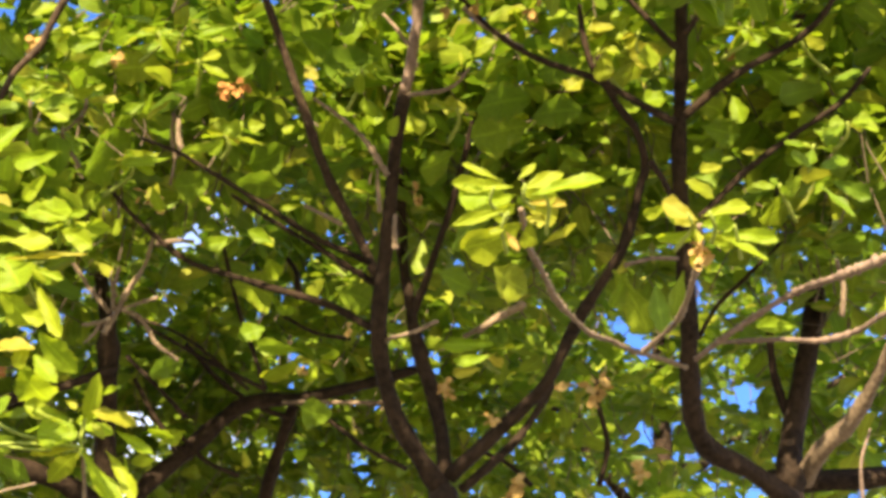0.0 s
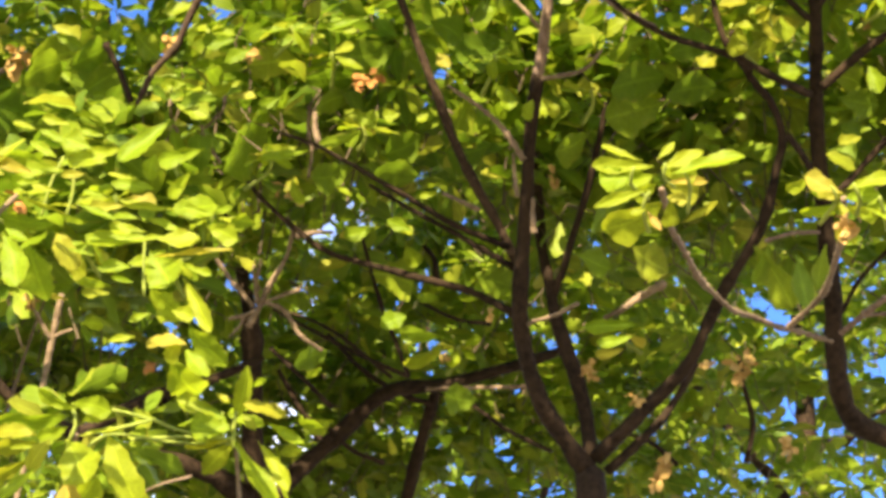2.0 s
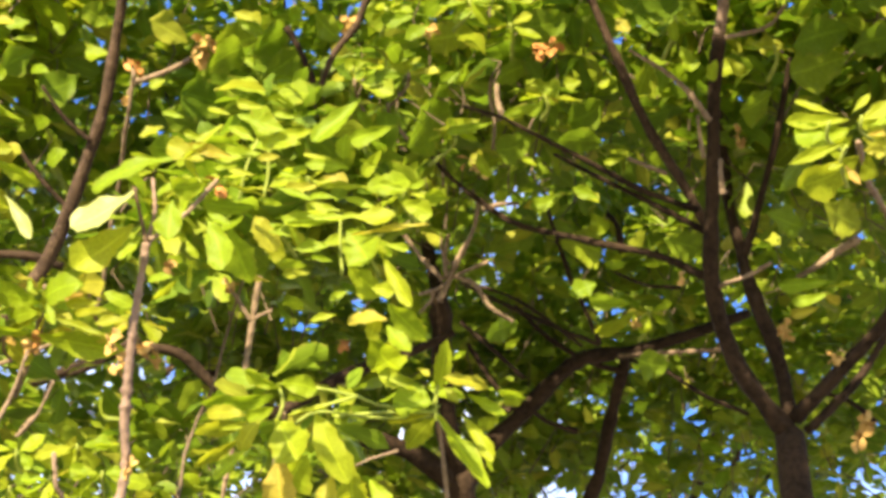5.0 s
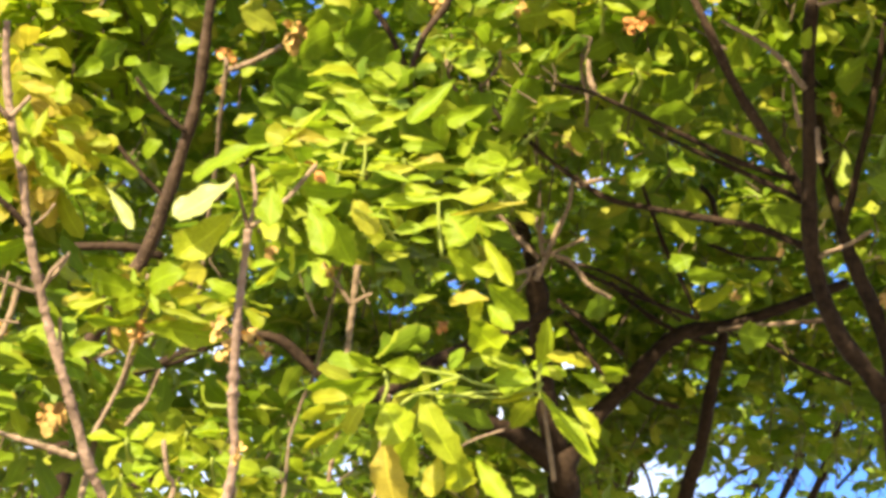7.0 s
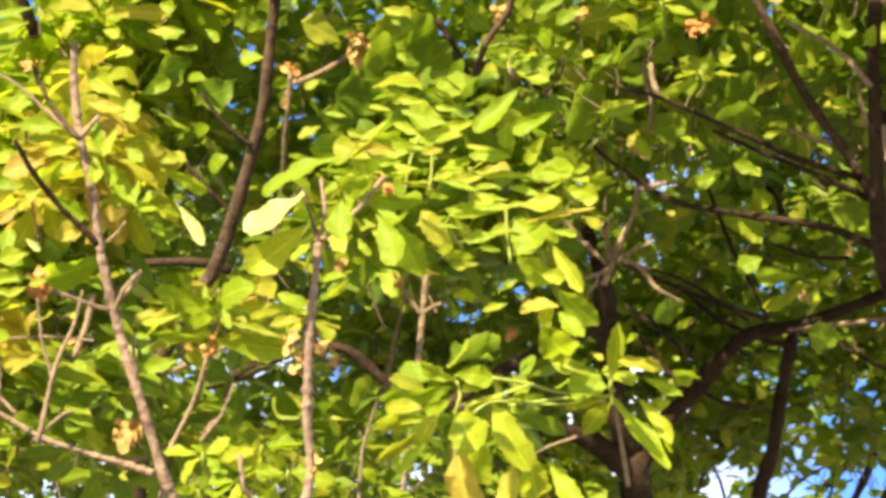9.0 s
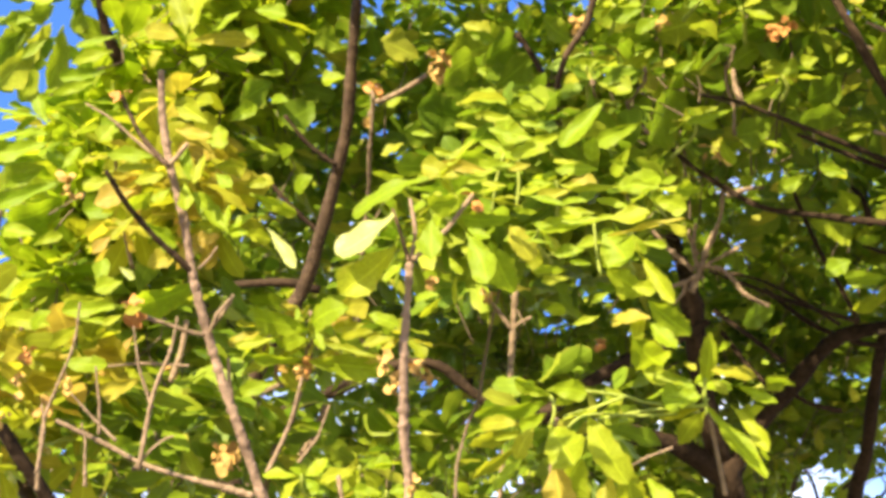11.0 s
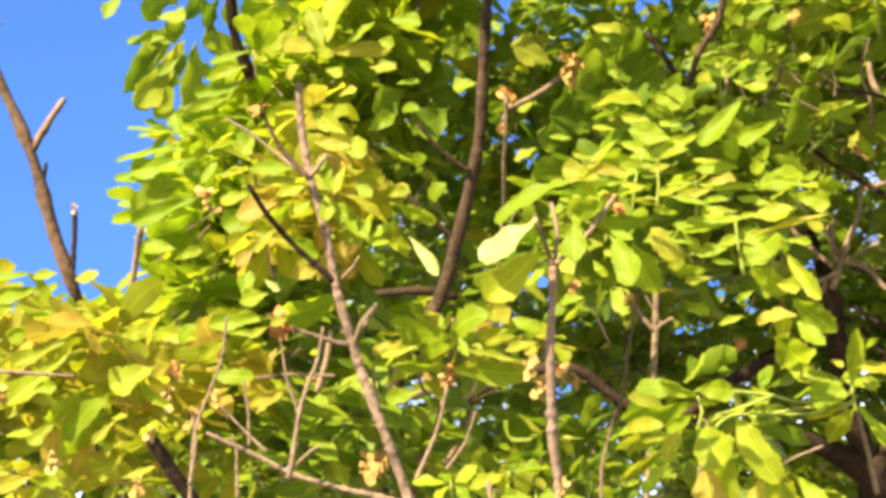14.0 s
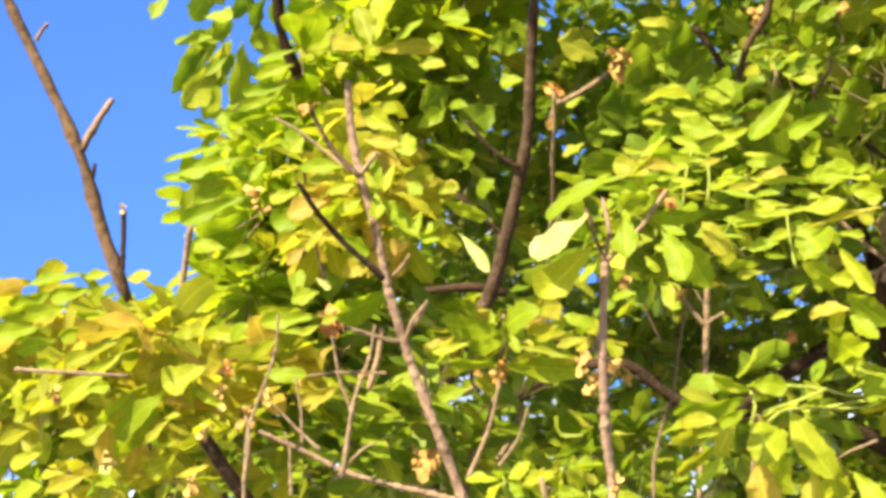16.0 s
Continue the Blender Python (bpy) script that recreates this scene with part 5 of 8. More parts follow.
spray(nd, (-0.845, 2.877, 3.147), leaf_young, [(4.0, -5.7, 3.4, 3.7, -6.0, 10.1, 3.2), (8.0, -8.0, 4.1, 2.7, -6.9, 3.4, 3.7), (7.1, -1.5, 3.1, -4.9, 1.0, 3.7, 2.8), (7.4, -4.3, -0.4, 3.7, -3.5, -1.9, 1.7), (-1.6, -1.2, 0.6, 5.0, -2.5, -0.8, 1.3), (13.8, 0.7, -3.6, 15.9, 0.2, -3.4, 1.7), (-6.2, -1.0, -0.1, -15.2, 0.8, 2.6, 3.3), (-4.3, -8.0, -1.0, -8.5, -7.0, -3.0, 2.5), (-12.2, -6.2, -7.8, -20.4, -4.3, -10.1, 5.2), (-3.0, -1.8, -8.0, 4.0, -3.2, -8.6, 3.2), (-15.4, -2.1, -11.1, -9.8, -3.2, -13.6, 2.0), (-19.0, -4.9, -0.6, -14.1, -6.0, 0.2, 2.7)], FRONT, 0.2)
spray(nd, (-0.845, 2.877, 3.147), leaf_pale_highlight, [(8.1, -11.8, 4.8, 11.0, -12.0, 2.3, 1.4)], SUNWARD, 0.06)
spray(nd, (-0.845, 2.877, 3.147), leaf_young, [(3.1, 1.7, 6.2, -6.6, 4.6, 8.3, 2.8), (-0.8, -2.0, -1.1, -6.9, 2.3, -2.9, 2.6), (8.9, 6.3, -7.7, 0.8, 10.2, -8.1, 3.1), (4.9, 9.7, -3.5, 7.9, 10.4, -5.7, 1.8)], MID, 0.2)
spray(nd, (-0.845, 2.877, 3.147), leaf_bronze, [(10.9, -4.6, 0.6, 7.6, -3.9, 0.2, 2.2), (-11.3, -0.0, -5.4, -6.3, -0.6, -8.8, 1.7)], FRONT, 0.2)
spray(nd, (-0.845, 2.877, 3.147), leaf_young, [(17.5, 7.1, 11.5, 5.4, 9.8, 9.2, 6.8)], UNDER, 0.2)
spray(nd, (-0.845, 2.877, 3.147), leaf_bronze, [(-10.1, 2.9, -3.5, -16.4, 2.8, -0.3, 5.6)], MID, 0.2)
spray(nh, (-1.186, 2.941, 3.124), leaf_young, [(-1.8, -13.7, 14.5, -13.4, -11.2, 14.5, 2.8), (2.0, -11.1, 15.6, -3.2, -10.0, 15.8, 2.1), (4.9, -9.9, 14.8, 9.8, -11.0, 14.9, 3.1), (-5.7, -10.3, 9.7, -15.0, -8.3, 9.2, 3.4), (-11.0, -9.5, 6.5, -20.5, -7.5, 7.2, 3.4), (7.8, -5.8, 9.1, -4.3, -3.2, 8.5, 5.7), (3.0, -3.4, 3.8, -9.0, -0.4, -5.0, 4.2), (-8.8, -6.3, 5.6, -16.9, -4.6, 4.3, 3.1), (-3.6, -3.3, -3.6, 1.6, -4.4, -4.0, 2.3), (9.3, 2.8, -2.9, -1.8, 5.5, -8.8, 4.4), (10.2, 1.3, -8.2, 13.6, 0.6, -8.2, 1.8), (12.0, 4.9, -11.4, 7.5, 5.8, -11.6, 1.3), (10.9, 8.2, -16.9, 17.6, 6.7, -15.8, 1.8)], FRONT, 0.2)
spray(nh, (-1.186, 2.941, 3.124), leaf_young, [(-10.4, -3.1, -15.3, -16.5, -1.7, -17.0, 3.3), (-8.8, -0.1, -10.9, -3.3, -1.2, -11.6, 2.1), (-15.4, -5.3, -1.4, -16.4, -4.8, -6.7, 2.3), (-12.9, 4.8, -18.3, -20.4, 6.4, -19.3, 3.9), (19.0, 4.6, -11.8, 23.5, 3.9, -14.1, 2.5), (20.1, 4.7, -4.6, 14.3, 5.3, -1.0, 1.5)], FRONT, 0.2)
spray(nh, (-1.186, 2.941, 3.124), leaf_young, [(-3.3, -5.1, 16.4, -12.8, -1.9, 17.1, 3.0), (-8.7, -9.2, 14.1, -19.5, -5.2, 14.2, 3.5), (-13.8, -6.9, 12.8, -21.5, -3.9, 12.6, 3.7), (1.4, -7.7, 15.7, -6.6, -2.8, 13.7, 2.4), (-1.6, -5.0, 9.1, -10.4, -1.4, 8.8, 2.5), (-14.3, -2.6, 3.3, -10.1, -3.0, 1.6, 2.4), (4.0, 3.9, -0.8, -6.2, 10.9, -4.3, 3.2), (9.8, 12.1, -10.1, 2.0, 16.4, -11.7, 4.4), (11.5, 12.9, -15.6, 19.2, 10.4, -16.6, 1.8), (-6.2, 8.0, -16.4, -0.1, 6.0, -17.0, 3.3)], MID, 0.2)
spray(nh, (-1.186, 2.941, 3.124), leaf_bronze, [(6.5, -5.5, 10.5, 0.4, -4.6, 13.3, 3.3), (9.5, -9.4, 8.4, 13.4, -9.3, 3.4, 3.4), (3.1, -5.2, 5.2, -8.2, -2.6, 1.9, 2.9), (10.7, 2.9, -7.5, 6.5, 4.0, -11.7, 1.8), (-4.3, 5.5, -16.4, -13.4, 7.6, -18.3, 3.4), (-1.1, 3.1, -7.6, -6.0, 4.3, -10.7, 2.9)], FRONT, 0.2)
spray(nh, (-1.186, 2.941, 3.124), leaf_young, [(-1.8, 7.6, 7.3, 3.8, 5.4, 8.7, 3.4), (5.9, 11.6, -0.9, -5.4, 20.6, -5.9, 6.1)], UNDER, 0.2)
spray(nh, (-1.186, 2.941, 3.124), leaf_pale_highlight, [(0.5, -1.4, -14.7, 1.7, -1.3, -19.7, 2.6)], SUNWARD, 0.06)
spray(nh, (-1.186, 2.941, 3.124), leaf_bronze, [(-17.3, 6.8, -5.9, -24.5, 10.2, -6.7, 3.0)], MID, 0.2)
spray(kh, (-1.301, 3.848, 4.585), leaf_green, [(-14.0, -8.3, 7.6, -18.8, -6.9, 0.9, 4.9), (-5.3, -5.1, 1.5, 3.3, -6.7, -1.7, 4.9), (-1.3, 0.3, -0.9, -15.7, 3.3, 0.6, 4.1), (1.4, -2.1, -9.6, -5.3, -0.5, -14.3, 3.3)], FRONT, 0.2)
spray(kh, (-1.301, 3.848, 4.585), leaf_green, [(-4.2, -3.2, 11.1, -7.3, -2.8, 3.4, 7.1), (-6.6, 3.1, -2.5, -14.6, 0.9, -17.6, 6.7), (-1.0, 2.9, -5.2, -11.4, -0.4, -22.4, 7.0), (-5.9, 12.3, -5.3, -9.5, 14.9, -17.2, 6.0), (2.9, 4.7, -0.6, -1.0, 9.8, -16.7, 7.5), (4.4, -3.3, 10.9, 5.5, 4.8, 1.9, 6.7), (11.9, 2.9, 14.6, 10.2, 6.4, 5.8, 6.0), (-2.8, 7.0, -6.6, -3.8, 8.9, -11.6, 3.9), (6.5, 4.2, 6.9, 5.4, 8.0, -1.0, 4.7), (-2.2, 5.5, 3.3, -11.2, 0.1, -1.7, 5.6), (-4.4, 5.7, 0.4, -13.9, 1.8, -10.4, 6.7), (0.3, 8.8, -1.1, -9.5, 5.5, -16.3, 7.1), (-1.5, 3.8, 5.3, 3.8, 5.4, 13.8, 5.9)], AWAY, 0.2)
spray(kh, (-1.301, 3.848, 4.585), leaf_green, [(-11.4, 10.4, -8.4, -14.5, 10.6, -15.9, 5.5), (-1.7, 1.2, 9.4, -5.6, -5.1, 11.2, 5.9), (4.4, 7.1, 3.3, 7.2, 12.6, 1.3, 4.8), (-0.3, 4.9, 0.8, -3.9, 6.0, -9.0, 5.9), (1.3, 1.0, 3.3, -4.5, -1.8, -1.7, 5.4), (10.0, -0.8, 9.2, 5.9, -1.1, 0.3, 5.9)], AWAY, 0.2)
spray(ks, (-1.194, 3.826, 4.152), leaf_sunlit, [(-5.4, -7.8, 4.1, -20.1, -5.0, 8.7, 2.1), (-5.0, -3.9, 4.0, -8.6, -4.6, 12.9, 3.7), (-6.5, -6.1, 2.0, -23.2, -2.5, 1.0, 2.8), (-4.3, -5.7, 0.3, -15.3, -3.6, 3.3, 3.2), (-4.5, -4.4, -1.3, -19.6, -1.2, -1.9, 5.0), (-6.1, -0.7, -3.8, -25.4, 3.2, -0.3, 3.9), (-8.3, 2.4, -5.8, -16.8, 4.3, -8.0, 3.6), (-2.1, 1.4, -8.8, -20.4, 5.5, -12.8, 3.6), (-2.0, 0.5, -6.0, 2.4, -0.7, -0.5, 3.2), (-1.5, 4.0, -4.7, -7.0, 3.8, 2.4, 3.0), (-8.4, 6.1, -20.9, -17.1, 7.7, -18.3, 4.6), (-9.3, 7.1, -23.5, -1.7, 5.4, -22.0, 3.2), (-15.9, 8.0, -25.6, -25.9, 10.1, -26.7, 3.5)], FRONT, 0.2)
spray(ks, (-1.194, 3.826, 4.152), leaf_sunlit, [(10.4, 3.4, -8.0, 2.0, 5.1, -7.8, 4.6), (13.0, -12.7, 24.3, 1.5, -10.2, 23.0, 3.2), (12.1, -13.9, 18.3, 1.4, -11.6, 16.9, 3.2), (9.9, -10.5, 15.0, -2.4, -7.9, 15.6, 3.6), (7.5, -11.6, 11.1, -3.1, -9.3, 9.6, 3.2), (13.2, -6.8, 0.2, 8.0, -5.6, -1.0, 4.2), (15.1, 5.6, -12.1, 2.2, 8.3, -13.3, 6.0)], FRONT, 0.2)
spray(ks, (-1.194, 3.826, 4.152), leaf_sunlit, [(-6.8, 1.6, -4.0, -25.8, 10.8, -5.8, 7.4), (6.2, -0.6, 12.6, -6.0, 3.1, 14.7, 2.8)], MID, 0.2)
spray(ks, (-1.194, 3.826, 4.152), leaf_sunlit, [(-5.6, 19.0, -2.0, -22.0, 24.4, -5.8, 11.5), (10.2, 9.7, 15.5, 3.5, 9.9, 14.7, 5.4), (-3.8, 6.6, 12.4, -7.7, 10.4, 10.4, 4.9)], UNDER, 0.2)
spray(ru, (0.948, 2.698, 3.418), leaf_young, [(-3.8, -3.7, 2.3, -10.8, -2.4, 5.6, 1.9), (-1.7, -3.5, 1.5, -12.4, -1.3, 1.8, 2.6), (-5.2, -2.0, -0.4, -11.1, -0.8, -0.6, 5.0), (-2.3, -2.0, -2.4, -12.1, 0.2, -6.0, 2.4), (-0.8, -2.5, 3.6, 2.5, -3.4, 7.2, 1.7), (-0.2, -2.3, 2.0, 7.5, -4.1, 5.3, 3.6), (0.1, -7.8, -2.6, 12.7, -10.6, 0.4, 3.5)], FRONT, 0.2)
spray(ru, (0.948, 2.698, 3.418), leaf_young, [(-0.5, 2.2, 2.4, -5.7, 4.2, 3.3, 4.5), (2.2, 2.5, -0.7, 5.6, 1.8, -1.8, 2.2), (-0.0, 0.1, 2.3, -7.6, 5.1, 1.8, 3.4), (1.0, 0.1, 2.5, 6.6, -2.3, 1.8, 3.8)], MID, 0.2)
spray(ru, (0.948, 2.698, 3.418), leaf_bronze, [(1.3, -0.5, 0.3, 8.5, -2.0, 0.3, 1.7), (-2.6, -0.9, -5.8, -5.5, -0.2, -6.7, 1.7), (-2.1, 0.6, -5.4, 0.1, 0.4, -9.3, 1.7)], FRONT, 0.2)
spray(ru, (0.948, 2.698, 3.418), leaf_bronze, [(3.7, 5.5, 0.8, 4.2, 9.4, -2.8, 3.4), (7.1, 8.2, -1.9, 12.0, 3.1, -0.0, 1.6)], MID, 0.2)
spray(ru, (0.948, 2.698, 3.418), leaf_young, [(4.9, 11.1, 4.4, -5.7, 17.9, 0.7, 8.2), (3.0, 9.8, 7.0, -1.1, 12.7, 5.4, 3.6), (4.0, 7.9, 5.4, 10.7, 10.3, 5.2, 3.5)], UNDER, 0.2)
spray(rv, (1.229, 2.553, 3.320), leaf_young, [(-1.8, -3.8, -0.4, -7.6, -2.8, 3.0, 3.2), (-0.9, -3.1, 0.8, 7.7, -5.0, 3.1, 2.8), (2.8, -3.0, -2.4, 10.1, -4.3, -7.0, 2.8), (-0.9, -0.2, 0.2, -0.3, -0.2, -2.5, 1.6)], FRONT, 0.2)
spray(rv, (1.229, 2.553, 3.320), leaf_young, [(-6.8, -2.6, 2.7, -9.9, 0.3, 1.8, 2.1), (0.2, 2.0, 2.8, -4.3, 3.9, 3.4, 2.8), (3.1, 0.5, 0.1, 13.2, -3.2, -1.7, 2.8), (-0.7, -0.9, -0.7, -7.0, 2.8, -0.7, 1.9), (4.3, 3.6, 0.4, 6.7, 3.2, -0.4, 1.7), (-0.1, 0.3, 1.2, -4.1, 0.1, 3.4, 2.8), (0.5, 0.3, 1.3, 5.6, -2.4, 1.0, 3.0)], MID, 0.2)
spray(rv, (1.229, 2.553, 3.320), leaf_young, [(2.8, 9.7, 4.4, -3.0, 10.0, 3.7, 1.9), (4.1, 8.8, 5.2, 11.2, 10.3, 5.4, 3.2), (3.4, 9.7, 5.7, -0.7, 11.7, 4.5, 2.6)], UNDER, 0.2)
spray(rv, (1.229, 2.553, 3.320), leaf_bronze, [(-1.7, -1.4, -4.6, -1.4, -1.3, -7.8, 2.1)], FRONT, 0.2)
spray(rv, (1.229, 2.553, 3.320), leaf_bronze, [(2.4, 4.3, -1.2, 4.1, 6.5, -3.9, 1.7)], MID, 0.2)
spray(ra, (1.509, 2.998, 3.746), leaf_bronze, [(-10.8, -0.6, -1.4, -4.5, -1.9, -3.3, 3.9)], FRONT, 0.2)
spray(ra, (1.509, 2.998, 3.746), leaf_young, [(9.9, -1.5, 0.0, 12.3, -1.6, -1.1, 2.1)], MID, 0.2)
spray(nq, (-0.028, 2.808, 3.340), leaf_young, [(-19.0, -9.8, 6.1, -23.0, -9.0, 7.5, 1.2), (-11.5, -4.2, 11.0, -15.6, -3.4, 12.5, 1.4), (-5.4, -10.8, 8.3, -10.3, -9.9, 9.8, 1.6), (0.4, -5.9, 9.9, -4.1, -5.0, 11.4, 1.4), (6.3, -4.3, 2.7, 1.4, -3.4, 4.0, 1.2), (-6.4, -2.5, -0.2, -11.4, -1.5, 1.4, 1.4), (1.4, -2.3, -0.1, -2.5, -1.5, 1.0, 1.2), (7.3, 0.1, -2.5, 2.6, 1.0, -1.2, 1.2), (20.0, -3.0, -2.3, 14.7, -2.0, -0.5, 1.4), (-11.3, 2.8, -10.2, -15.3, 3.6, -8.9, 1.4), (0.5, -0.3, -10.9, -3.9, 0.6, -9.7, 1.2), (16.3, 5.2, -8.3, 20.6, 4.4, -9.9, 1.4), (12.2, -0.3, -5.8, 8.3, 0.5, -6.1, 1.2)], FRONT, 0.2)
spray(nq, (-0.028, 2.808, 3.340), leaf_young, [(-15.2, -6.0, 4.5, -19.3, -5.2, 6.3, 1.4), (-2.5, -3.7, 3.1, -6.5, -2.9, 2.9, 1.6)], FRONT, 0.2)
spray(nq, (-0.028, 2.808, 3.340), leaf_young, [(-9.5, -1.0, 2.7, -14.3, 1.0, 3.4, 1.2), (-1.5, 0.9, -3.9, -6.5, 2.2, -2.6, 1.4), (14.9, 2.0, 5.5, 11.4, 2.2, 7.0, 1.2), (7.4, 6.9, -11.3, 3.4, 7.8, -10.1, 1.2), (-3.5, 9.0, -14.7, -7.6, 9.8, -13.3, 1.4)], MID, 0.2)
husk(rv, (1.225, 2.535, 3.254), 0.026, n=7)
husk(rv, (1.214, 2.529, 3.268), 0.020, n=6)
spray(rb, (1.457, 3.274, 4.292), leaf_young, [(0.0, -0.5, 0.8, 0.6, 1.4, -5.0, 7.0), (-9.6, 2.5, 0.0, -10.0, 6.4, -7.0, 5.0), (-6.2, -0.2, 2.8, -7.2, -0.1, 9.3, 4.8)], FRONT, 0.25)
spray(ra, (1.568, 3.524, 3.846), leaf_green, [(-12.2, 3.0, 0.3, -0.7, 11.5, -10.5, 6.4), (-2.1, 2.3, -2.8, 0.1, 3.9, -15.9, 5.8), (3.8, -1.0, -0.0, 2.6, 5.0, -9.0, 4.8), (1.6, -12.3, 18.9, 8.4, -13.9, 15.2, 2.9), (-8.9, 2.3, 0.0, -11.5, 8.1, -7.0, 4.8)], UNDER, 0.2)
spray(rd, (1.804, 3.177, 3.915), leaf_green, [(0.8, 0.5, -1.1, 6.5, -1.7, -9.7, 3.7), (-1.2, 0.3, 0.0, -1.3, 4.6, -5.6, 3.7), (2.4, -0.6, -0.0, 11.8, -0.4, -2.8, 3.7), (-3.8, 0.3, 1.1, -6.0, 6.8, -1.2, 3.3), (-0.3, -1.3, 2.2, 5.6, -4.2, 5.8, 3.7), (-1.5, -0.9, 2.2, -6.5, -0.7, 6.0, 3.3)], FRONT, 0.25)
spray(fa, (1.029, 3.338, 4.177), leaf_young, [(-0.2, 0.1, -0.1, -2.7, 0.0, -1.3, 1.1), (0.1, -0.3, 0.4, 2.1, -0.1, 6.8, 1.1), (0.3, -0.1, 0.1, 2.6, -2.7, -0.6, 0.9), (-0.1, -0.3, 0.5, -0.9, -1.2, 6.2, 0.9), (-11.4, 7.5, -7.1, -7.8, 8.7, -11.9, 3.4), (-13.2, 8.3, -7.7, -14.8, 9.7, -11.7, 2.8), (-21.2, 8.3, -4.3, -19.0, 9.0, -8.2, 2.5)], FRONT, 0.25)
spray(fb, (0.628, 3.572, 4.166), leaf_green, [(17.2, -17.9, 21.3, 13.4, -14.7, 13.9, 2.9), (24.7, -20.6, 22.4, 17.7, -15.7, 19.8, 3.3), (16.7, -9.3, 7.8, 12.6, -9.4, 9.4, 2.5), (21.7, -5.7, -0.1, 21.8, -6.0, 3.0, 2.3)], FRONT, 0.25)
spray(fc, (0.427, 3.585, 4.037), leaf_young, [(9.7, -3.6, 1.6, -0.3, -4.0, -3.2, 2.8), (7.4, -4.7, 4.4, 12.6, -5.4, 3.2, 4.4), (-2.2, 1.6, -1.6, -12.8, 2.1, -4.6, 3.8), (-5.2, 5.8, -7.1, -2.3, 10.2, -11.7, 2.8)], FRONT, 0.25)
limb(young_tree, "twig", [(-0.084, 2.934, 3.381), (-0.079, 2.911, 3.421), (-0.077, 2.888, 3.461)], 0.0030, 0.0021, stem_green, label="soft green shoot")
limb(young_tree, "twig", [(-0.129, 2.961, 3.396), (-0.115, 2.930, 3.450), (-0.100, 2.906, 3.491)], 0.0030, 0.0021, stem_green, label="soft green shoot")
limb(young_tree, "twig", [(0.066, 3.064, 3.304), (0.061, 3.033, 3.359), (0.058, 3.013, 3.396)], 0.0030, 0.0021, stem_green, label="soft green shoot")
husk(fe, (1.510, 3.887, 3.723), 0.034, n=7)
husk(fe, (1.508, 3.908, 3.690), 0.030, n=7)
husk(fe, (1.346, 4.047, 3.507), 0.034, n=7)
husk(fe, (1.340, 4.069, 3.474), 0.028, n=7)
husk(fa, (1.150, 3.958, 3.713), 0.026, n=7)
husk(fa, (1.263, 3.978, 3.646), 0.024, n=7)
husk(ra, (1.644, 3.971, 3.545), 0.030, n=7)
husk(fe, (1.428, 3.902, 3.723), 0.022, n=7)
husk(fb, (0.268, 3.765, 4.395), 0.023, n=6)
husk(fb, (0.527, 3.650, 4.276), 0.025, husk_red, n=6)
husk(fa, (0.992, 3.346, 4.372), 0.019, n=6)
husk(rb, (1.033, 3.249, 4.317), 0.027, n=6)
husk(rb, (1.191, 3.299, 4.364), 0.028, n=6)
husk(fa, (1.044, 3.826, 4.164), 0.024, n=6)
husk(ba, (0.875, 4.472, 3.977), 0.019, n=6)
husk(rc, (1.791, 3.525, 4.522), 0.020, n=6)
husk(fe, (1.510, 4.561, 3.762), 0.029, n=6)
husk(fe, (1.221, 4.226, 3.839), 0.022, n=6)
husk(ba, (0.070, 3.884, 4.491), 0.027, n=6)
husk(ba, (0.257, 3.884, 4.485), 0.027, n=6)
husk(fb, (0.576, 3.810, 4.401), 0.027, husk_red, n=6)
husk(bs, (0.096, 4.371, 3.828), 0.022, husk_red, n=6)
husk(na, (-0.241, 2.889, 3.211), 0.017, n=6)
husk(nb, (-0.623, 3.084, 2.981), 0.032, n=6)
husk(nm, (-0.491, 3.144, 3.176), 0.018, husk_red, n=6)
husk(ka, (0.066, 3.907, 4.512), 0.027, n=6)
husk(ka, (0.259, 3.929, 4.524), 0.027, n=6)
husk(ks, (-1.131, 3.612, 3.908), 0.025, n=6)
husk(ks, (-1.120, 3.624, 3.891), 0.019, n=6)
husk(nf, (-0.749, 3.152, 3.195), 0.018, n=6)
husk(nh, (-0.935, 2.843, 3.076), 0.019, husk_red, n=6)
husk(fc, (0.398, 3.912, 4.106), 0.035, n=6)
husk(fd, (0.924, 4.037, 3.879), 0.021, n=6)
husk(nh, (-1.242, 2.819, 3.039), 0.021, n=6)
husk(nh, (-0.990, 2.843, 2.862), 0.020, n=6)
spray(nq, (-0.240, 3.090, 3.504), leaf_young, [(0.0, -0.1, 0.1, 0.2, -0.4, 1.7, 1.9), (0.8, -0.1, 0.1, 6.8, -1.6, 0.6, 2.7), (0.9, 0.1, -0.2, 7.3, 3.6, -0.1, 2.4), (-0.0, 0.3, -0.5, -0.2, 1.7, -6.0, 3.2), (-0.4, 0.2, -0.3, -3.9, 4.1, -1.6, 2.8), (-0.7, 0.1, -0.1, -5.7, 0.9, -0.9, 2.0), (-0.4, -0.0, 0.1, -3.1, -0.2, 0.9, 1.5)])
limb(young_tree, "shoot", [(-0.212, 3.168, 3.496), (-0.243, 3.116, 3.491), (-0.240, 3.088, 3.507)], 0.0040, 0.0030, stem_green, sides=6)
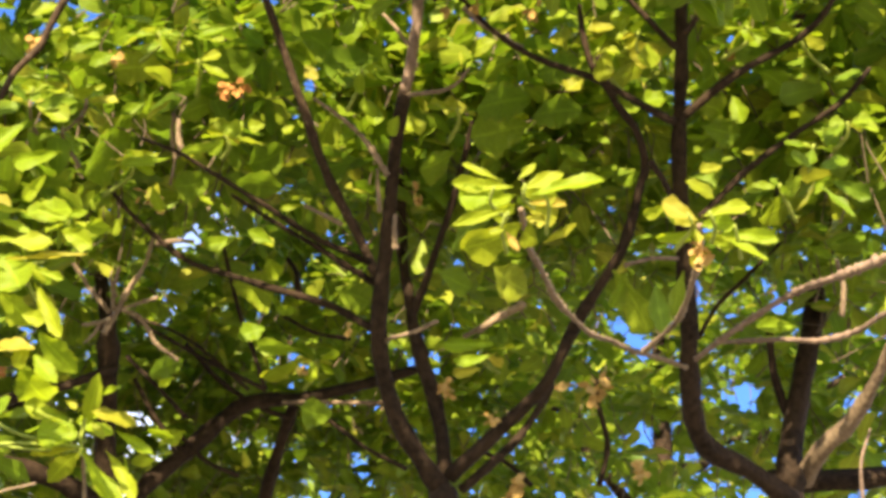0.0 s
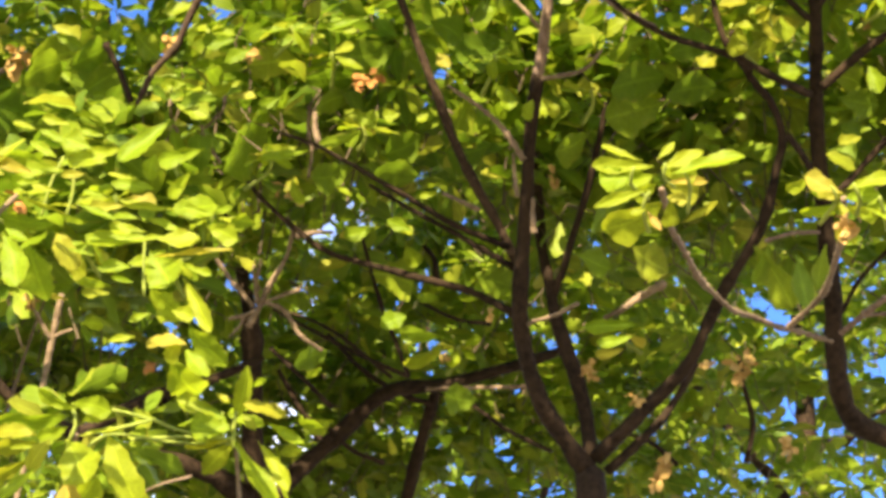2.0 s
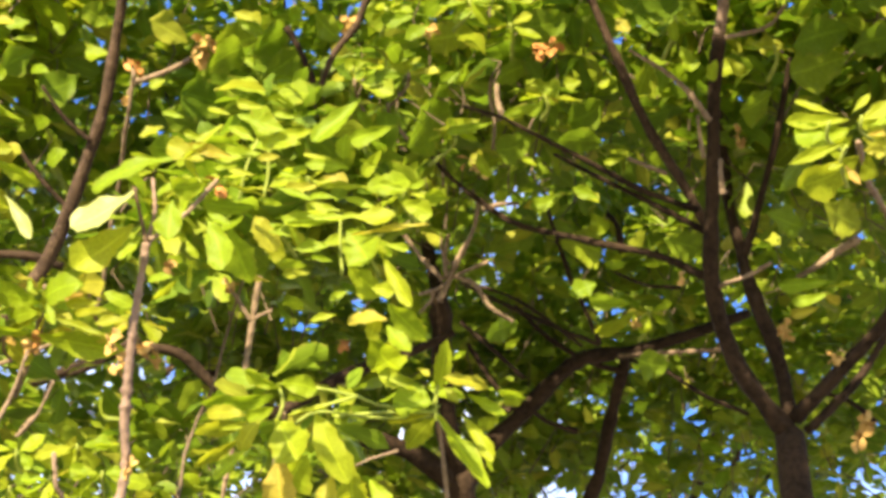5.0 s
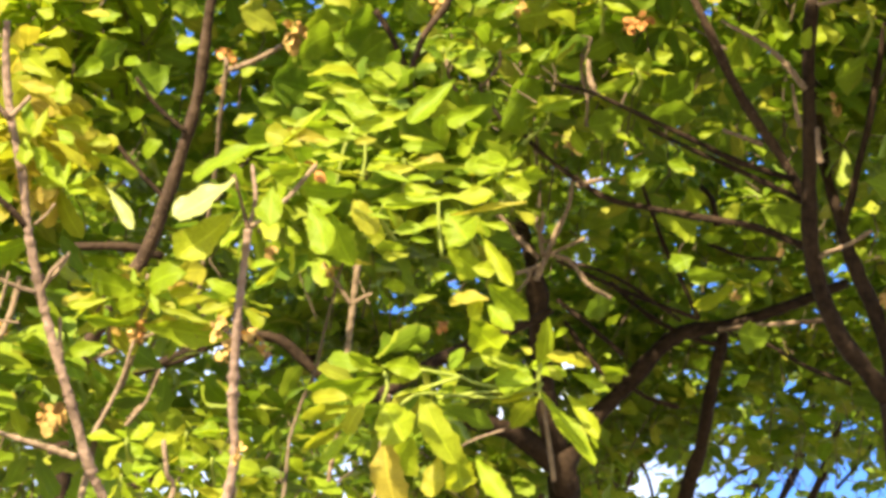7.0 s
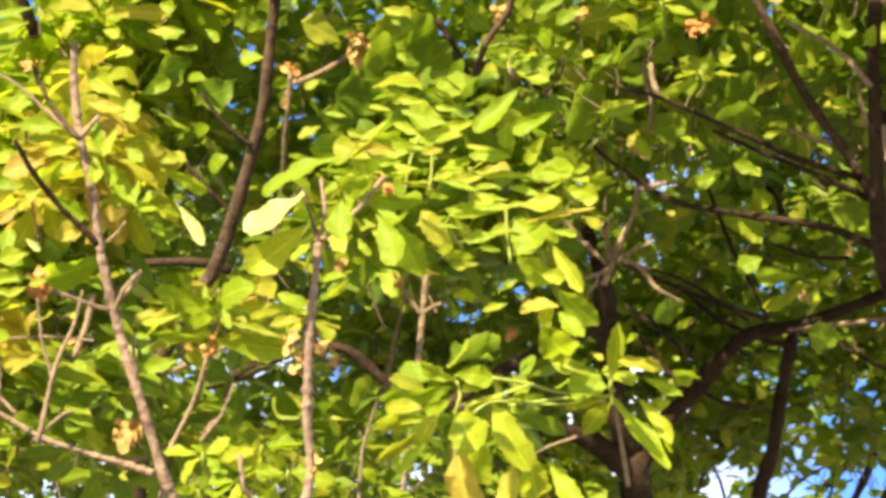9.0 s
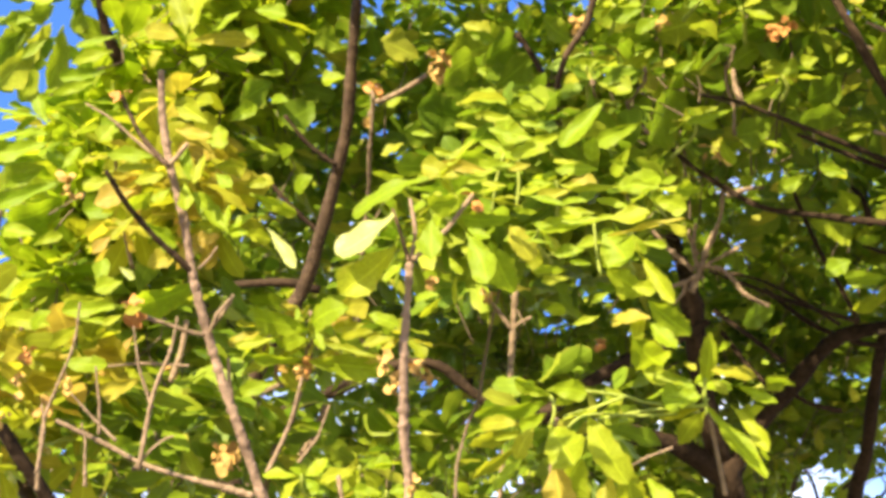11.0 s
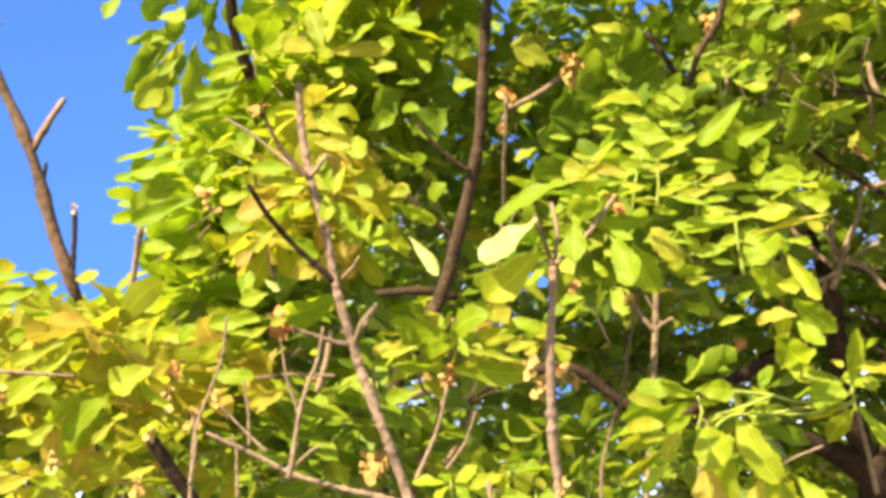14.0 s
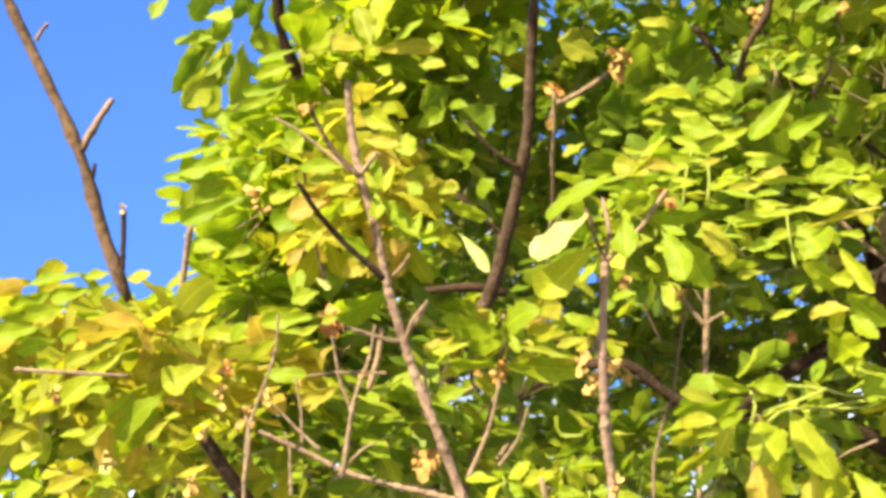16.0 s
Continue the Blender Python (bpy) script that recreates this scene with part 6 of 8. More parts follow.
spray(nq, (-0.008, 3.169, 3.576), leaf_young, [(0.6, 0.1, -0.1, 5.1, -0.7, -2.4, 2.0), (-0.4, 0.1, -0.2, -3.5, 2.5, -1.4, 2.3), (-0.2, 0.1, -0.2, -1.5, 2.0, -1.9, 2.6), (-0.9, 0.1, -0.2, -7.5, 0.0, -2.4, 3.2), (-0.5, -0.1, 0.1, -4.0, 0.9, 2.0, 1.6), (0.4, -0.1, 0.1, 3.0, -1.4, 1.0, 1.9), (1.0, 0.0, -0.1, 8.1, -0.2, -1.2, 3.3)])
limb(young_tree, "shoot", [(-0.014, 3.266, 3.536), (-0.006, 3.195, 3.563), (-0.008, 3.167, 3.580)], 0.0041, 0.0031, stem_green, sides=6)
spray(nq, (-0.044, 3.167, 3.471), leaf_young, [(-0.9, 0.1, -0.2, -7.2, 1.0, -1.7, 2.2), (-0.0, -0.1, 0.1, -0.3, -0.2, 1.7, 1.8), (0.5, -0.0, -0.0, 4.4, -0.7, -0.6, 2.0), (0.7, -0.0, -0.0, 6.2, 1.0, 0.5, 2.3), (0.4, 0.2, -0.3, 3.2, 1.9, -3.0, 1.6), (0.5, 0.2, -0.5, 4.0, 5.7, -2.8, 3.0), (-0.6, 0.2, -0.3, -4.8, 2.6, -2.0, 2.3)])
limb(young_tree, "shoot", [(-0.023, 3.255, 3.445), (-0.052, 3.192, 3.458), (-0.044, 3.164, 3.474)], 0.0041, 0.0031, stem_green, sides=6)
spray(nq, (0.191, 3.313, 3.642), leaf_young, [(-0.5, 0.2, -0.3, -4.5, 0.2, -3.4, 2.2), (-0.8, 0.0, -0.0, -6.4, 1.4, 0.2, 2.4), (-0.9, 0.0, -0.0, -7.6, 3.4, 1.9, 2.6), (-0.1, -0.1, 0.2, -0.8, -1.7, 1.7, 3.2), (0.8, 0.0, -0.1, 7.1, 2.2, 0.1, 3.0), (0.8, 0.0, -0.1, 6.3, -1.2, -1.7, 2.5), (0.1, 0.2, -0.3, 1.1, 2.1, -2.8, 2.7)])
limb(young_tree, "shoot", [(0.219, 3.398, 3.623), (0.190, 3.339, 3.628), (0.191, 3.311, 3.646)], 0.0043, 0.0032, stem_green, sides=6)
spray(nq, (0.113, 3.267, 3.506), leaf_young, [(-0.5, 0.3, -0.5, -4.0, 2.5, -4.9, 2.9), (-1.0, 0.1, -0.1, -8.5, 0.4, -1.7, 2.7), (-0.4, -0.1, 0.2, -3.7, -0.6, 1.7, 2.3), (-0.1, -0.1, 0.2, -1.1, -2.8, 1.2, 2.6), (0.8, 0.1, -0.2, 6.8, 4.4, -0.4, 2.9), (0.6, 0.1, -0.3, 5.2, 0.4, -3.4, 2.3), (0.5, 0.1, -0.2, 4.5, -0.4, -2.7, 2.1)])
limb(young_tree, "shoot", [(0.144, 3.360, 3.472), (0.119, 3.294, 3.492), (0.113, 3.265, 3.511)], 0.0042, 0.0031, stem_green, sides=6)
spray(nq, (0.155, 3.401, 3.920), leaf_green, [(0.3, -0.1, 0.2, 2.2, -1.6, 1.2, 2.9), (0.9, 0.2, -0.3, 7.5, 0.2, -4.3, 2.8), (0.5, 0.3, -0.5, 4.2, 3.8, -3.8, 3.4), (-0.6, 0.2, -0.3, -5.0, -0.0, -4.7, 4.5), (-0.8, 0.0, -0.0, -6.5, -0.1, -0.3, 2.3), (-0.0, -0.2, 0.3, -0.1, -0.3, 4.1, 4.8)])
limb(young_tree, "shoot", [(0.203, 3.486, 3.888), (0.164, 3.426, 3.904), (0.155, 3.399, 3.924)], 0.0049, 0.0037, bark_twig, sides=6)
spray(nq, (0.197, 3.367, 3.979), leaf_green, [(-1.1, 0.1, -0.2, -9.6, -0.4, -3.1, 3.6), (-0.7, 0.0, -0.0, -6.1, 0.1, -0.0, 4.2), (0.2, -0.2, 0.3, 1.8, -1.0, 3.2, 3.9), (0.8, -0.0, 0.1, 6.7, -1.4, -0.1, 2.9), (0.5, 0.1, -0.3, 4.6, 2.1, -2.3, 2.7), (-0.8, 0.3, -0.5, -6.4, 1.5, -5.8, 3.9)])
limb(young_tree, "shoot", [(0.163, 3.450, 3.954), (0.197, 3.393, 3.964), (0.197, 3.364, 3.983)], 0.0049, 0.0037, bark_twig, sides=6)
spray(nq, (0.081, 3.378, 3.962), leaf_green, [(0.2, -0.1, 0.2, 1.6, -0.7, 2.4, 2.9), (0.8, 0.0, -0.1, 6.5, 0.3, -0.4, 2.3), (1.0, 0.1, -0.2, 8.4, -0.9, -3.9, 4.5), (-0.1, 0.3, -0.5, -0.6, 5.1, -3.7, 3.3), (-0.9, 0.2, -0.3, -7.4, 1.6, -3.1, 3.6), (-0.5, -0.1, 0.2, -4.1, -1.6, 2.2, 4.0)])
limb(young_tree, "shoot", [(0.104, 3.459, 3.941), (0.087, 3.404, 3.947), (0.081, 3.376, 3.966)], 0.0049, 0.0037, bark_twig, sides=6)
spray(nh, (-1.259, 3.078, 3.333), leaf_young, [(0.9, 0.2, -0.1, 8.1, -0.1, -2.1, 3.3), (0.5, 0.2, -0.2, 4.7, 1.0, -1.9, 1.6), (-0.2, 0.2, -0.3, -1.6, 1.6, -3.4, 2.1), (-0.7, -0.1, -0.0, -6.2, -0.5, 0.0, 2.5), (-0.5, -0.1, 0.0, -4.4, 0.5, 0.8, 3.0), (0.1, -0.1, 0.1, 0.9, -1.1, 0.9, 2.5)])
limb(young_tree, "shoot", [(-1.275, 3.156, 3.325), (-1.258, 3.104, 3.320), (-1.259, 3.076, 3.338)], 0.0041, 0.0031, stem_green, sides=6)
spray(nh, (-1.045, 3.137, 3.285), leaf_bronze, [(0.8, 0.2, -0.1, 7.1, -0.3, -2.6, 2.9), (0.4, 0.2, -0.2, 3.2, 2.8, -1.1, 2.2), (-0.0, 0.1, -0.2, -0.5, 1.9, -2.1, 2.1), (-0.7, -0.1, -0.0, -5.7, -0.8, -0.6, 2.5), (-0.7, -0.2, 0.1, -5.3, -2.2, 0.9, 2.7), (0.5, 0.1, 0.0, 5.2, -1.7, -0.8, 2.1)])
limb(young_tree, "shoot", [(-1.063, 3.229, 3.253), (-1.050, 3.164, 3.272), (-1.045, 3.135, 3.289)], 0.0041, 0.0031, bark_twig, sides=6)
spray(nh, (-1.165, 3.092, 3.116), leaf_bronze, [(0.7, 0.3, -0.3, 7.0, -2.0, -4.8, 3.0), (0.6, 0.2, -0.3, 4.8, 2.2, -2.7, 2.8), (-0.4, 0.0, -0.1, -3.4, 0.3, -1.3, 1.8), (-0.5, -0.1, 0.1, -4.0, -2.4, 0.2, 2.3), (0.3, 0.0, 0.1, 2.4, 0.3, 0.8, 2.2), (0.9, 0.2, -0.2, 8.5, -2.0, -4.0, 2.7)])
limb(young_tree, "shoot", [(-1.184, 3.187, 3.080), (-1.176, 3.118, 3.102), (-1.164, 3.090, 3.120)], 0.0040, 0.0030, bark_twig, sides=6)
spray(nh, (-1.283, 3.027, 2.981), leaf_bronze, [(0.6, 0.1, 0.0, 6.5, -2.5, -1.3, 2.4), (0.7, 0.1, -0.0, 7.1, -2.9, -2.2, 2.5), (0.1, 0.2, -0.3, 0.0, 2.9, -2.9, 2.6), (-0.4, 0.1, -0.3, -3.6, 0.8, -3.2, 2.4), (-0.6, -0.1, -0.1, -6.0, 2.1, 0.4, 2.1), (-0.3, -0.2, 0.2, -1.5, -3.0, 1.4, 2.4)])
limb(young_tree, "shoot", [(-1.305, 3.120, 2.946), (-1.293, 3.052, 2.967), (-1.283, 3.025, 2.985)], 0.0038, 0.0029, bark_twig, sides=6)
spray(nh, (-0.748, 3.418, 3.098), leaf_young, [(-0.3, 0.2, -0.4, -2.3, 1.6, -4.6, 3.0), (-0.9, -0.1, -0.1, -7.3, -2.9, -1.9, 3.2), (-0.5, -0.1, 0.1, -4.4, -0.9, 1.1, 3.3), (0.2, -0.0, 0.1, 1.5, -0.3, 0.9, 2.8), (1.0, 0.1, 0.1, 8.2, 1.7, 1.0, 3.5), (0.6, 0.4, -0.5, 4.3, 6.9, -3.1, 2.5)])
limb(young_tree, "shoot", [(-0.778, 3.516, 3.052), (-0.758, 3.444, 3.083), (-0.748, 3.416, 3.102)], 0.0042, 0.0031, stem_green, sides=6)
spray(nk, (0.242, 3.412, 3.245), leaf_young, [(0.9, -0.0, -0.0, 7.7, -2.1, -1.3, 3.1), (0.0, 0.2, -0.3, 0.1, 1.0, -3.2, 2.1), (-0.4, 0.1, -0.2, -3.1, 1.0, -2.1, 2.1), (-1.0, 0.2, -0.3, -8.5, 3.1, -2.1, 3.1), (-0.6, 0.0, 0.0, -4.9, -1.1, -0.4, 2.4), (0.6, -0.1, 0.1, 5.3, 0.0, 1.7, 3.7)])
limb(young_tree, "shoot", [(0.261, 3.500, 3.218), (0.235, 3.439, 3.230), (0.241, 3.410, 3.248)], 0.0042, 0.0031, stem_green, sides=6)
spray(fb, (0.360, 3.707, 4.448), leaf_young, [(0.6, 0.1, -0.4, 5.3, 1.0, -4.6, 3.4), (-0.3, 0.2, -0.2, -2.5, 2.7, -1.1, 2.3), (-0.9, 0.3, -0.1, -7.1, 1.8, -1.0, 3.2), (-0.1, -0.1, 0.1, -0.6, -0.4, 1.2, 3.6), (0.7, -0.2, 0.0, 5.9, -3.4, -0.8, 2.7), (0.7, -0.1, -0.2, 6.1, -0.4, -1.5, 2.9)])
limb(fork_tree, "shoot", [(0.331, 3.802, 4.426), (0.370, 3.734, 4.431), (0.359, 3.705, 4.453)], 0.0055, 0.0041, stem_green, sides=6)
spray(fb, (0.462, 3.718, 4.389), leaf_young, [(0.9, -0.0, -0.4, 7.8, -0.6, -4.0, 3.0), (0.1, 0.2, -0.4, 1.2, 2.6, -3.6, 3.0), (-0.8, 0.3, -0.1, -6.0, 5.6, 1.1, 2.9), (-0.7, 0.1, 0.1, -5.6, 4.3, 4.1, 3.0), (-0.3, 0.1, 0.0, -2.3, 1.1, 0.7, 2.6), (0.6, -0.3, 0.2, 5.3, -2.4, 1.5, 2.7)])
limb(fork_tree, "shoot", [(0.476, 3.810, 4.351), (0.472, 3.744, 4.372), (0.462, 3.715, 4.393)], 0.0055, 0.0041, stem_green, sides=6)
spray(fd, (0.160, 3.760, 4.449), leaf_young, [(-0.4, -0.0, 0.2, -3.1, 0.3, 2.7, 2.5), (0.4, -0.2, 0.1, 3.7, -1.5, 1.4, 2.8), (0.8, -0.1, -0.1, 6.4, -2.0, -1.9, 2.8), (0.2, 0.2, -0.4, 1.7, 1.9, -3.8, 2.4), (-0.4, 0.2, -0.2, -3.5, 1.9, -2.2, 1.8), (-0.7, 0.1, 0.1, -5.6, -0.1, 0.4, 2.2)])
limb(fork_tree, "shoot", [(0.140, 3.865, 4.404), (0.160, 3.788, 4.432), (0.159, 3.757, 4.453)], 0.0055, 0.0041, stem_green, sides=6)
spray(fd, (0.085, 3.770, 4.272), leaf_young, [(0.7, -0.0, -0.3, 6.1, 2.4, -0.9, 2.6), (-0.3, 0.2, -0.2, -2.2, 1.5, -2.6, 2.6), (-0.5, 0.2, -0.0, -4.3, 0.8, -0.8, 1.5), (-0.5, 0.1, 0.1, -3.9, 1.4, 1.1, 3.4), (0.1, -0.1, 0.2, 0.8, -1.6, 1.3, 2.2), (0.9, -0.2, -0.1, 7.1, -3.7, -2.1, 3.5)])
limb(fork_tree, "shoot", [(0.089, 3.872, 4.223), (0.081, 3.799, 4.255), (0.084, 3.767, 4.277)], 0.0054, 0.0040, stem_green, sides=6)
spray(fc, (0.542, 3.708, 4.178), leaf_young, [(0.4, -0.1, 0.0, 3.1, -1.7, -0.2, 2.4), (1.1, -0.1, -0.2, 9.0, 0.1, -1.3, 2.9), (0.4, 0.0, -0.2, 3.4, 0.7, -1.6, 1.7), (-0.4, 0.4, -0.4, -3.1, 3.8, -3.6, 3.1), (-0.7, 0.2, -0.1, -5.9, 1.2, -1.1, 2.7), (-0.5, 0.1, 0.1, -4.5, -0.5, 0.2, 2.7)])
limb(fork_tree, "shoot", [(0.545, 3.789, 4.163), (0.558, 3.732, 4.161), (0.541, 3.705, 4.183)], 0.0054, 0.0040, stem_green, sides=6)
spray(fc, (0.328, 3.796, 4.127), leaf_young, [(-0.2, 0.2, -0.2, -1.3, 2.2, -1.5, 1.8), (-0.7, 0.3, -0.2, -5.8, 0.4, -4.1, 2.4), (-0.6, 0.1, 0.0, -4.7, 0.8, 0.1, 2.3), (0.0, -0.1, 0.2, 0.0, -2.1, 1.5, 3.2), (0.7, -0.1, -0.1, 5.8, -1.4, -1.6, 2.0), (0.7, -0.0, -0.2, 5.8, -0.4, -2.4, 2.3)])
limb(fork_tree, "shoot", [(0.281, 3.905, 4.090), (0.336, 3.823, 4.110), (0.327, 3.794, 4.132)], 0.0054, 0.0040, stem_green, sides=6)
spray(fa, (1.091, 3.616, 4.286), leaf_young, [(0.4, 0.1, -0.3, 4.1, 2.6, -2.1, 2.1), (-0.2, 0.2, -0.2, -2.4, -0.5, -3.5, 2.1), (-0.9, 0.2, 0.1, -6.9, 4.2, 2.6, 2.6), (-0.8, 0.1, 0.1, -7.2, -0.6, 0.4, 3.9), (0.1, -0.1, 0.0, 1.1, -0.5, 0.6, 2.0), (0.6, -0.1, -0.1, 5.2, 0.6, -0.6, 1.7)])
limb(fork_tree, "shoot", [(1.091, 3.710, 4.252), (1.103, 3.642, 4.269), (1.090, 3.613, 4.291)], 0.0055, 0.0041, stem_green, sides=6)
spray(rb, (1.378, 3.381, 4.347), leaf_young, [(0.9, -0.1, -0.2, 7.2, -2.3, -2.9, 2.6), (0.5, 0.2, -0.5, 4.1, 1.7, -4.7, 3.5), (-0.7, 0.4, -0.3, -5.5, 4.2, -2.2, 2.2), (-0.5, 0.2, -0.1, -4.5, 1.6, -0.9, 1.6), (-0.1, -0.0, 0.1, -0.5, -0.5, 0.6, 1.7), (0.5, -0.1, -0.0, 4.5, -0.9, 0.1, 2.1)])
limb(bent_tree, "shoot", [(1.462, 3.462, 4.299), (1.377, 3.410, 4.331), (1.377, 3.378, 4.352)], 0.0054, 0.0040, stem_green, sides=6)
spray(rb, (1.464, 3.337, 4.382), leaf_young, [(0.1, -0.1, 0.1, 0.4, -0.8, 1.2, 1.6), (0.6, -0.1, -0.0, 4.3, -2.8, -1.8, 2.0), (1.0, -0.2, -0.2, 9.9, 1.6, 0.6, 3.1), (-0.3, 0.3, -0.3, -2.2, 2.9, -3.0, 3.2), (-0.5, 0.2, -0.1, -4.8, -0.7, -2.9, 1.9), (-0.6, 0.2, 0.0, -5.4, 0.3, -0.6, 2.1)])
limb(bent_tree, "shoot", [(1.527, 3.410, 4.353), (1.467, 3.364, 4.365), (1.463, 3.334, 4.386)], 0.0054, 0.0040, stem_green, sides=6)
spray(rc, (1.710, 3.265, 4.392), leaf_young, [(-0.9, 0.3, -0.2, -5.8, 6.1, 1.0, 3.1), (-0.6, 0.1, 0.1, -4.0, 2.5, 2.4, 3.8), (0.4, -0.1, 0.0, 3.3, -0.9, 0.6, 2.0), (0.7, -0.1, -0.2, 4.5, -2.5, -3.7, 1.9), (0.2, 0.1, -0.3, 1.6, 1.3, -3.3, 3.2), (-0.6, 0.4, -0.4, -3.7, 5.4, -2.4, 2.4)])
limb(bent_tree, "shoot", [(1.682, 3.362, 4.365), (1.730, 3.288, 4.376), (1.710, 3.262, 4.397)], 0.0054, 0.0040, stem_green, sides=6)
spray(rc, (1.842, 3.238, 4.380), leaf_young, [(0.4, -0.2, 0.2, 3.5, -1.8, 2.5, 3.1), (0.6, -0.1, -0.0, 4.8, -1.4, -0.7, 2.3), (0.6, 0.0, -0.3, 4.7, -0.6, -3.5, 3.0), (-0.5, 0.3, -0.3, -3.2, 3.8, -1.9, 2.0), (-0.6, 0.2, -0.1, -4.8, 1.7, -1.2, 2.1), (-0.7, 0.1, 0.1, -5.6, 1.3, 1.6, 3.0)])
limb(bent_tree, "shoot", [(1.939, 3.312, 4.336), (1.856, 3.263, 4.364), (1.842, 3.235, 4.385)], 0.0054, 0.0040, stem_green, sides=6)
spray(rd, (1.933, 3.245, 4.138), leaf_green, [(-0.5, 0.1, 0.0, -4.1, 1.5, 0.7, 3.3), (0.6, -0.2, 0.1, 6.4, 0.3, 2.4, 3.5), (0.9, -0.1, -0.2, 7.6, -0.5, -1.3, 3.0), (0.4, -0.0, -0.1, 3.6, 0.2, -1.1, 1.9), (-0.6, 0.3, -0.3, -6.8, 0.4, -4.7, 2.5), (-0.7, 0.2, -0.0, -5.1, 3.3, 1.1, 2.1)])
limb(bent_tree, "shoot", [(1.934, 3.329, 4.118), (1.941, 3.271, 4.121), (1.932, 3.242, 4.142)], 0.0053, 0.0040, stem_green, sides=6)
spray(rd, (1.903, 3.367, 4.149), leaf_green, [(0.6, -0.1, -0.1, 5.7, 0.4, -0.1, 2.1), (0.8, -0.1, -0.2, 6.6, -0.7, -1.6, 2.7), (-0.1, 0.3, -0.4, -2.0, 0.1, -5.7, 3.2), (-0.8, 0.2, 0.1, -7.5, 0.5, 0.0, 2.9), (-0.3, 0.1, 0.0, -2.9, 0.5, 0.6, 2.0), (-0.0, -0.0, 0.0, -0.2, 0.1, 0.6, 2.2)])
limb(bent_tree, "shoot", [(1.924, 3.444, 4.133), (1.908, 3.394, 4.132), (1.902, 3.364, 4.154)], 0.0054, 0.0040, stem_green, sides=6)
spray(rd, (1.837, 3.435, 4.069), leaf_green, [(-0.3, -0.0, 0.1, -2.3, 0.2, 1.8, 2.4), (0.6, -0.1, -0.0, 5.4, -0.0, 0.2, 1.9), (0.3, 0.1, -0.2, 2.7, 1.6, -1.9, 2.1), (0.1, 0.2, -0.4, 1.3, 3.5, -2.6, 2.8), (-0.5, 0.2, -0.1, -5.0, 0.6, -2.0, 2.1), (-0.8, 0.2, 0.0, -7.5, 0.4, -0.9, 2.6)])
limb(bent_tree, "shoot", [(1.910, 3.514, 4.028), (1.853, 3.459, 4.052), (1.836, 3.432, 4.073)], 0.0054, 0.0040, stem_green, sides=6)
spray(ba, (0.933, 4.536, 4.044), leaf_young, [(-0.2, 0.3, -0.5, -1.5, 1.5, -5.9, 3.7), (-0.8, 0.2, 0.0, -6.6, 1.2, -0.2, 2.9), (-0.4, 0.0, 0.1, -3.1, -0.4, 1.3, 2.6), (0.5, -0.2, 0.1, 4.1, -1.2, 0.6, 2.9), (0.7, -0.3, 0.2, 5.8, -4.5, 0.6, 3.0), (0.6, 0.0, -0.3, 4.9, 0.9, -3.0, 3.3)])
limb(arch_tree, "shoot", [(0.918, 4.636, 4.006), (0.940, 4.566, 4.021), (0.932, 4.533, 4.049)], 0.0062, 0.0047, stem_green, sides=6)
spray(fe, (1.317, 4.236, 3.974), leaf_young, [(0.7, 0.1, -0.4, 5.4, -0.5, -5.1, 3.5), (-0.1, 0.2, -0.4, 0.1, 4.9, -2.2, 2.3), (-0.7, 0.3, -0.1, -6.4, 1.4, -1.5, 2.1), (-0.6, 0.1, 0.0, -4.1, 4.6, 2.3, 2.4), (-0.0, -0.1, 0.2, -0.1, -0.1, 2.2, 2.3), (1.1, -0.3, 0.0, 7.9, -5.1, -1.5, 3.5)])
limb(fork_tree, "shoot", [(1.389, 4.306, 3.949), (1.330, 4.265, 3.953), (1.316, 4.233, 3.979)], 0.0060, 0.0045, stem_green, sides=6)
spray(fb, (0.836, 3.548, 4.309), leaf_young, [(0.7, -0.2, -0.0, 5.8, -0.1, 1.0, 1.8), (0.4, 0.0, -0.2, 3.5, 0.9, -1.4, 2.2), (-0.0, 0.3, -0.4, -0.7, 0.8, -5.2, 2.8), (-0.6, 0.3, -0.2, -5.1, 3.4, -1.1, 2.3), (-0.8, 0.2, 0.1, -6.5, 1.2, 0.6, 3.8), (0.4, -0.2, 0.2, 3.5, -1.6, 2.0, 2.4)])
limb(fork_tree, "shoot", [(0.824, 3.654, 4.261), (0.840, 3.575, 4.293), (0.835, 3.545, 4.314)], 0.0054, 0.0040, stem_green, sides=6)
limb(bent_tree, "shoot", [(0.934, 2.715, 3.398), (0.889, 2.671, 3.400), (0.889, 2.644, 3.414)], 0.0040, 0.0030, stem_green, sides=6)
limb(bent_tree, "shoot", [(0.977, 2.694, 3.413), (0.946, 2.654, 3.404), (0.941, 2.628, 3.418)], 0.0040, 0.0030, stem_green, sides=6)
limb(bent_tree, "shoot", [(1.004, 2.711, 3.374), (0.992, 2.652, 3.387), (0.977, 2.629, 3.401)], 0.0040, 0.0030, stem_green, sides=6)
limb(bent_tree, "shoot", [(0.940, 2.746, 3.346), (0.916, 2.688, 3.362), (0.919, 2.660, 3.376)], 0.0040, 0.0030, stem_green, sides=6)
limb(bent_tree, "shoot", [(1.196, 2.588, 3.297), (1.205, 2.525, 3.307), (1.187, 2.503, 3.321)], 0.0038, 0.0029, stem_green, sides=6)
limb(bent_tree, "shoot", [(1.255, 2.566, 3.308), (1.240, 2.515, 3.309), (1.223, 2.492, 3.322)], 0.0038, 0.0029, stem_green, sides=6)
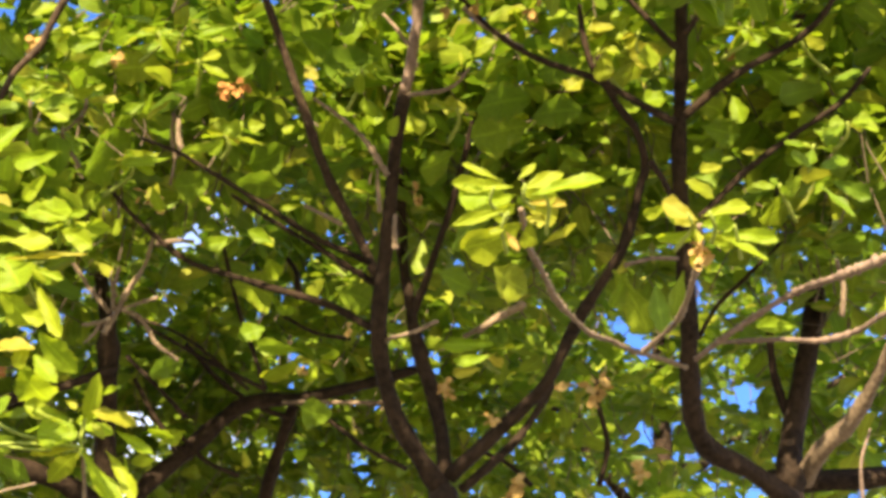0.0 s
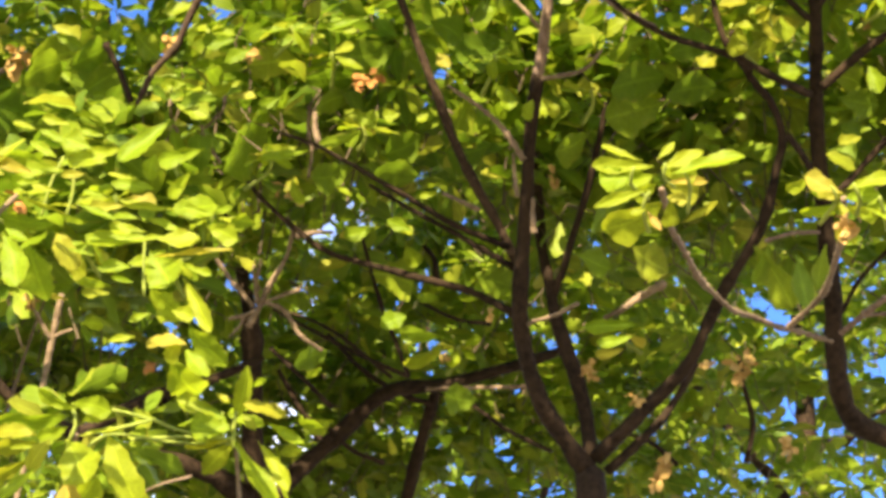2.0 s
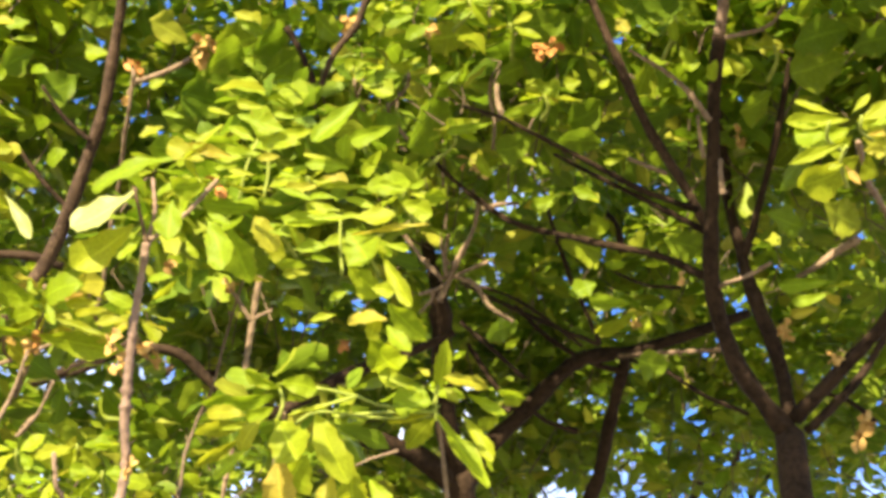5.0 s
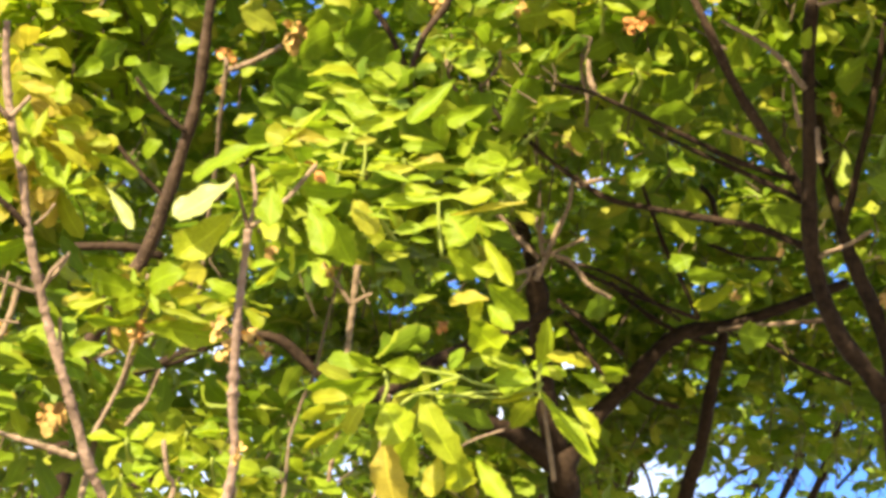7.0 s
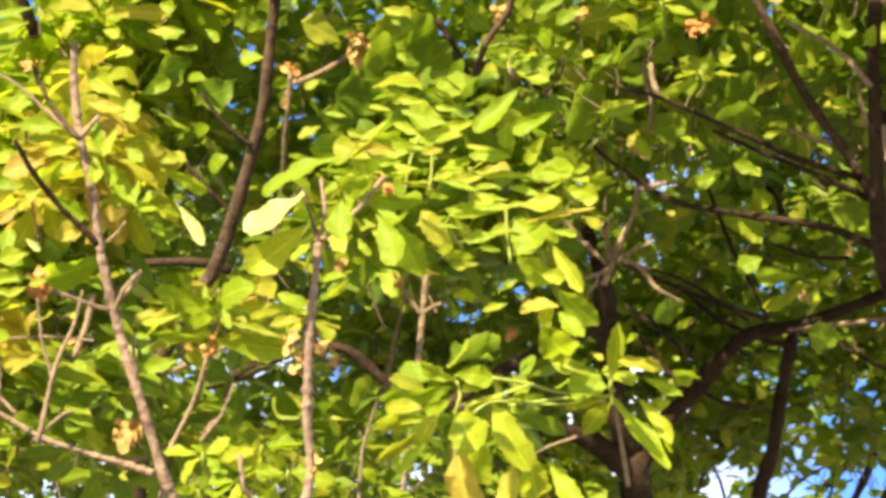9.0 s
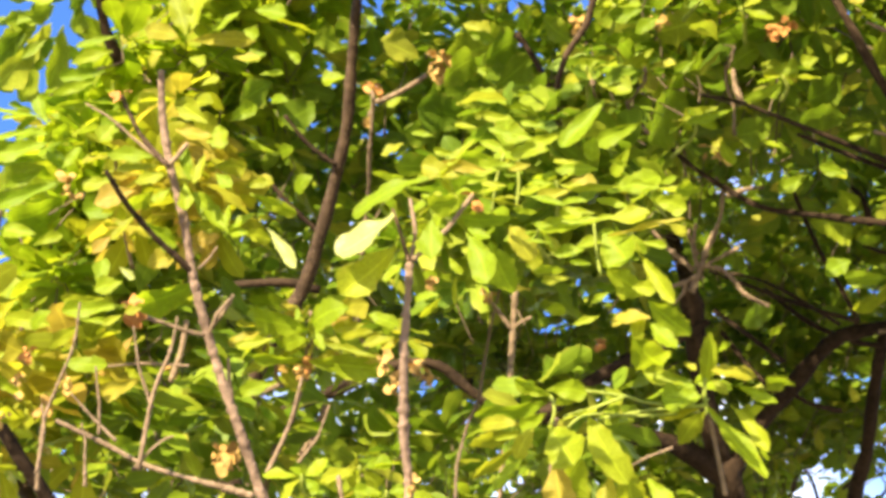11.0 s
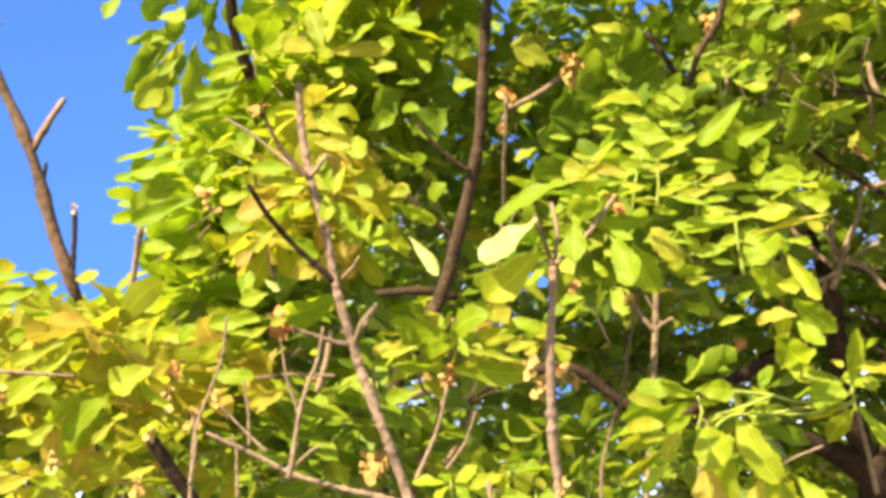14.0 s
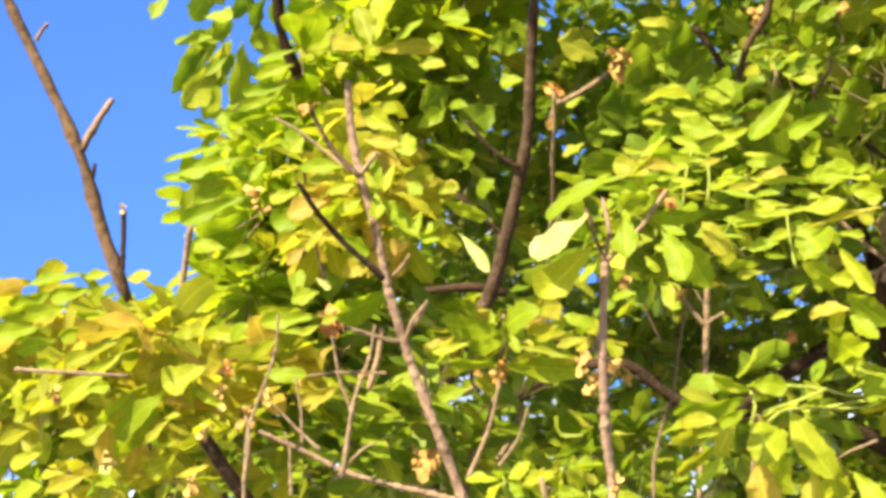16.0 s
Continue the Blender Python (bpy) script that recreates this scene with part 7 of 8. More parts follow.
limb(bent_tree, "shoot", [(1.309, 2.567, 3.284), (1.282, 2.516, 3.289), (1.268, 2.493, 3.303)], 0.0038, 0.0029, stem_green, sides=6)
spray(nm, (-0.565, 3.104, 3.249), leaf_bronze, [(-0.1, 0.3, -0.5, -1.5, 5.8, -3.6, 3.4), (-0.9, 0.2, -0.3, -6.9, -0.3, -3.7, 3.7), (-0.7, -0.0, 0.1, -5.7, -0.9, 0.2, 2.5), (-0.2, -0.1, 0.1, -1.1, -1.6, 0.6, 2.2), (0.7, -0.1, 0.1, 6.0, -2.3, -0.1, 2.1), (0.7, 0.2, -0.3, 6.3, 0.7, -3.9, 2.9)])
limb(young_tree, "shoot", [(-0.607, 3.194, 3.212), (-0.563, 3.129, 3.236), (-0.565, 3.102, 3.253)], 0.0042, 0.0031, bark_twig, sides=6)
spray(nm, (-0.481, 3.092, 3.268), leaf_bronze, [(0.8, 0.1, -0.2, 7.0, 0.5, -2.9, 3.9), (0.1, 0.2, -0.4, 1.0, 2.1, -4.5, 3.4), (-0.7, 0.0, -0.0, -5.8, 0.8, -0.1, 2.0), (-0.7, -0.1, 0.1, -5.5, -1.7, 0.7, 3.2), (-0.1, -0.0, 0.1, -1.1, -1.1, 0.2, 3.1), (0.8, 0.0, -0.0, 6.6, 0.3, -0.2, 3.1)])
limb(young_tree, "shoot", [(-0.477, 3.178, 3.236), (-0.480, 3.116, 3.254), (-0.481, 3.090, 3.271)], 0.0042, 0.0031, bark_twig, sides=6)
spray(nm, (-0.397, 3.095, 3.259), leaf_bronze, [(0.1, 0.2, -0.3, 1.0, 2.2, -3.0, 2.2), (-0.4, 0.1, -0.2, -2.9, -0.1, -2.4, 1.6), (-0.4, -0.0, 0.0, -3.3, -0.9, 0.1, 2.0), (-0.1, -0.0, 0.1, -0.6, 0.1, 0.7, 2.9), (0.3, -0.1, 0.1, 2.5, 0.1, 1.6, 3.4), (0.6, 0.1, -0.1, 5.1, 2.3, -0.6, 2.4)])
limb(young_tree, "shoot", [(-0.382, 3.178, 3.233), (-0.396, 3.120, 3.245), (-0.397, 3.093, 3.262)], 0.0042, 0.0031, bark_twig, sides=6)
spray(nm, (-0.549, 3.137, 3.190), leaf_bronze, [(0.9, 0.1, -0.1, 7.3, 2.1, -0.8, 2.5), (0.6, 0.3, -0.5, 4.8, 2.8, -4.5, 3.4), (0.2, 0.1, -0.2, 2.0, 0.6, -2.0, 1.9), (-0.8, 0.1, -0.1, -6.5, 2.0, -1.0, 2.5), (-0.4, -0.1, 0.2, -3.6, -1.2, 1.8, 2.5), (0.2, -0.1, 0.2, 1.8, -1.3, 1.6, 2.2)])
limb(young_tree, "shoot", [(-0.547, 3.213, 3.177), (-0.552, 3.162, 3.176), (-0.549, 3.135, 3.193)], 0.0042, 0.0031, bark_twig, sides=6)
spray(nm, (-0.402, 3.134, 3.190), leaf_bronze, [(0.2, 0.2, -0.3, 2.0, 1.6, -2.9, 2.2), (-0.5, 0.1, -0.2, -3.8, 1.2, -2.3, 2.3), (-0.9, 0.0, -0.0, -7.5, 2.0, 0.8, 3.1), (-0.5, -0.0, 0.1, -3.6, -1.3, 0.1, 2.2), (0.4, -0.1, 0.1, 3.2, 1.9, 2.5, 2.2), (0.8, 0.0, -0.0, 6.6, -1.7, -1.3, 2.8)])
limb(young_tree, "shoot", [(-0.421, 3.212, 3.174), (-0.406, 3.159, 3.177), (-0.402, 3.132, 3.194)], 0.0042, 0.0031, bark_twig, sides=6)
spray(nm, (-0.308, 3.114, 3.222), leaf_bronze, [(0.0, -0.2, 0.3, 0.3, -2.1, 2.7, 3.3), (0.6, 0.1, -0.2, 5.3, 2.6, -1.3, 2.1), (0.5, 0.2, -0.4, 4.0, 0.7, -4.6, 3.0), (-0.5, 0.1, -0.2, -4.1, 0.5, -2.2, 2.6), (-0.9, 0.1, -0.1, -7.8, 0.9, -1.2, 2.6), (-0.3, -0.1, 0.2, -2.1, -4.4, 0.9, 2.9)])
limb(young_tree, "shoot", [(-0.292, 3.205, 3.183), (-0.315, 3.139, 3.209), (-0.308, 3.112, 3.226)], 0.0042, 0.0031, bark_twig, sides=6)
spray(nm, (-0.479, 3.118, 3.222), leaf_bronze, [(0.6, 0.0, -0.1, 5.3, -0.4, -1.2, 2.3), (0.0, 0.1, -0.2, 0.3, 0.5, -2.5, 2.2), (-0.7, 0.1, -0.2, -5.7, 1.0, -2.6, 2.9), (-0.7, 0.0, -0.0, -5.7, 0.9, 0.3, 2.2), (-0.4, -0.0, 0.1, -3.4, 0.2, 1.1, 3.5), (0.5, 0.0, -0.0, 3.8, 1.7, 0.6, 2.0)])
limb(young_tree, "shoot", [(-0.500, 3.207, 3.186), (-0.483, 3.142, 3.209), (-0.479, 3.116, 3.225)], 0.0042, 0.0031, bark_twig, sides=6)
spray(nl, (-0.447, 2.826, 2.822), leaf_young, [(-0.8, -0.0, 0.1, -7.1, 2.6, 1.7, 2.8), (-0.2, -0.1, 0.1, -2.1, 0.0, 1.8, 2.5), (0.5, -0.1, 0.2, 4.5, -1.4, 2.3, 3.6), (0.8, 0.1, -0.3, 6.4, 3.5, -1.6, 2.3), (0.3, 0.1, -0.2, 2.4, 0.3, -2.8, 2.3), (-0.6, 0.2, -0.3, -4.6, 1.6, -3.0, 2.6)])
limb(young_tree, "shoot", [(-0.429, 2.903, 2.806), (-0.448, 2.849, 2.810), (-0.448, 2.824, 2.825)], 0.0037, 0.0027, stem_green, sides=6)
spray(nl, (-0.352, 2.818, 2.832), leaf_young, [(0.3, 0.2, -0.3, 2.5, 3.9, -2.6, 3.1), (-0.2, 0.2, -0.3, -1.6, 2.4, -2.4, 2.7), (-0.8, 0.1, -0.2, -6.3, -1.7, -3.1, 2.7), (-0.2, -0.0, 0.1, -1.3, -0.7, 0.7, 2.7), (0.6, -0.0, 0.0, 5.2, 1.1, 0.9, 2.7), (0.8, -0.0, 0.0, 6.6, 0.9, 0.9, 3.2)])
limb(young_tree, "shoot", [(-0.371, 2.901, 2.806), (-0.355, 2.842, 2.820), (-0.352, 2.816, 2.835)], 0.0037, 0.0027, stem_green, sides=6)
spray(nl, (-0.392, 2.844, 2.786), leaf_young, [(0.8, 0.2, -0.4, 6.7, 4.4, -2.5, 3.8), (-0.1, 0.2, -0.3, -0.5, -0.2, -4.0, 2.5), (-0.4, 0.1, -0.2, -3.5, -0.3, -3.0, 1.9), (-0.6, 0.0, -0.1, -4.6, 0.0, -0.6, 2.4), (0.3, -0.1, 0.1, 2.9, -1.4, 0.6, 2.5), (0.7, -0.1, 0.1, 5.6, -0.9, 1.3, 2.7)])
limb(young_tree, "shoot", [(-0.403, 2.920, 2.775), (-0.394, 2.868, 2.774), (-0.392, 2.843, 2.789)], 0.0037, 0.0027, stem_green, sides=6)
spray(nl, (-0.310, 2.838, 2.794), leaf_young, [(-0.6, -0.0, 0.0, -5.2, -0.1, 0.5, 2.2), (0.4, -0.0, 0.0, 3.0, 0.0, 0.5, 1.8), (0.9, 0.0, -0.1, 7.8, 0.0, -0.9, 3.1), (0.4, 0.2, -0.4, 3.5, 3.4, -3.9, 3.2), (-0.4, 0.1, -0.2, -3.5, 2.5, -2.1, 2.1), (-0.7, 0.1, -0.1, -5.6, 0.8, -0.6, 2.0)])
limb(young_tree, "shoot", [(-0.311, 2.920, 2.771), (-0.313, 2.862, 2.782), (-0.310, 2.836, 2.797)], 0.0037, 0.0027, stem_green, sides=6)
spray(nl, (-0.456, 2.855, 2.770), leaf_young, [(-0.2, -0.1, 0.1, -1.5, -1.5, 1.0, 2.0), (0.6, -0.0, 0.0, 5.0, 1.9, 0.9, 2.6), (1.0, 0.1, -0.2, 8.2, 1.4, -1.6, 2.9), (0.2, 0.2, -0.4, 1.7, 2.8, -3.7, 2.3), (-0.3, 0.2, -0.3, -2.2, 2.3, -3.4, 2.2), (-0.5, -0.0, 0.0, -3.8, -2.0, -0.4, 1.7)])
limb(young_tree, "shoot", [(-0.457, 2.932, 2.755), (-0.459, 2.879, 2.758), (-0.456, 2.853, 2.773)], 0.0037, 0.0027, stem_green, sides=6)
spray(nl, (-0.346, 2.860, 2.757), leaf_young, [(0.2, 0.2, -0.4, 1.3, 3.4, -4.1, 2.4), (-0.8, 0.2, -0.4, -6.1, 0.8, -4.4, 3.1), (-0.6, -0.0, 0.1, -4.8, -2.0, -0.1, 2.1), (0.0, -0.1, 0.1, 0.0, -0.2, 1.5, 3.2), (0.6, 0.0, -0.1, 5.1, 0.1, -1.2, 1.7), (0.8, 0.1, -0.3, 6.5, 1.9, -2.3, 3.3)])
limb(young_tree, "shoot", [(-0.371, 2.945, 2.729), (-0.343, 2.884, 2.745), (-0.346, 2.858, 2.760)], 0.0037, 0.0027, stem_green, sides=6)
spray(nb, (-0.861, 3.012, 3.592), leaf_bronze, [(-0.3, 0.1, -0.3, -2.5, 2.1, -2.2, 2.2), (-0.8, -0.0, -0.2, -7.2, 2.9, 0.0, 2.2), (-0.6, -0.1, -0.0, -4.5, -3.0, -1.8, 2.2), (0.1, -0.1, 0.2, 0.7, -1.2, 1.3, 2.5), (0.7, 0.1, -0.0, 5.3, 1.9, 0.5, 2.1), (0.4, 0.2, -0.3, 3.6, 1.2, -3.2, 2.2)])
limb(young_tree, "shoot", [(-0.882, 3.101, 3.563), (-0.862, 3.038, 3.580), (-0.861, 3.010, 3.596)], 0.0041, 0.0031, bark_twig, sides=6)
spray(nb, (-0.850, 3.083, 3.472), leaf_bronze, [(-0.2, -0.1, 0.1, -1.6, -0.1, 0.9, 1.7), (0.6, 0.1, -0.1, 5.2, -0.5, -1.8, 2.1), (0.9, 0.3, -0.3, 6.5, 5.8, -1.1, 3.3), (0.3, 0.3, -0.4, 1.6, 5.2, -2.9, 2.4), (-0.5, 0.1, -0.3, -4.8, 2.2, -2.1, 1.8), (-0.4, -0.1, 0.1, -3.6, -1.3, 0.4, 1.4)])
limb(young_tree, "shoot", [(-0.850, 3.182, 3.433), (-0.851, 3.110, 3.459), (-0.849, 3.081, 3.476)], 0.0041, 0.0031, bark_twig, sides=6)
spray(ks, (-1.417, 4.241, 4.540), leaf_sunlit, [(0.4, -0.0, 0.1, 2.9, 0.5, 1.6, 3.4), (1.0, 0.2, -0.1, 9.2, -0.4, -2.5, 2.7), (0.9, 0.3, -0.3, 7.1, 5.0, -1.4, 3.2), (-0.7, 0.1, -0.4, -5.6, 1.1, -4.1, 3.5), (-0.9, 0.1, -0.4, -6.6, -0.7, -4.7, 2.3), (-1.3, -0.1, -0.2, -9.6, -3.2, -3.5, 3.3), (-1.1, -0.3, 0.2, -8.9, -2.4, 2.2, 3.7)])
spray(ks, (-1.512, 4.331, 4.362), leaf_sunlit, [(-0.0, -0.1, 0.2, 0.0, -1.3, 2.2, 3.0), (1.0, 0.2, -0.1, 8.4, 0.7, -1.4, 3.9), (0.8, 0.3, -0.2, 6.4, 3.9, -1.6, 3.1), (0.7, 0.5, -0.7, 5.0, 6.8, -6.0, 4.9), (-0.5, 0.3, -0.7, -5.4, 7.6, -4.4, 3.7), (-0.8, 0.1, -0.4, -6.7, 1.0, -4.2, 3.0), (-1.0, -0.2, 0.0, -8.8, 0.4, 1.1, 3.4)])
spray(ks, (-1.375, 4.276, 4.491), leaf_sunlit, [(-0.7, -0.1, 0.0, -5.7, -0.6, 0.5, 2.9), (-0.6, -0.2, 0.1, -3.8, -4.6, -0.6, 4.6), (1.0, 0.1, 0.0, 7.0, 4.7, 2.3, 3.2), (0.8, 0.2, -0.2, 6.5, 3.8, -1.0, 3.2), (0.3, 0.3, -0.4, 1.7, 5.1, -2.0, 2.5), (-0.4, 0.3, -0.6, -4.7, 6.8, -2.9, 3.4), (-1.0, 0.0, -0.3, -7.3, -1.6, -4.2, 3.7)])
spray(ks, (-1.199, 4.179, 4.704), leaf_sunlit, [(1.1, 0.4, -0.4, 9.3, 2.9, -4.3, 4.8), (0.3, 0.4, -0.6, 2.4, 3.0, -6.2, 3.5), (-0.2, 0.1, -0.3, -2.1, 1.4, -3.1, 3.3), (-1.2, 0.0, -0.4, -10.4, 1.6, -3.1, 3.4), (-1.0, -0.2, 0.1, -8.0, -1.4, 1.5, 5.1), (-0.5, -0.2, 0.1, -4.1, -1.3, 1.4, 3.6), (1.2, 0.2, -0.0, 10.4, 0.4, -1.1, 4.8)])
spray(nm, (-0.444, 3.152, 3.273), leaf_young, [(-0.1, -0.1, 0.1, -1.1, -0.8, 0.9, 1.9), (0.5, 0.1, 0.0, 4.2, 0.0, -0.1, 2.8), (0.8, 0.3, -0.3, 7.1, 1.8, -4.0, 2.6), (0.2, 0.2, -0.3, 1.9, 2.1, -3.4, 1.8), (-0.7, 0.1, -0.3, -5.9, 2.5, -2.0, 2.6), (-0.6, -0.1, 0.0, -4.9, -1.0, 0.3, 1.9)])
limb(young_tree, "shoot", [(-0.439, 3.233, 3.256), (-0.441, 3.178, 3.260), (-0.443, 3.150, 3.277)], 0.0043, 0.0032, stem_green, sides=6)
spray(nm, (-0.562, 3.142, 3.260), leaf_young, [(0.3, 0.2, -0.3, 2.7, 1.8, -2.7, 2.4), (-0.7, 0.2, -0.5, -6.0, 1.0, -5.8, 3.5), (-0.7, -0.1, -0.1, -5.4, -1.8, -1.4, 2.1), (0.0, -0.1, 0.1, 0.4, -1.1, 0.7, 2.6), (0.8, 0.0, 0.2, 6.7, -2.3, 0.5, 3.4), (0.6, 0.2, -0.2, 4.6, 1.8, -2.6, 1.6)])
limb(young_tree, "shoot", [(-0.593, 3.232, 3.218), (-0.574, 3.166, 3.246), (-0.562, 3.140, 3.264)], 0.0043, 0.0032, stem_green, sides=6)

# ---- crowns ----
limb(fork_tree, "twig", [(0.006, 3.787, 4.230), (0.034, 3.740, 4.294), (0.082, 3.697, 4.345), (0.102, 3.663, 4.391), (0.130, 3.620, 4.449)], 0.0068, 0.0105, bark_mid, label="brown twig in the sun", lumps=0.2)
limb(fork_tree, "twig", [(-0.084, 3.729, 4.358), (-0.046, 3.756, 4.300), (-0.011, 3.787, 4.236)], 0.0085, 0.0075, bark_shaded, label="thin dark branchlet")
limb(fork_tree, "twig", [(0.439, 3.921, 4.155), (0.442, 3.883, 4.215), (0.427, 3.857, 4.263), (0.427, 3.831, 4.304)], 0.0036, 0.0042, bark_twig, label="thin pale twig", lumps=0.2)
# lit end of a dark branch, its sunlight given by the pale bark
limb(bent_tree, "twig", [(1.177, 3.345, 4.290), (1.122, 3.342, 4.317), (1.067, 3.337, 4.346), (1.031, 3.330, 4.371)], 0.0060, 0.0080, bark_shoot, label="twig in pale bark standing for sunlight", lumps=0.2)

# leaves before the crowns of the fork and the bent tree, coloured light for sun and dark for shade
spray(rb, (1.466, 3.570, 4.396), leaf_sunlit, [(12.8, -9.6, 6.2, 3.4, -7.5, 4.7, 6.0), (1.8, -6.4, 14.1, -6.6, -4.6, 12.2, 4.7), (15.6, -4.0, -2.9, 8.6, -2.4, -5.0, 4.7), (7.9, -2.0, -6.2, 3.0, -0.9, -8.2, 4.3), (-6.5, -0.3, 1.3, -10.5, 0.8, -2.9, 4.4), (1.1, 3.4, -15.5, -1.6, 3.8, -13.2, 1.7)], FRONT, 0.2, True)
spray(rb, (1.466, 3.570, 4.396), leaf_sunlit, [(1.5, -4.1, 7.7, -0.3, 2.5, 2.9, 7.1), (5.7, -12.6, 15.7, 0.3, -9.1, 15.4, 3.7), (4.2, 4.2, -5.9, 1.1, 6.1, -6.0, 2.5), (-10.9, 9.0, -13.3, -3.0, 9.1, -17.4, 3.4)], MID, 0.2)
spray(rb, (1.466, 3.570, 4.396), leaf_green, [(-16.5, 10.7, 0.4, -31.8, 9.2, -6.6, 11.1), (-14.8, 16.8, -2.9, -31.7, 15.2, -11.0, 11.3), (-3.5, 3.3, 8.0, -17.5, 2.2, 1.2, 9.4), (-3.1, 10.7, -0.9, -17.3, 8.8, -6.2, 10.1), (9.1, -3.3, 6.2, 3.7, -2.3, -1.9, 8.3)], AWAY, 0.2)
spray(rc, (1.924, 3.570, 4.314), leaf_sunlit, [(-16.0, -15.3, 20.2, -11.6, -15.9, 14.7, 4.4), (2.1, -16.2, 23.1, -7.8, -14.0, 21.6, 3.4), (-14.0, -3.6, 8.3, -11.9, -3.6, 0.0, 4.7), (5.3, -7.4, -0.6, 10.6, -8.2, -6.3, 4.7), (9.7, -2.0, -9.1, 6.6, -1.1, -12.8, 4.1), (10.6, 22.6, -40.9, -0.6, 24.9, -41.0, 4.4)], FRONT, 0.2, True)
spray(rc, (1.924, 3.570, 4.314), leaf_sunlit, [(1.9, -15.7, 26.0, -4.4, -12.4, 26.3, 2.2), (-7.3, -5.6, 15.5, 0.2, -4.9, 11.2, 7.3), (9.3, -0.7, 1.1, 3.1, 5.0, -0.8, 3.8), (9.1, -1.6, -3.0, 2.1, 3.7, -4.1, 4.4), (14.3, 4.8, -9.5, 19.8, 8.5, -15.4, 6.0), (11.7, 4.6, -10.6, 9.1, 8.8, -12.9, 3.2), (3.1, -10.9, 19.2, -1.7, -7.8, 18.9, 2.5), (11.4, -10.9, 17.1, 16.0, -5.5, 10.2, 7.3), (6.9, 26.9, -35.8, 2.1, 30.2, -36.2, 2.2), (7.4, 26.3, -42.6, 0.4, 29.4, -41.8, 2.2)], MID, 0.2)
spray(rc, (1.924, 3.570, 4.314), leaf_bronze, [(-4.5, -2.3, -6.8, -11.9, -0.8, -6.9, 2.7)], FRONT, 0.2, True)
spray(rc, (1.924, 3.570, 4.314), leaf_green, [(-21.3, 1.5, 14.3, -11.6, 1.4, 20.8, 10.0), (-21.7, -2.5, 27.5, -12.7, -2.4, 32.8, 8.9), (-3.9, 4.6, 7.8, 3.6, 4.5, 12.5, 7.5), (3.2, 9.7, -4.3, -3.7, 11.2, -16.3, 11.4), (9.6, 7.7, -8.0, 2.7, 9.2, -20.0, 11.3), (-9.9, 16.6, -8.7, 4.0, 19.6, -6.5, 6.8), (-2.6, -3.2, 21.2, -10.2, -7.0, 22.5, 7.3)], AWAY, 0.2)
spray(fe, (1.700, 3.548, 4.243), leaf_sunlit, [(-4.7, -0.2, -10.4, 1.9, -1.4, -13.5, 5.6), (5.0, 0.8, -5.0, -0.6, 2.1, -6.7, 3.3)], FRONT, 0.2, True)
spray(fe, (1.700, 3.548, 4.243), leaf_sunlit, [(2.5, 0.1, 2.6, -3.2, 2.5, 3.3, 1.6)], MID, 0.2)
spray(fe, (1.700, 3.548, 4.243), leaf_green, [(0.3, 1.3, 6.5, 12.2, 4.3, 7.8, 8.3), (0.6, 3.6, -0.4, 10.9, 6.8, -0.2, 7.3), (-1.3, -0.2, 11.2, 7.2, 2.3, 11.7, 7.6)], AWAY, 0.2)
spray(fc, (0.537, 3.866, 4.321), leaf_sunlit, [(-8.8, -11.0, 15.0, -21.3, -8.4, 16.5, 5.0), (-10.2, -12.2, 16.3, -17.4, -10.7, 17.2, 3.7), (-14.3, -11.1, 12.9, -20.0, -9.8, 12.1, 3.0), (-0.6, -17.0, 17.2, -7.7, -15.4, 13.7, 3.3), (-5.0, -12.5, 18.9, -1.3, -13.1, 14.8, 3.4), (3.6, -0.4, -4.1, -1.9, 0.5, 0.8, 4.7), (5.9, -3.1, -0.4, 3.4, -2.2, -6.2, 3.7), (11.3, -5.2, -2.1, 7.2, -4.3, -2.7, 3.4), (-13.2, 3.2, -9.4, -21.9, 5.1, -11.2, 3.7), (-2.7, 8.0, -16.5, 1.3, 7.3, -19.7, 2.4), (7.8, 10.6, -25.8, 0.4, 12.3, -28.8, 3.7), (11.9, 15.4, -21.0, 17.7, 14.5, -25.2, 3.7), (-18.1, -1.6, 1.9, -23.9, -0.2, -1.5, 3.3)], FRONT, 0.2, True)
spray(fc, (0.537, 3.866, 4.321), leaf_sunlit, [(-5.7, -4.5, 13.6, -12.5, -1.5, 14.3, 1.9), (-5.4, -2.9, 11.8, -12.1, 0.3, 12.4, 1.9), (20.5, -3.0, -0.2, 16.5, -1.3, 0.3, 3.2), (23.7, 5.5, -17.0, 18.5, 8.4, -17.0, 1.9), (-4.6, 17.0, -21.7, -7.9, 19.8, -22.5, 3.7)], MID, 0.2)
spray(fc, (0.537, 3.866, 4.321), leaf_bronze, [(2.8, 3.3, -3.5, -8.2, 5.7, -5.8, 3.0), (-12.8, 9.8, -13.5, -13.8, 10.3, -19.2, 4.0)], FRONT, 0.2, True)
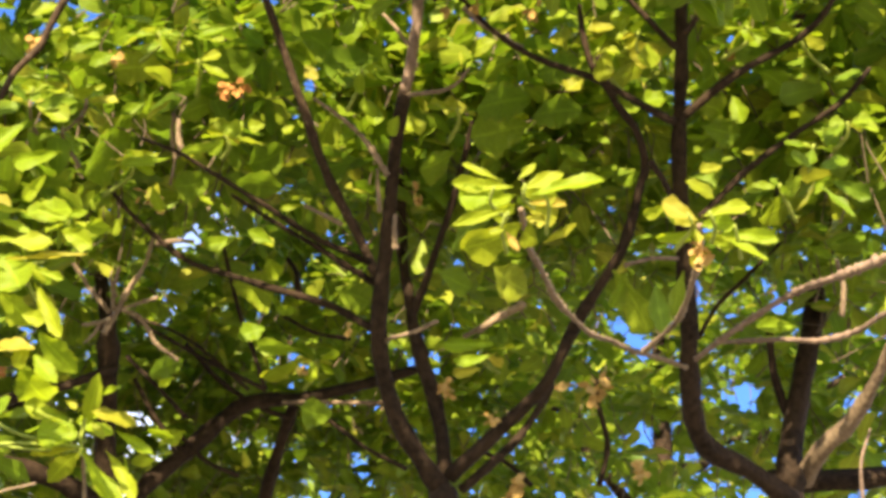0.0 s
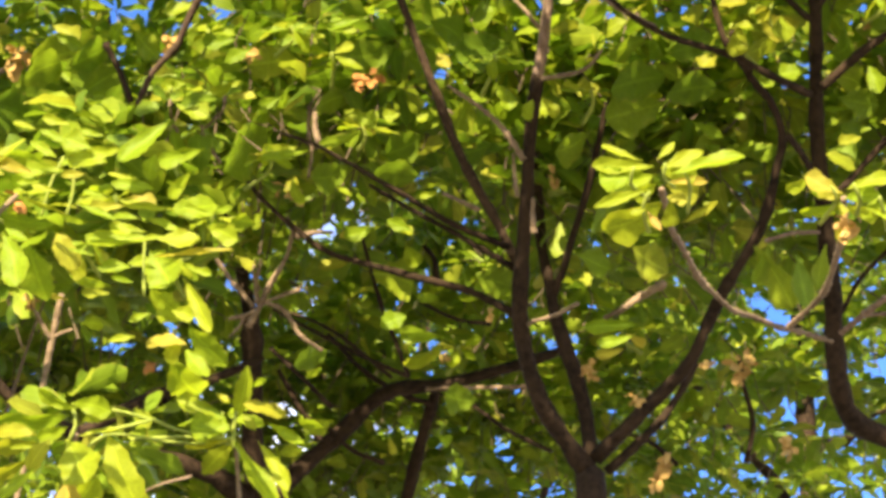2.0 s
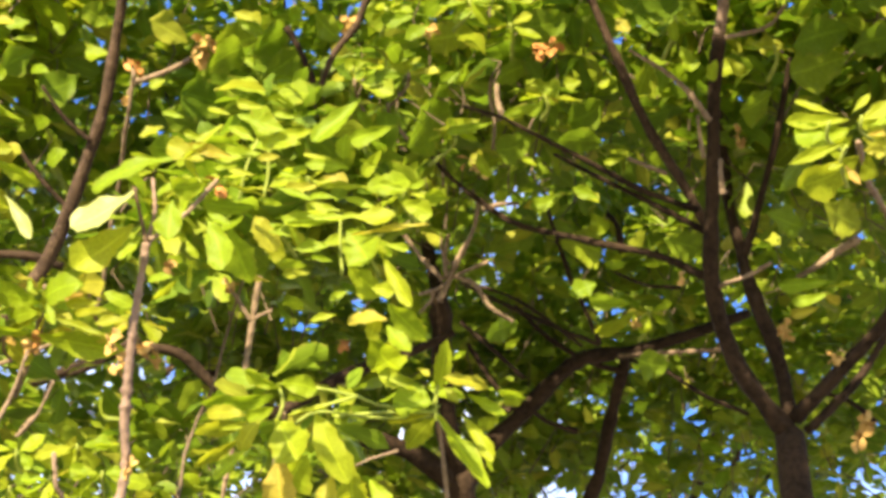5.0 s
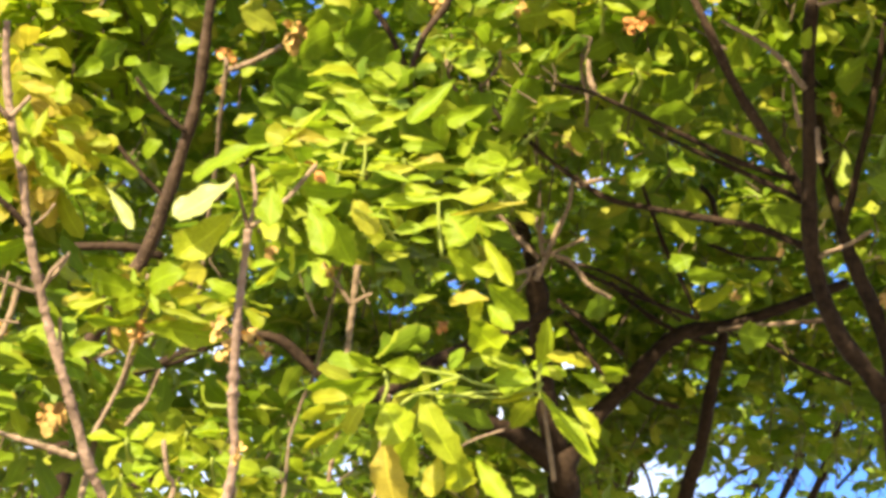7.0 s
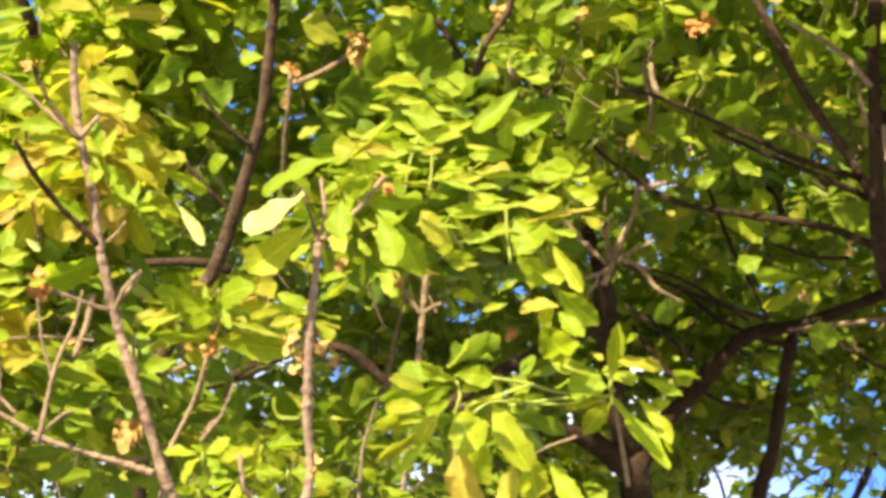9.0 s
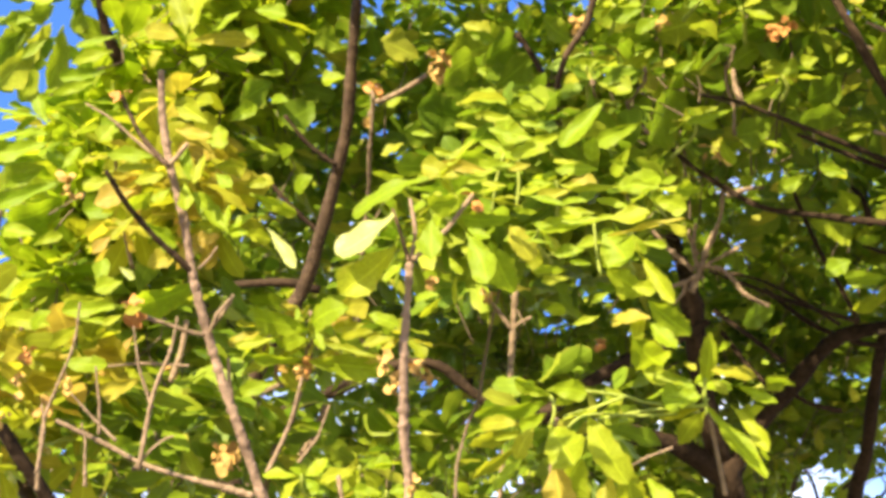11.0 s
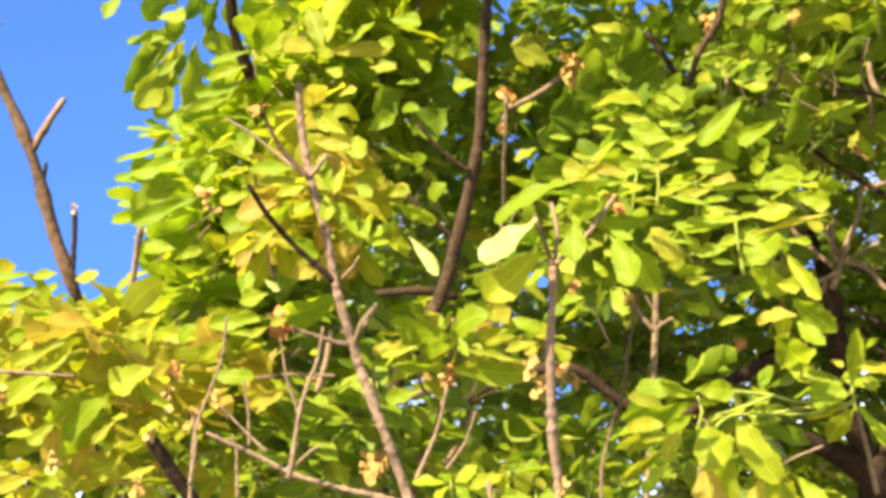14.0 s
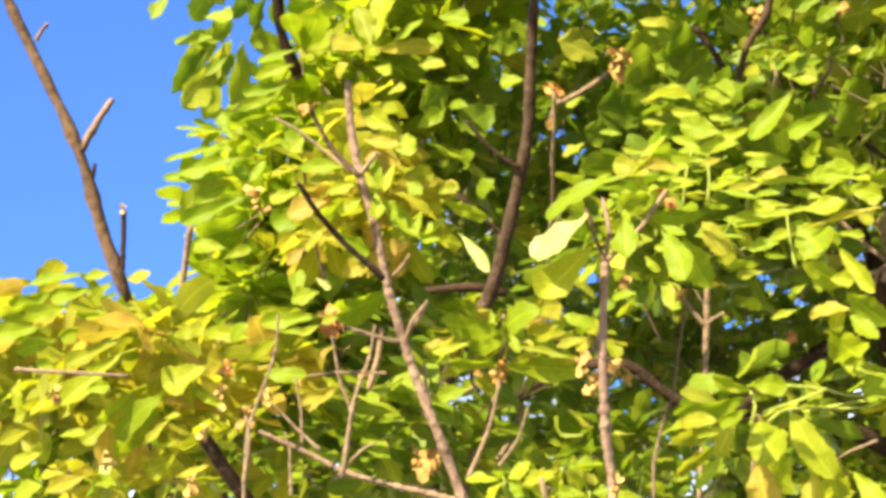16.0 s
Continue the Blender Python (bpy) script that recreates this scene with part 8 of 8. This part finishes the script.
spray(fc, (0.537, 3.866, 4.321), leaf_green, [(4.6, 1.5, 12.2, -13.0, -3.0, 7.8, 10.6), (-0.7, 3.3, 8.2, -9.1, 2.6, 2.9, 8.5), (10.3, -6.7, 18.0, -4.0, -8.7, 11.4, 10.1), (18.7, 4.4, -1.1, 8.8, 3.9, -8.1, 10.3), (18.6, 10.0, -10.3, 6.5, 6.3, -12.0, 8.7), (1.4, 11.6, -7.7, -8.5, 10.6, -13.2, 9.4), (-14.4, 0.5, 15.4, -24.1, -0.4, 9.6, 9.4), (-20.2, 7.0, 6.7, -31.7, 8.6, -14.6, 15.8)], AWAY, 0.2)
spray(fb, (0.805, 3.753, 4.437), leaf_sunlit, [(-0.7, -4.3, -0.1, 5.2, -5.4, -3.9, 2.7), (5.1, -10.6, 10.3, 0.8, -9.5, 5.1, 4.4), (-7.4, -2.2, 0.2, -4.5, -2.6, -4.3, 3.7)], FRONT, 0.2, True)
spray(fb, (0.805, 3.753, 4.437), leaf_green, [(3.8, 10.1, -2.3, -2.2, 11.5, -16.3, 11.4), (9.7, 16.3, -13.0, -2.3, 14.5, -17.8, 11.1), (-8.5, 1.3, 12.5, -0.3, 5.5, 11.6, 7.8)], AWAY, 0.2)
spray(kt2, (0.139, 3.763, 4.409), leaf_sunlit, [(8.7, -5.6, -1.3, 0.8, -3.9, -2.3, 3.9), (-1.6, -7.5, 6.6, -9.3, -5.7, 3.9, 4.9), (12.4, -4.2, -3.1, 6.7, -2.8, -6.5, 3.9), (2.9, 2.3, -11.9, -3.6, 3.7, -13.7, 5.5), (-2.0, 3.2, -9.6, -9.2, 4.8, -11.3, 3.3)], FRONT, 0.2, True)
spray(kt2, (0.139, 3.763, 4.409), leaf_sunlit, [(7.0, -1.3, 8.5, 0.7, 4.1, 6.9, 3.4), (6.9, 4.6, -1.1, -0.4, 8.2, -0.6, 3.4), (-18.6, 4.5, 7.4, -22.3, 9.3, 5.1, 4.0)], MID, 0.2)
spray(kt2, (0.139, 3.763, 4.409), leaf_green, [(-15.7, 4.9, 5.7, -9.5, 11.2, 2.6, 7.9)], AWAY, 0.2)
spray(fa, (0.969, 3.753, 4.387), leaf_sunlit, [(-9.3, -8.8, 17.7, -13.3, -3.4, 15.1, 2.9)], MID, 0.2)
spray(fa, (0.969, 3.753, 4.387), leaf_sunlit, [(-6.9, -1.7, -2.8, -5.9, -1.6, -9.8, 4.0), (7.5, -1.5, -6.5, -0.1, 0.2, -7.9, 5.7), (18.0, -3.8, -1.7, 11.1, -2.3, -2.3, 6.0), (21.5, -17.7, 9.5, 15.3, -16.3, 7.6, 4.3), (-25.0, 5.0, -8.3, -27.1, 5.6, -11.0, 3.0), (-25.8, 22.3, -32.7, -32.1, 23.4, -29.3, 4.0)], FRONT, 0.2, True)
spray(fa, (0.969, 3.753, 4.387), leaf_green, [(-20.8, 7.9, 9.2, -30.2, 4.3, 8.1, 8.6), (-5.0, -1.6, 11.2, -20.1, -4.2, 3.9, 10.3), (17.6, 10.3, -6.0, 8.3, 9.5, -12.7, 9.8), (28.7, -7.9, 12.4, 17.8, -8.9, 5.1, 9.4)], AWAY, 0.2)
spray(fd, (0.763, 4.373, 3.920), leaf_sunlit, [(-1.4, -7.7, 7.5, -8.0, -6.2, 4.3, 6.0)], FRONT, 0.2, True)
spray(fd, (0.763, 4.373, 3.920), leaf_sunlit, [(9.8, -0.3, 6.4, -1.8, 3.4, 9.1, 5.1), (11.2, 3.0, 5.8, 1.1, 11.7, 3.4, 4.8), (7.0, -8.3, 13.9, 1.4, -4.8, 13.6, 3.4), (-3.2, -14.5, 25.0, 0.9, -11.9, 20.8, 5.4), (-12.5, -15.5, 28.4, -20.3, -10.7, 28.2, 4.1), (-18.1, 11.0, -15.4, -23.5, 15.9, -16.9, 5.8), (-24.6, 18.2, -20.8, -30.3, 21.9, -21.2, 4.4), (13.9, 7.6, -18.7, 10.6, 10.3, -19.3, 3.7), (-3.2, 8.8, -20.2, -1.3, 11.7, -23.7, 3.0), (3.0, 8.4, -13.4, 0.2, 11.5, -14.6, 3.7), (15.5, 16.0, -20.5, 18.0, 17.4, -23.0, 2.7)], MID, 0.2)
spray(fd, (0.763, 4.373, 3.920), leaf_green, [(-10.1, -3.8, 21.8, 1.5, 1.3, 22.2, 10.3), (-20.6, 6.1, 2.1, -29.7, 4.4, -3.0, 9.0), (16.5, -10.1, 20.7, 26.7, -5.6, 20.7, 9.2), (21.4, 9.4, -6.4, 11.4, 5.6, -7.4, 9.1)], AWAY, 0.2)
spray(fe, (1.212, 3.848, 3.891), leaf_sunlit, [(5.9, 6.3, -7.4, -6.8, 12.2, -6.1, 3.5), (2.8, 11.6, -11.9, -3.4, 15.6, -12.2, 2.5)], MID, 0.2)
spray(fe, (1.212, 3.848, 3.891), leaf_sunlit, [(3.2, 2.6, -12.7, -6.2, 4.7, -14.8, 3.2)], FRONT, 0.2, True)
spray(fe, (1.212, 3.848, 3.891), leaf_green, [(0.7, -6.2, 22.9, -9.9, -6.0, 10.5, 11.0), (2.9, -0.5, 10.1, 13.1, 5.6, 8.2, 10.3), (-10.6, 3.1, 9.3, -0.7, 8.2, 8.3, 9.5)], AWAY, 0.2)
spray(kt2, (-0.103, 3.874, 4.312), leaf_sunlit, [(26.4, -3.7, 0.7, 12.4, -0.9, 4.1, 4.3), (35.6, -4.2, 5.3, 27.8, -2.3, 0.3, 3.0)], FRONT, 0.2, True)
spray(kt2, (-0.103, 3.874, 4.312), leaf_sunlit, [(5.4, -0.2, -0.3, -0.3, 2.2, 0.6, 2.3), (6.8, 3.9, -3.7, 0.4, 6.2, -2.5, 2.0), (-4.5, 4.4, -4.8, -10.2, 7.2, -4.4, 2.0), (-10.9, -8.1, 10.6, -3.8, -8.2, 7.2, 3.0)], MID, 0.2)
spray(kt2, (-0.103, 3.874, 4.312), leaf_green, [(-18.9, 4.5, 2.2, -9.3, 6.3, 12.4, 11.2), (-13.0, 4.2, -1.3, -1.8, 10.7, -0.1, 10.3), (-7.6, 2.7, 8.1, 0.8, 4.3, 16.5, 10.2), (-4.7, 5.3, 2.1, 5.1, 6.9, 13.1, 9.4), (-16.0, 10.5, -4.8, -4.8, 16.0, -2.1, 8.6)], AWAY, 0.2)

spray(kt2, (-0.453, 3.992, 4.387), leaf_sunlit, [(22.5, -9.8, 13.3, 29.8, -11.0, 8.2, 4.5), (24.6, -5.7, 2.1, 29.0, -6.5, -0.8, 2.4), (29.4, 4.4, -2.7, 24.3, 5.6, -5.0, 3.2), (-7.6, -7.3, 0.3, -13.7, -6.0, 0.4, 4.8), (6.5, -1.8, -3.3, 2.5, -0.9, -5.4, 3.8), (-22.6, -2.6, -3.3, -28.4, -1.5, -0.7, 2.8), (-28.4, -6.3, 9.1, -34.4, -5.1, 8.3, 4.2), (-22.5, -11.3, 6.3, -18.6, -11.9, 2.0, 2.7), (-17.4, 7.4, -20.0, -22.8, 8.7, -22.6, 4.2), (6.2, 7.2, -11.7, 0.3, 8.6, -14.2, 3.8)], FRONT, 0.2, True)
spray(kt2, (-0.453, 3.992, 4.387), leaf_sunlit, [(0.1, 3.4, 0.7, -6.8, 7.0, 1.1, 3.5), (-22.2, 6.6, -11.9, -28.0, 9.6, -11.6, 3.8), (-23.9, 3.7, -2.4, -26.1, 7.3, -4.4, 2.8)], MID, 0.2)
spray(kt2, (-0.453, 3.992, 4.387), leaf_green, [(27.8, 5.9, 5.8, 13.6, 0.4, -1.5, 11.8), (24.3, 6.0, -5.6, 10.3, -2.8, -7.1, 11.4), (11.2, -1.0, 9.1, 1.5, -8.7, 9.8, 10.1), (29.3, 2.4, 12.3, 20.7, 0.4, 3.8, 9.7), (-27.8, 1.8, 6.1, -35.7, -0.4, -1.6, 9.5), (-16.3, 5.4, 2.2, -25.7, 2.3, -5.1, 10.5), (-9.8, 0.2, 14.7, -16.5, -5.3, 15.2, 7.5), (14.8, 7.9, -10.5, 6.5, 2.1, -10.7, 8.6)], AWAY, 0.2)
spray(bs, (0.243, 4.037, 4.490), leaf_sunlit, [(-6.3, -2.3, -5.6, -21.9, 0.8, -2.9, 4.5), (1.4, -3.2, -1.1, -7.7, -1.1, -4.9, 4.6), (21.7, -12.8, 9.1, 15.3, -11.4, 8.1, 3.5), (16.5, 3.8, -15.6, 8.4, 5.6, -17.7, 3.9), (5.9, 14.2, -33.9, -0.7, 15.7, -35.9, 4.2), (9.3, -12.2, 12.1, 2.1, -10.6, 9.0, 4.2)], FRONT, 0.2, True)
spray(bs, (0.243, 4.037, 4.490), leaf_sunlit, [(12.7, -7.6, 8.5, 4.4, -0.5, 6.5, 6.1)], MID, 0.2)
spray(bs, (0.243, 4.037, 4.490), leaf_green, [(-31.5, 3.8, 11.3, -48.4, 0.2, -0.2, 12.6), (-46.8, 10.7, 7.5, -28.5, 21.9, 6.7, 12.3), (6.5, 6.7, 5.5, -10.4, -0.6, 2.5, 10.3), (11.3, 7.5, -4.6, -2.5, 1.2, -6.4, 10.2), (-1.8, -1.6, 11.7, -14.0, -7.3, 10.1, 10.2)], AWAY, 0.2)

# darker green than the sprays in front, for the shade behind them
crown(young_tree, "leaf_mass", [
    (-0.10, 3.50, 3.63, 0.35, 0.25, 0.13, 34),
    (-0.03, 3.39, 3.74, 0.22, 0.30, 0.07, 22),
    (0.03, 3.47, 3.18, 0.23, 0.20, 0.10, 7),
    (-0.55, 3.55, 3.39, 0.27, 0.30, 0.11, 9),
    (-0.77, 3.36, 3.14, 0.35, 0.30, 0.12, 20)], crown_green, 101, keep=inside, up=0.7, twigs=False, label="green leaves behind the sunlit sprays")
crown(young_tree, "leaf_mass", [
    (-0.78, 3.22, 3.70, 0.12, 0.22, 0.24, 20),
    (-1.12, 3.22, 3.17, 0.32, 0.40, 0.17, 32),
    (-1.45, 3.39, 3.40, 0.31, 0.40, 0.13, 40)], crown_bronze, 102, keep=inside, up=0.65, twigs=False, label="young leaves with a bronze tint")
# one crown in two leaf colours: light where sunlit, dark where shaded
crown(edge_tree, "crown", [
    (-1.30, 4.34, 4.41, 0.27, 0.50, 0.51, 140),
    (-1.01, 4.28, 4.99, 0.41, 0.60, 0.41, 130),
    (-1.92, 4.73, 3.99, 0.49, 0.60, 0.28, 100)], crown_sunlit, 103, keep=inside, size=(0.10, 0.155), label="yellow-green foliage with sunlight in its colour")
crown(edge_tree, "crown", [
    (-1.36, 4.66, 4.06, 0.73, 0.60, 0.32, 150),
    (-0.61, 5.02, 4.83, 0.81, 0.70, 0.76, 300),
    (-1.25, 4.81, 3.63, 1.27, 0.60, 0.24, 130)], crown_green, 113, keep=inside, label="deep green foliage inside the crown, shade in its colour")
crown(arch_tree, "crown", [
    (0.85, 6.63, 4.50, 0.30, 0.25, 0.16, 40),
    (0.16, 5.70, 3.95, 0.34, 0.20, 0.11, 34),
    (-0.70, 5.50, 4.05, 0.22, 0.20, 0.13, 20),
    (0.22, 4.89, 4.94, 0.71, 0.60, 0.58, 264),
    (0.60, 6.40, 4.69, 1.28, 0.45, 0.64, 232),
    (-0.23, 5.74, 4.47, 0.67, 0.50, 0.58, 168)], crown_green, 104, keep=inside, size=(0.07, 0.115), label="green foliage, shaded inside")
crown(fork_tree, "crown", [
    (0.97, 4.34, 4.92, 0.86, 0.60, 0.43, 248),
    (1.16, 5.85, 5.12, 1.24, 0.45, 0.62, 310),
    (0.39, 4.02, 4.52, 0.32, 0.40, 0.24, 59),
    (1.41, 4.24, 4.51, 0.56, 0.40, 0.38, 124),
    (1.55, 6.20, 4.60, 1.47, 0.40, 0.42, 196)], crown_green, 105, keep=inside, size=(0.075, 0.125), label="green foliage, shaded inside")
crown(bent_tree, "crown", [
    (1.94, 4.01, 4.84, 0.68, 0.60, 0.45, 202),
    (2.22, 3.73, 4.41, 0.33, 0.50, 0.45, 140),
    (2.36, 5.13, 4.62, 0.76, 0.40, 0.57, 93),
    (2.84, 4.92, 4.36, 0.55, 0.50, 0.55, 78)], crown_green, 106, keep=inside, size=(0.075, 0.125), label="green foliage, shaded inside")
# unseen foliage added between the sun and the crowns to shade them
crown(fork_tree, "crown", [
    (-0.1, 2.35, 4.5, 0.45, 0.4, 0.35, 60),
    (-0.45, 2.85, 4.65, 0.4, 0.4, 0.3, 60),
    (-0.2, 3.2, 5.1, 0.5, 0.45, 0.4, 20),
    (1.05, 2.2, 4.5, 0.35, 0.3, 0.25, 50),
    (0.5, 2.6, 4.35, 0.4, 0.3, 0.25, 68),
    (0.35, 2.75, 4.72, 0.8, 0.5, 0.36, 142),
    (1.3, 2.9, 4.75, 0.8, 0.6, 0.38, 162),
    (2.3, 3.0, 4.75, 0.8, 0.6, 0.38, 80),
    (1.0, 4.6, 6.2, 2.0, 1.0, 0.6, 30),
    (0.5, 4.2, 5.95, 1.2, 0.6, 0.42, 195),
    (0.3, 4.9, 6.3, 1.1, 0.7, 0.5, 260),
    (1.9, 4.9, 6.3, 1.1, 0.7, 0.5, 260),
    (3.1, 5.0, 6.3, 0.8, 0.7, 0.5, 150),
    (1.38, 2.75, 4.28, 0.3, 0.25, 0.14, 26),
    (1.3, 4.7, 6.7, 1.3, 0.7, 0.45, 105)], crown_green, 107, twigs=False, label="added unseen foliage overhead, casting shade")
# limb added to carry the unseen shading foliage
limb(bent_tree, "branch", [(1.52, 3.13, 4.68), (1.5, 3.8, 5.6), (1.35, 4.6, 6.6)], 0.016, 0.006, wander=0.01)
# another unseen mass added overhead
crown(edge_tree, "crown", [(-0.75, 3.6, 5.35, 0.75, 0.5, 0.4, 100)], crown_young, 108, twigs=False, label="added unseen foliage overhead, casting shade")
# more limbs added under the shading foliage, above the view
for ends in ([(0.98, 3.4, 4.45), (0.9, 3.1, 4.75), (0.5, 2.8, 4.85), (0.1, 2.55, 4.75)], [(0.98, 3.4, 4.45), (1.2, 3.1, 4.85), (1.3, 2.85, 5.0), (1.1, 2.3, 4.6)], [(1.95, 3.5, 4.6), (2.1, 3.3, 4.9), (2.3, 3.0, 5.1)], [(0.5, 2.8, 4.85), (0.0, 2.95, 4.95), (-0.45, 2.9, 4.75)], [(0.98, 3.4, 4.45), (1.0, 4.0, 5.5), (1.0, 4.5, 6.2)]):
    limb(fork_tree, "branch", ends, 0.014, 0.006, wander=0.01)

# ---- trees farther back ----
back_tree_a = thing("tree", (-1.600, 8.400, 0.000), "dense broadleaf tree standing farther back", "tree", "trees farther back")
part("trunk", stem_mesh("trunk", [tube(np.array([(0, 0, -0.1), (0.05, 0, 1.5), (-0.05, 0.05, 3.0), (0.05, 0, 6.5)]), 0.11, 0.04, 10, 0.12, 0.08, stem_rng)], bark_shaded), back_tree_a)
for k in range(9):
    a, z = k * 2.4 + 0, 2.6 + 0.42 * k
    limb(back_tree_a, "branch", [(-1.60, 8.40, z), (-1.60 + 0.7 * math.cos(a), 8.40 + 0.5 * math.sin(a), z + 0.45), (-1.60 + 1.5 * math.cos(a), 8.40 + 0.9 * math.sin(a), z + 1.1)], 0.034, 0.012, wander=0.03)
crown(back_tree_a, "crown", [(-1.60, 8.40, 6.2, 1.9, 1.1, 2.3, 2025)], crown_green, 120, keep=inside, size=(0.07, 0.11), label="dense green foliage")
back_tree_b = thing("tree", (1.000, 8.800, 0.000), "dense broadleaf tree standing farther back", "tree", "trees farther back")
part("trunk", stem_mesh("trunk", [tube(np.array([(0, 0, -0.1), (0.05, 0, 1.5), (-0.05, 0.05, 3.0), (0.05, 0, 6.5)]), 0.11, 0.04, 10, 0.12, 0.08, stem_rng)], bark_shaded), back_tree_b)
for k in range(9):
    a, z = k * 2.4 + 1, 2.6 + 0.42 * k
    limb(back_tree_b, "branch", [(1.00, 8.80, z), (1.00 + 0.7 * math.cos(a), 8.80 + 0.5 * math.sin(a), z + 0.45), (1.00 + 1.5 * math.cos(a), 8.80 + 0.9 * math.sin(a), z + 1.1)], 0.034, 0.012, wander=0.03)
limb(back_tree_b, "branch", [(0.929, 7.687, 4.634), (1.000, 7.578, 4.827), (0.981, 7.494, 4.977)], 0.0111, 0.0074)
limb(back_tree_b, "branch", [(1.089, 7.684, 4.635), (1.043, 7.603, 4.780), (0.938, 7.549, 4.881)], 0.0086, 0.0049)
limb(back_tree_b, "branch", [(1.578, 7.486, 4.562), (1.678, 7.372, 4.761), (1.728, 7.265, 4.949)], 0.0192, 0.0108)
limb(back_tree_b, "branch", [(1.710, 7.483, 4.562), (1.803, 7.363, 4.771), (1.876, 7.232, 5.001)], 0.0216, 0.0120)
limb(back_tree_b, "branch", [(1.310, 7.667, 4.657), (1.431, 7.607, 4.760), (1.656, 7.551, 4.850)], 0.0074, 0.0049)
limb(back_tree_b, "branch", [(1.174, 7.640, 4.710), (1.283, 7.584, 4.807), (1.409, 7.518, 4.918)], 0.0074, 0.0049)
limb(back_tree_b, "branch", [(1.829, 7.439, 4.635), (1.900, 7.396, 4.709), (1.982, 7.342, 4.803)], 0.0084, 0.0060)
limb(back_tree_b, "branch", [(1.507, 7.675, 4.636), (1.542, 7.614, 4.743), (1.516, 7.542, 4.871)], 0.0086, 0.0049)
crown(back_tree_b, "crown", [(1.00, 8.80, 6.2, 1.9, 1.1, 2.3, 1580)], crown_green, 121, keep=inside, size=(0.07, 0.11), label="dense green foliage")
back_tree_c = thing("tree", (3.400, 8.200, 0.000), "dense broadleaf tree standing farther back", "tree", "trees farther back")
part("trunk", stem_mesh("trunk", [tube(np.array([(0, 0, -0.1), (0.05, 0, 1.5), (-0.05, 0.05, 3.0), (0.05, 0, 6.5)]), 0.11, 0.04, 10, 0.12, 0.08, stem_rng)], bark_shaded), back_tree_c)
for k in range(9):
    a, z = k * 2.4 + 2, 2.6 + 0.42 * k
    limb(back_tree_c, "branch", [(3.40, 8.20, z), (3.40 + 0.7 * math.cos(a), 8.20 + 0.5 * math.sin(a), z + 0.45), (3.40 + 1.5 * math.cos(a), 8.20 + 0.9 * math.sin(a), z + 1.1)], 0.034, 0.012, wander=0.03)
crown(back_tree_c, "crown", [(3.40, 8.20, 6.2, 1.9, 1.1, 2.3, 1980)], crown_green, 122, keep=inside, size=(0.07, 0.11), label="dense green foliage")
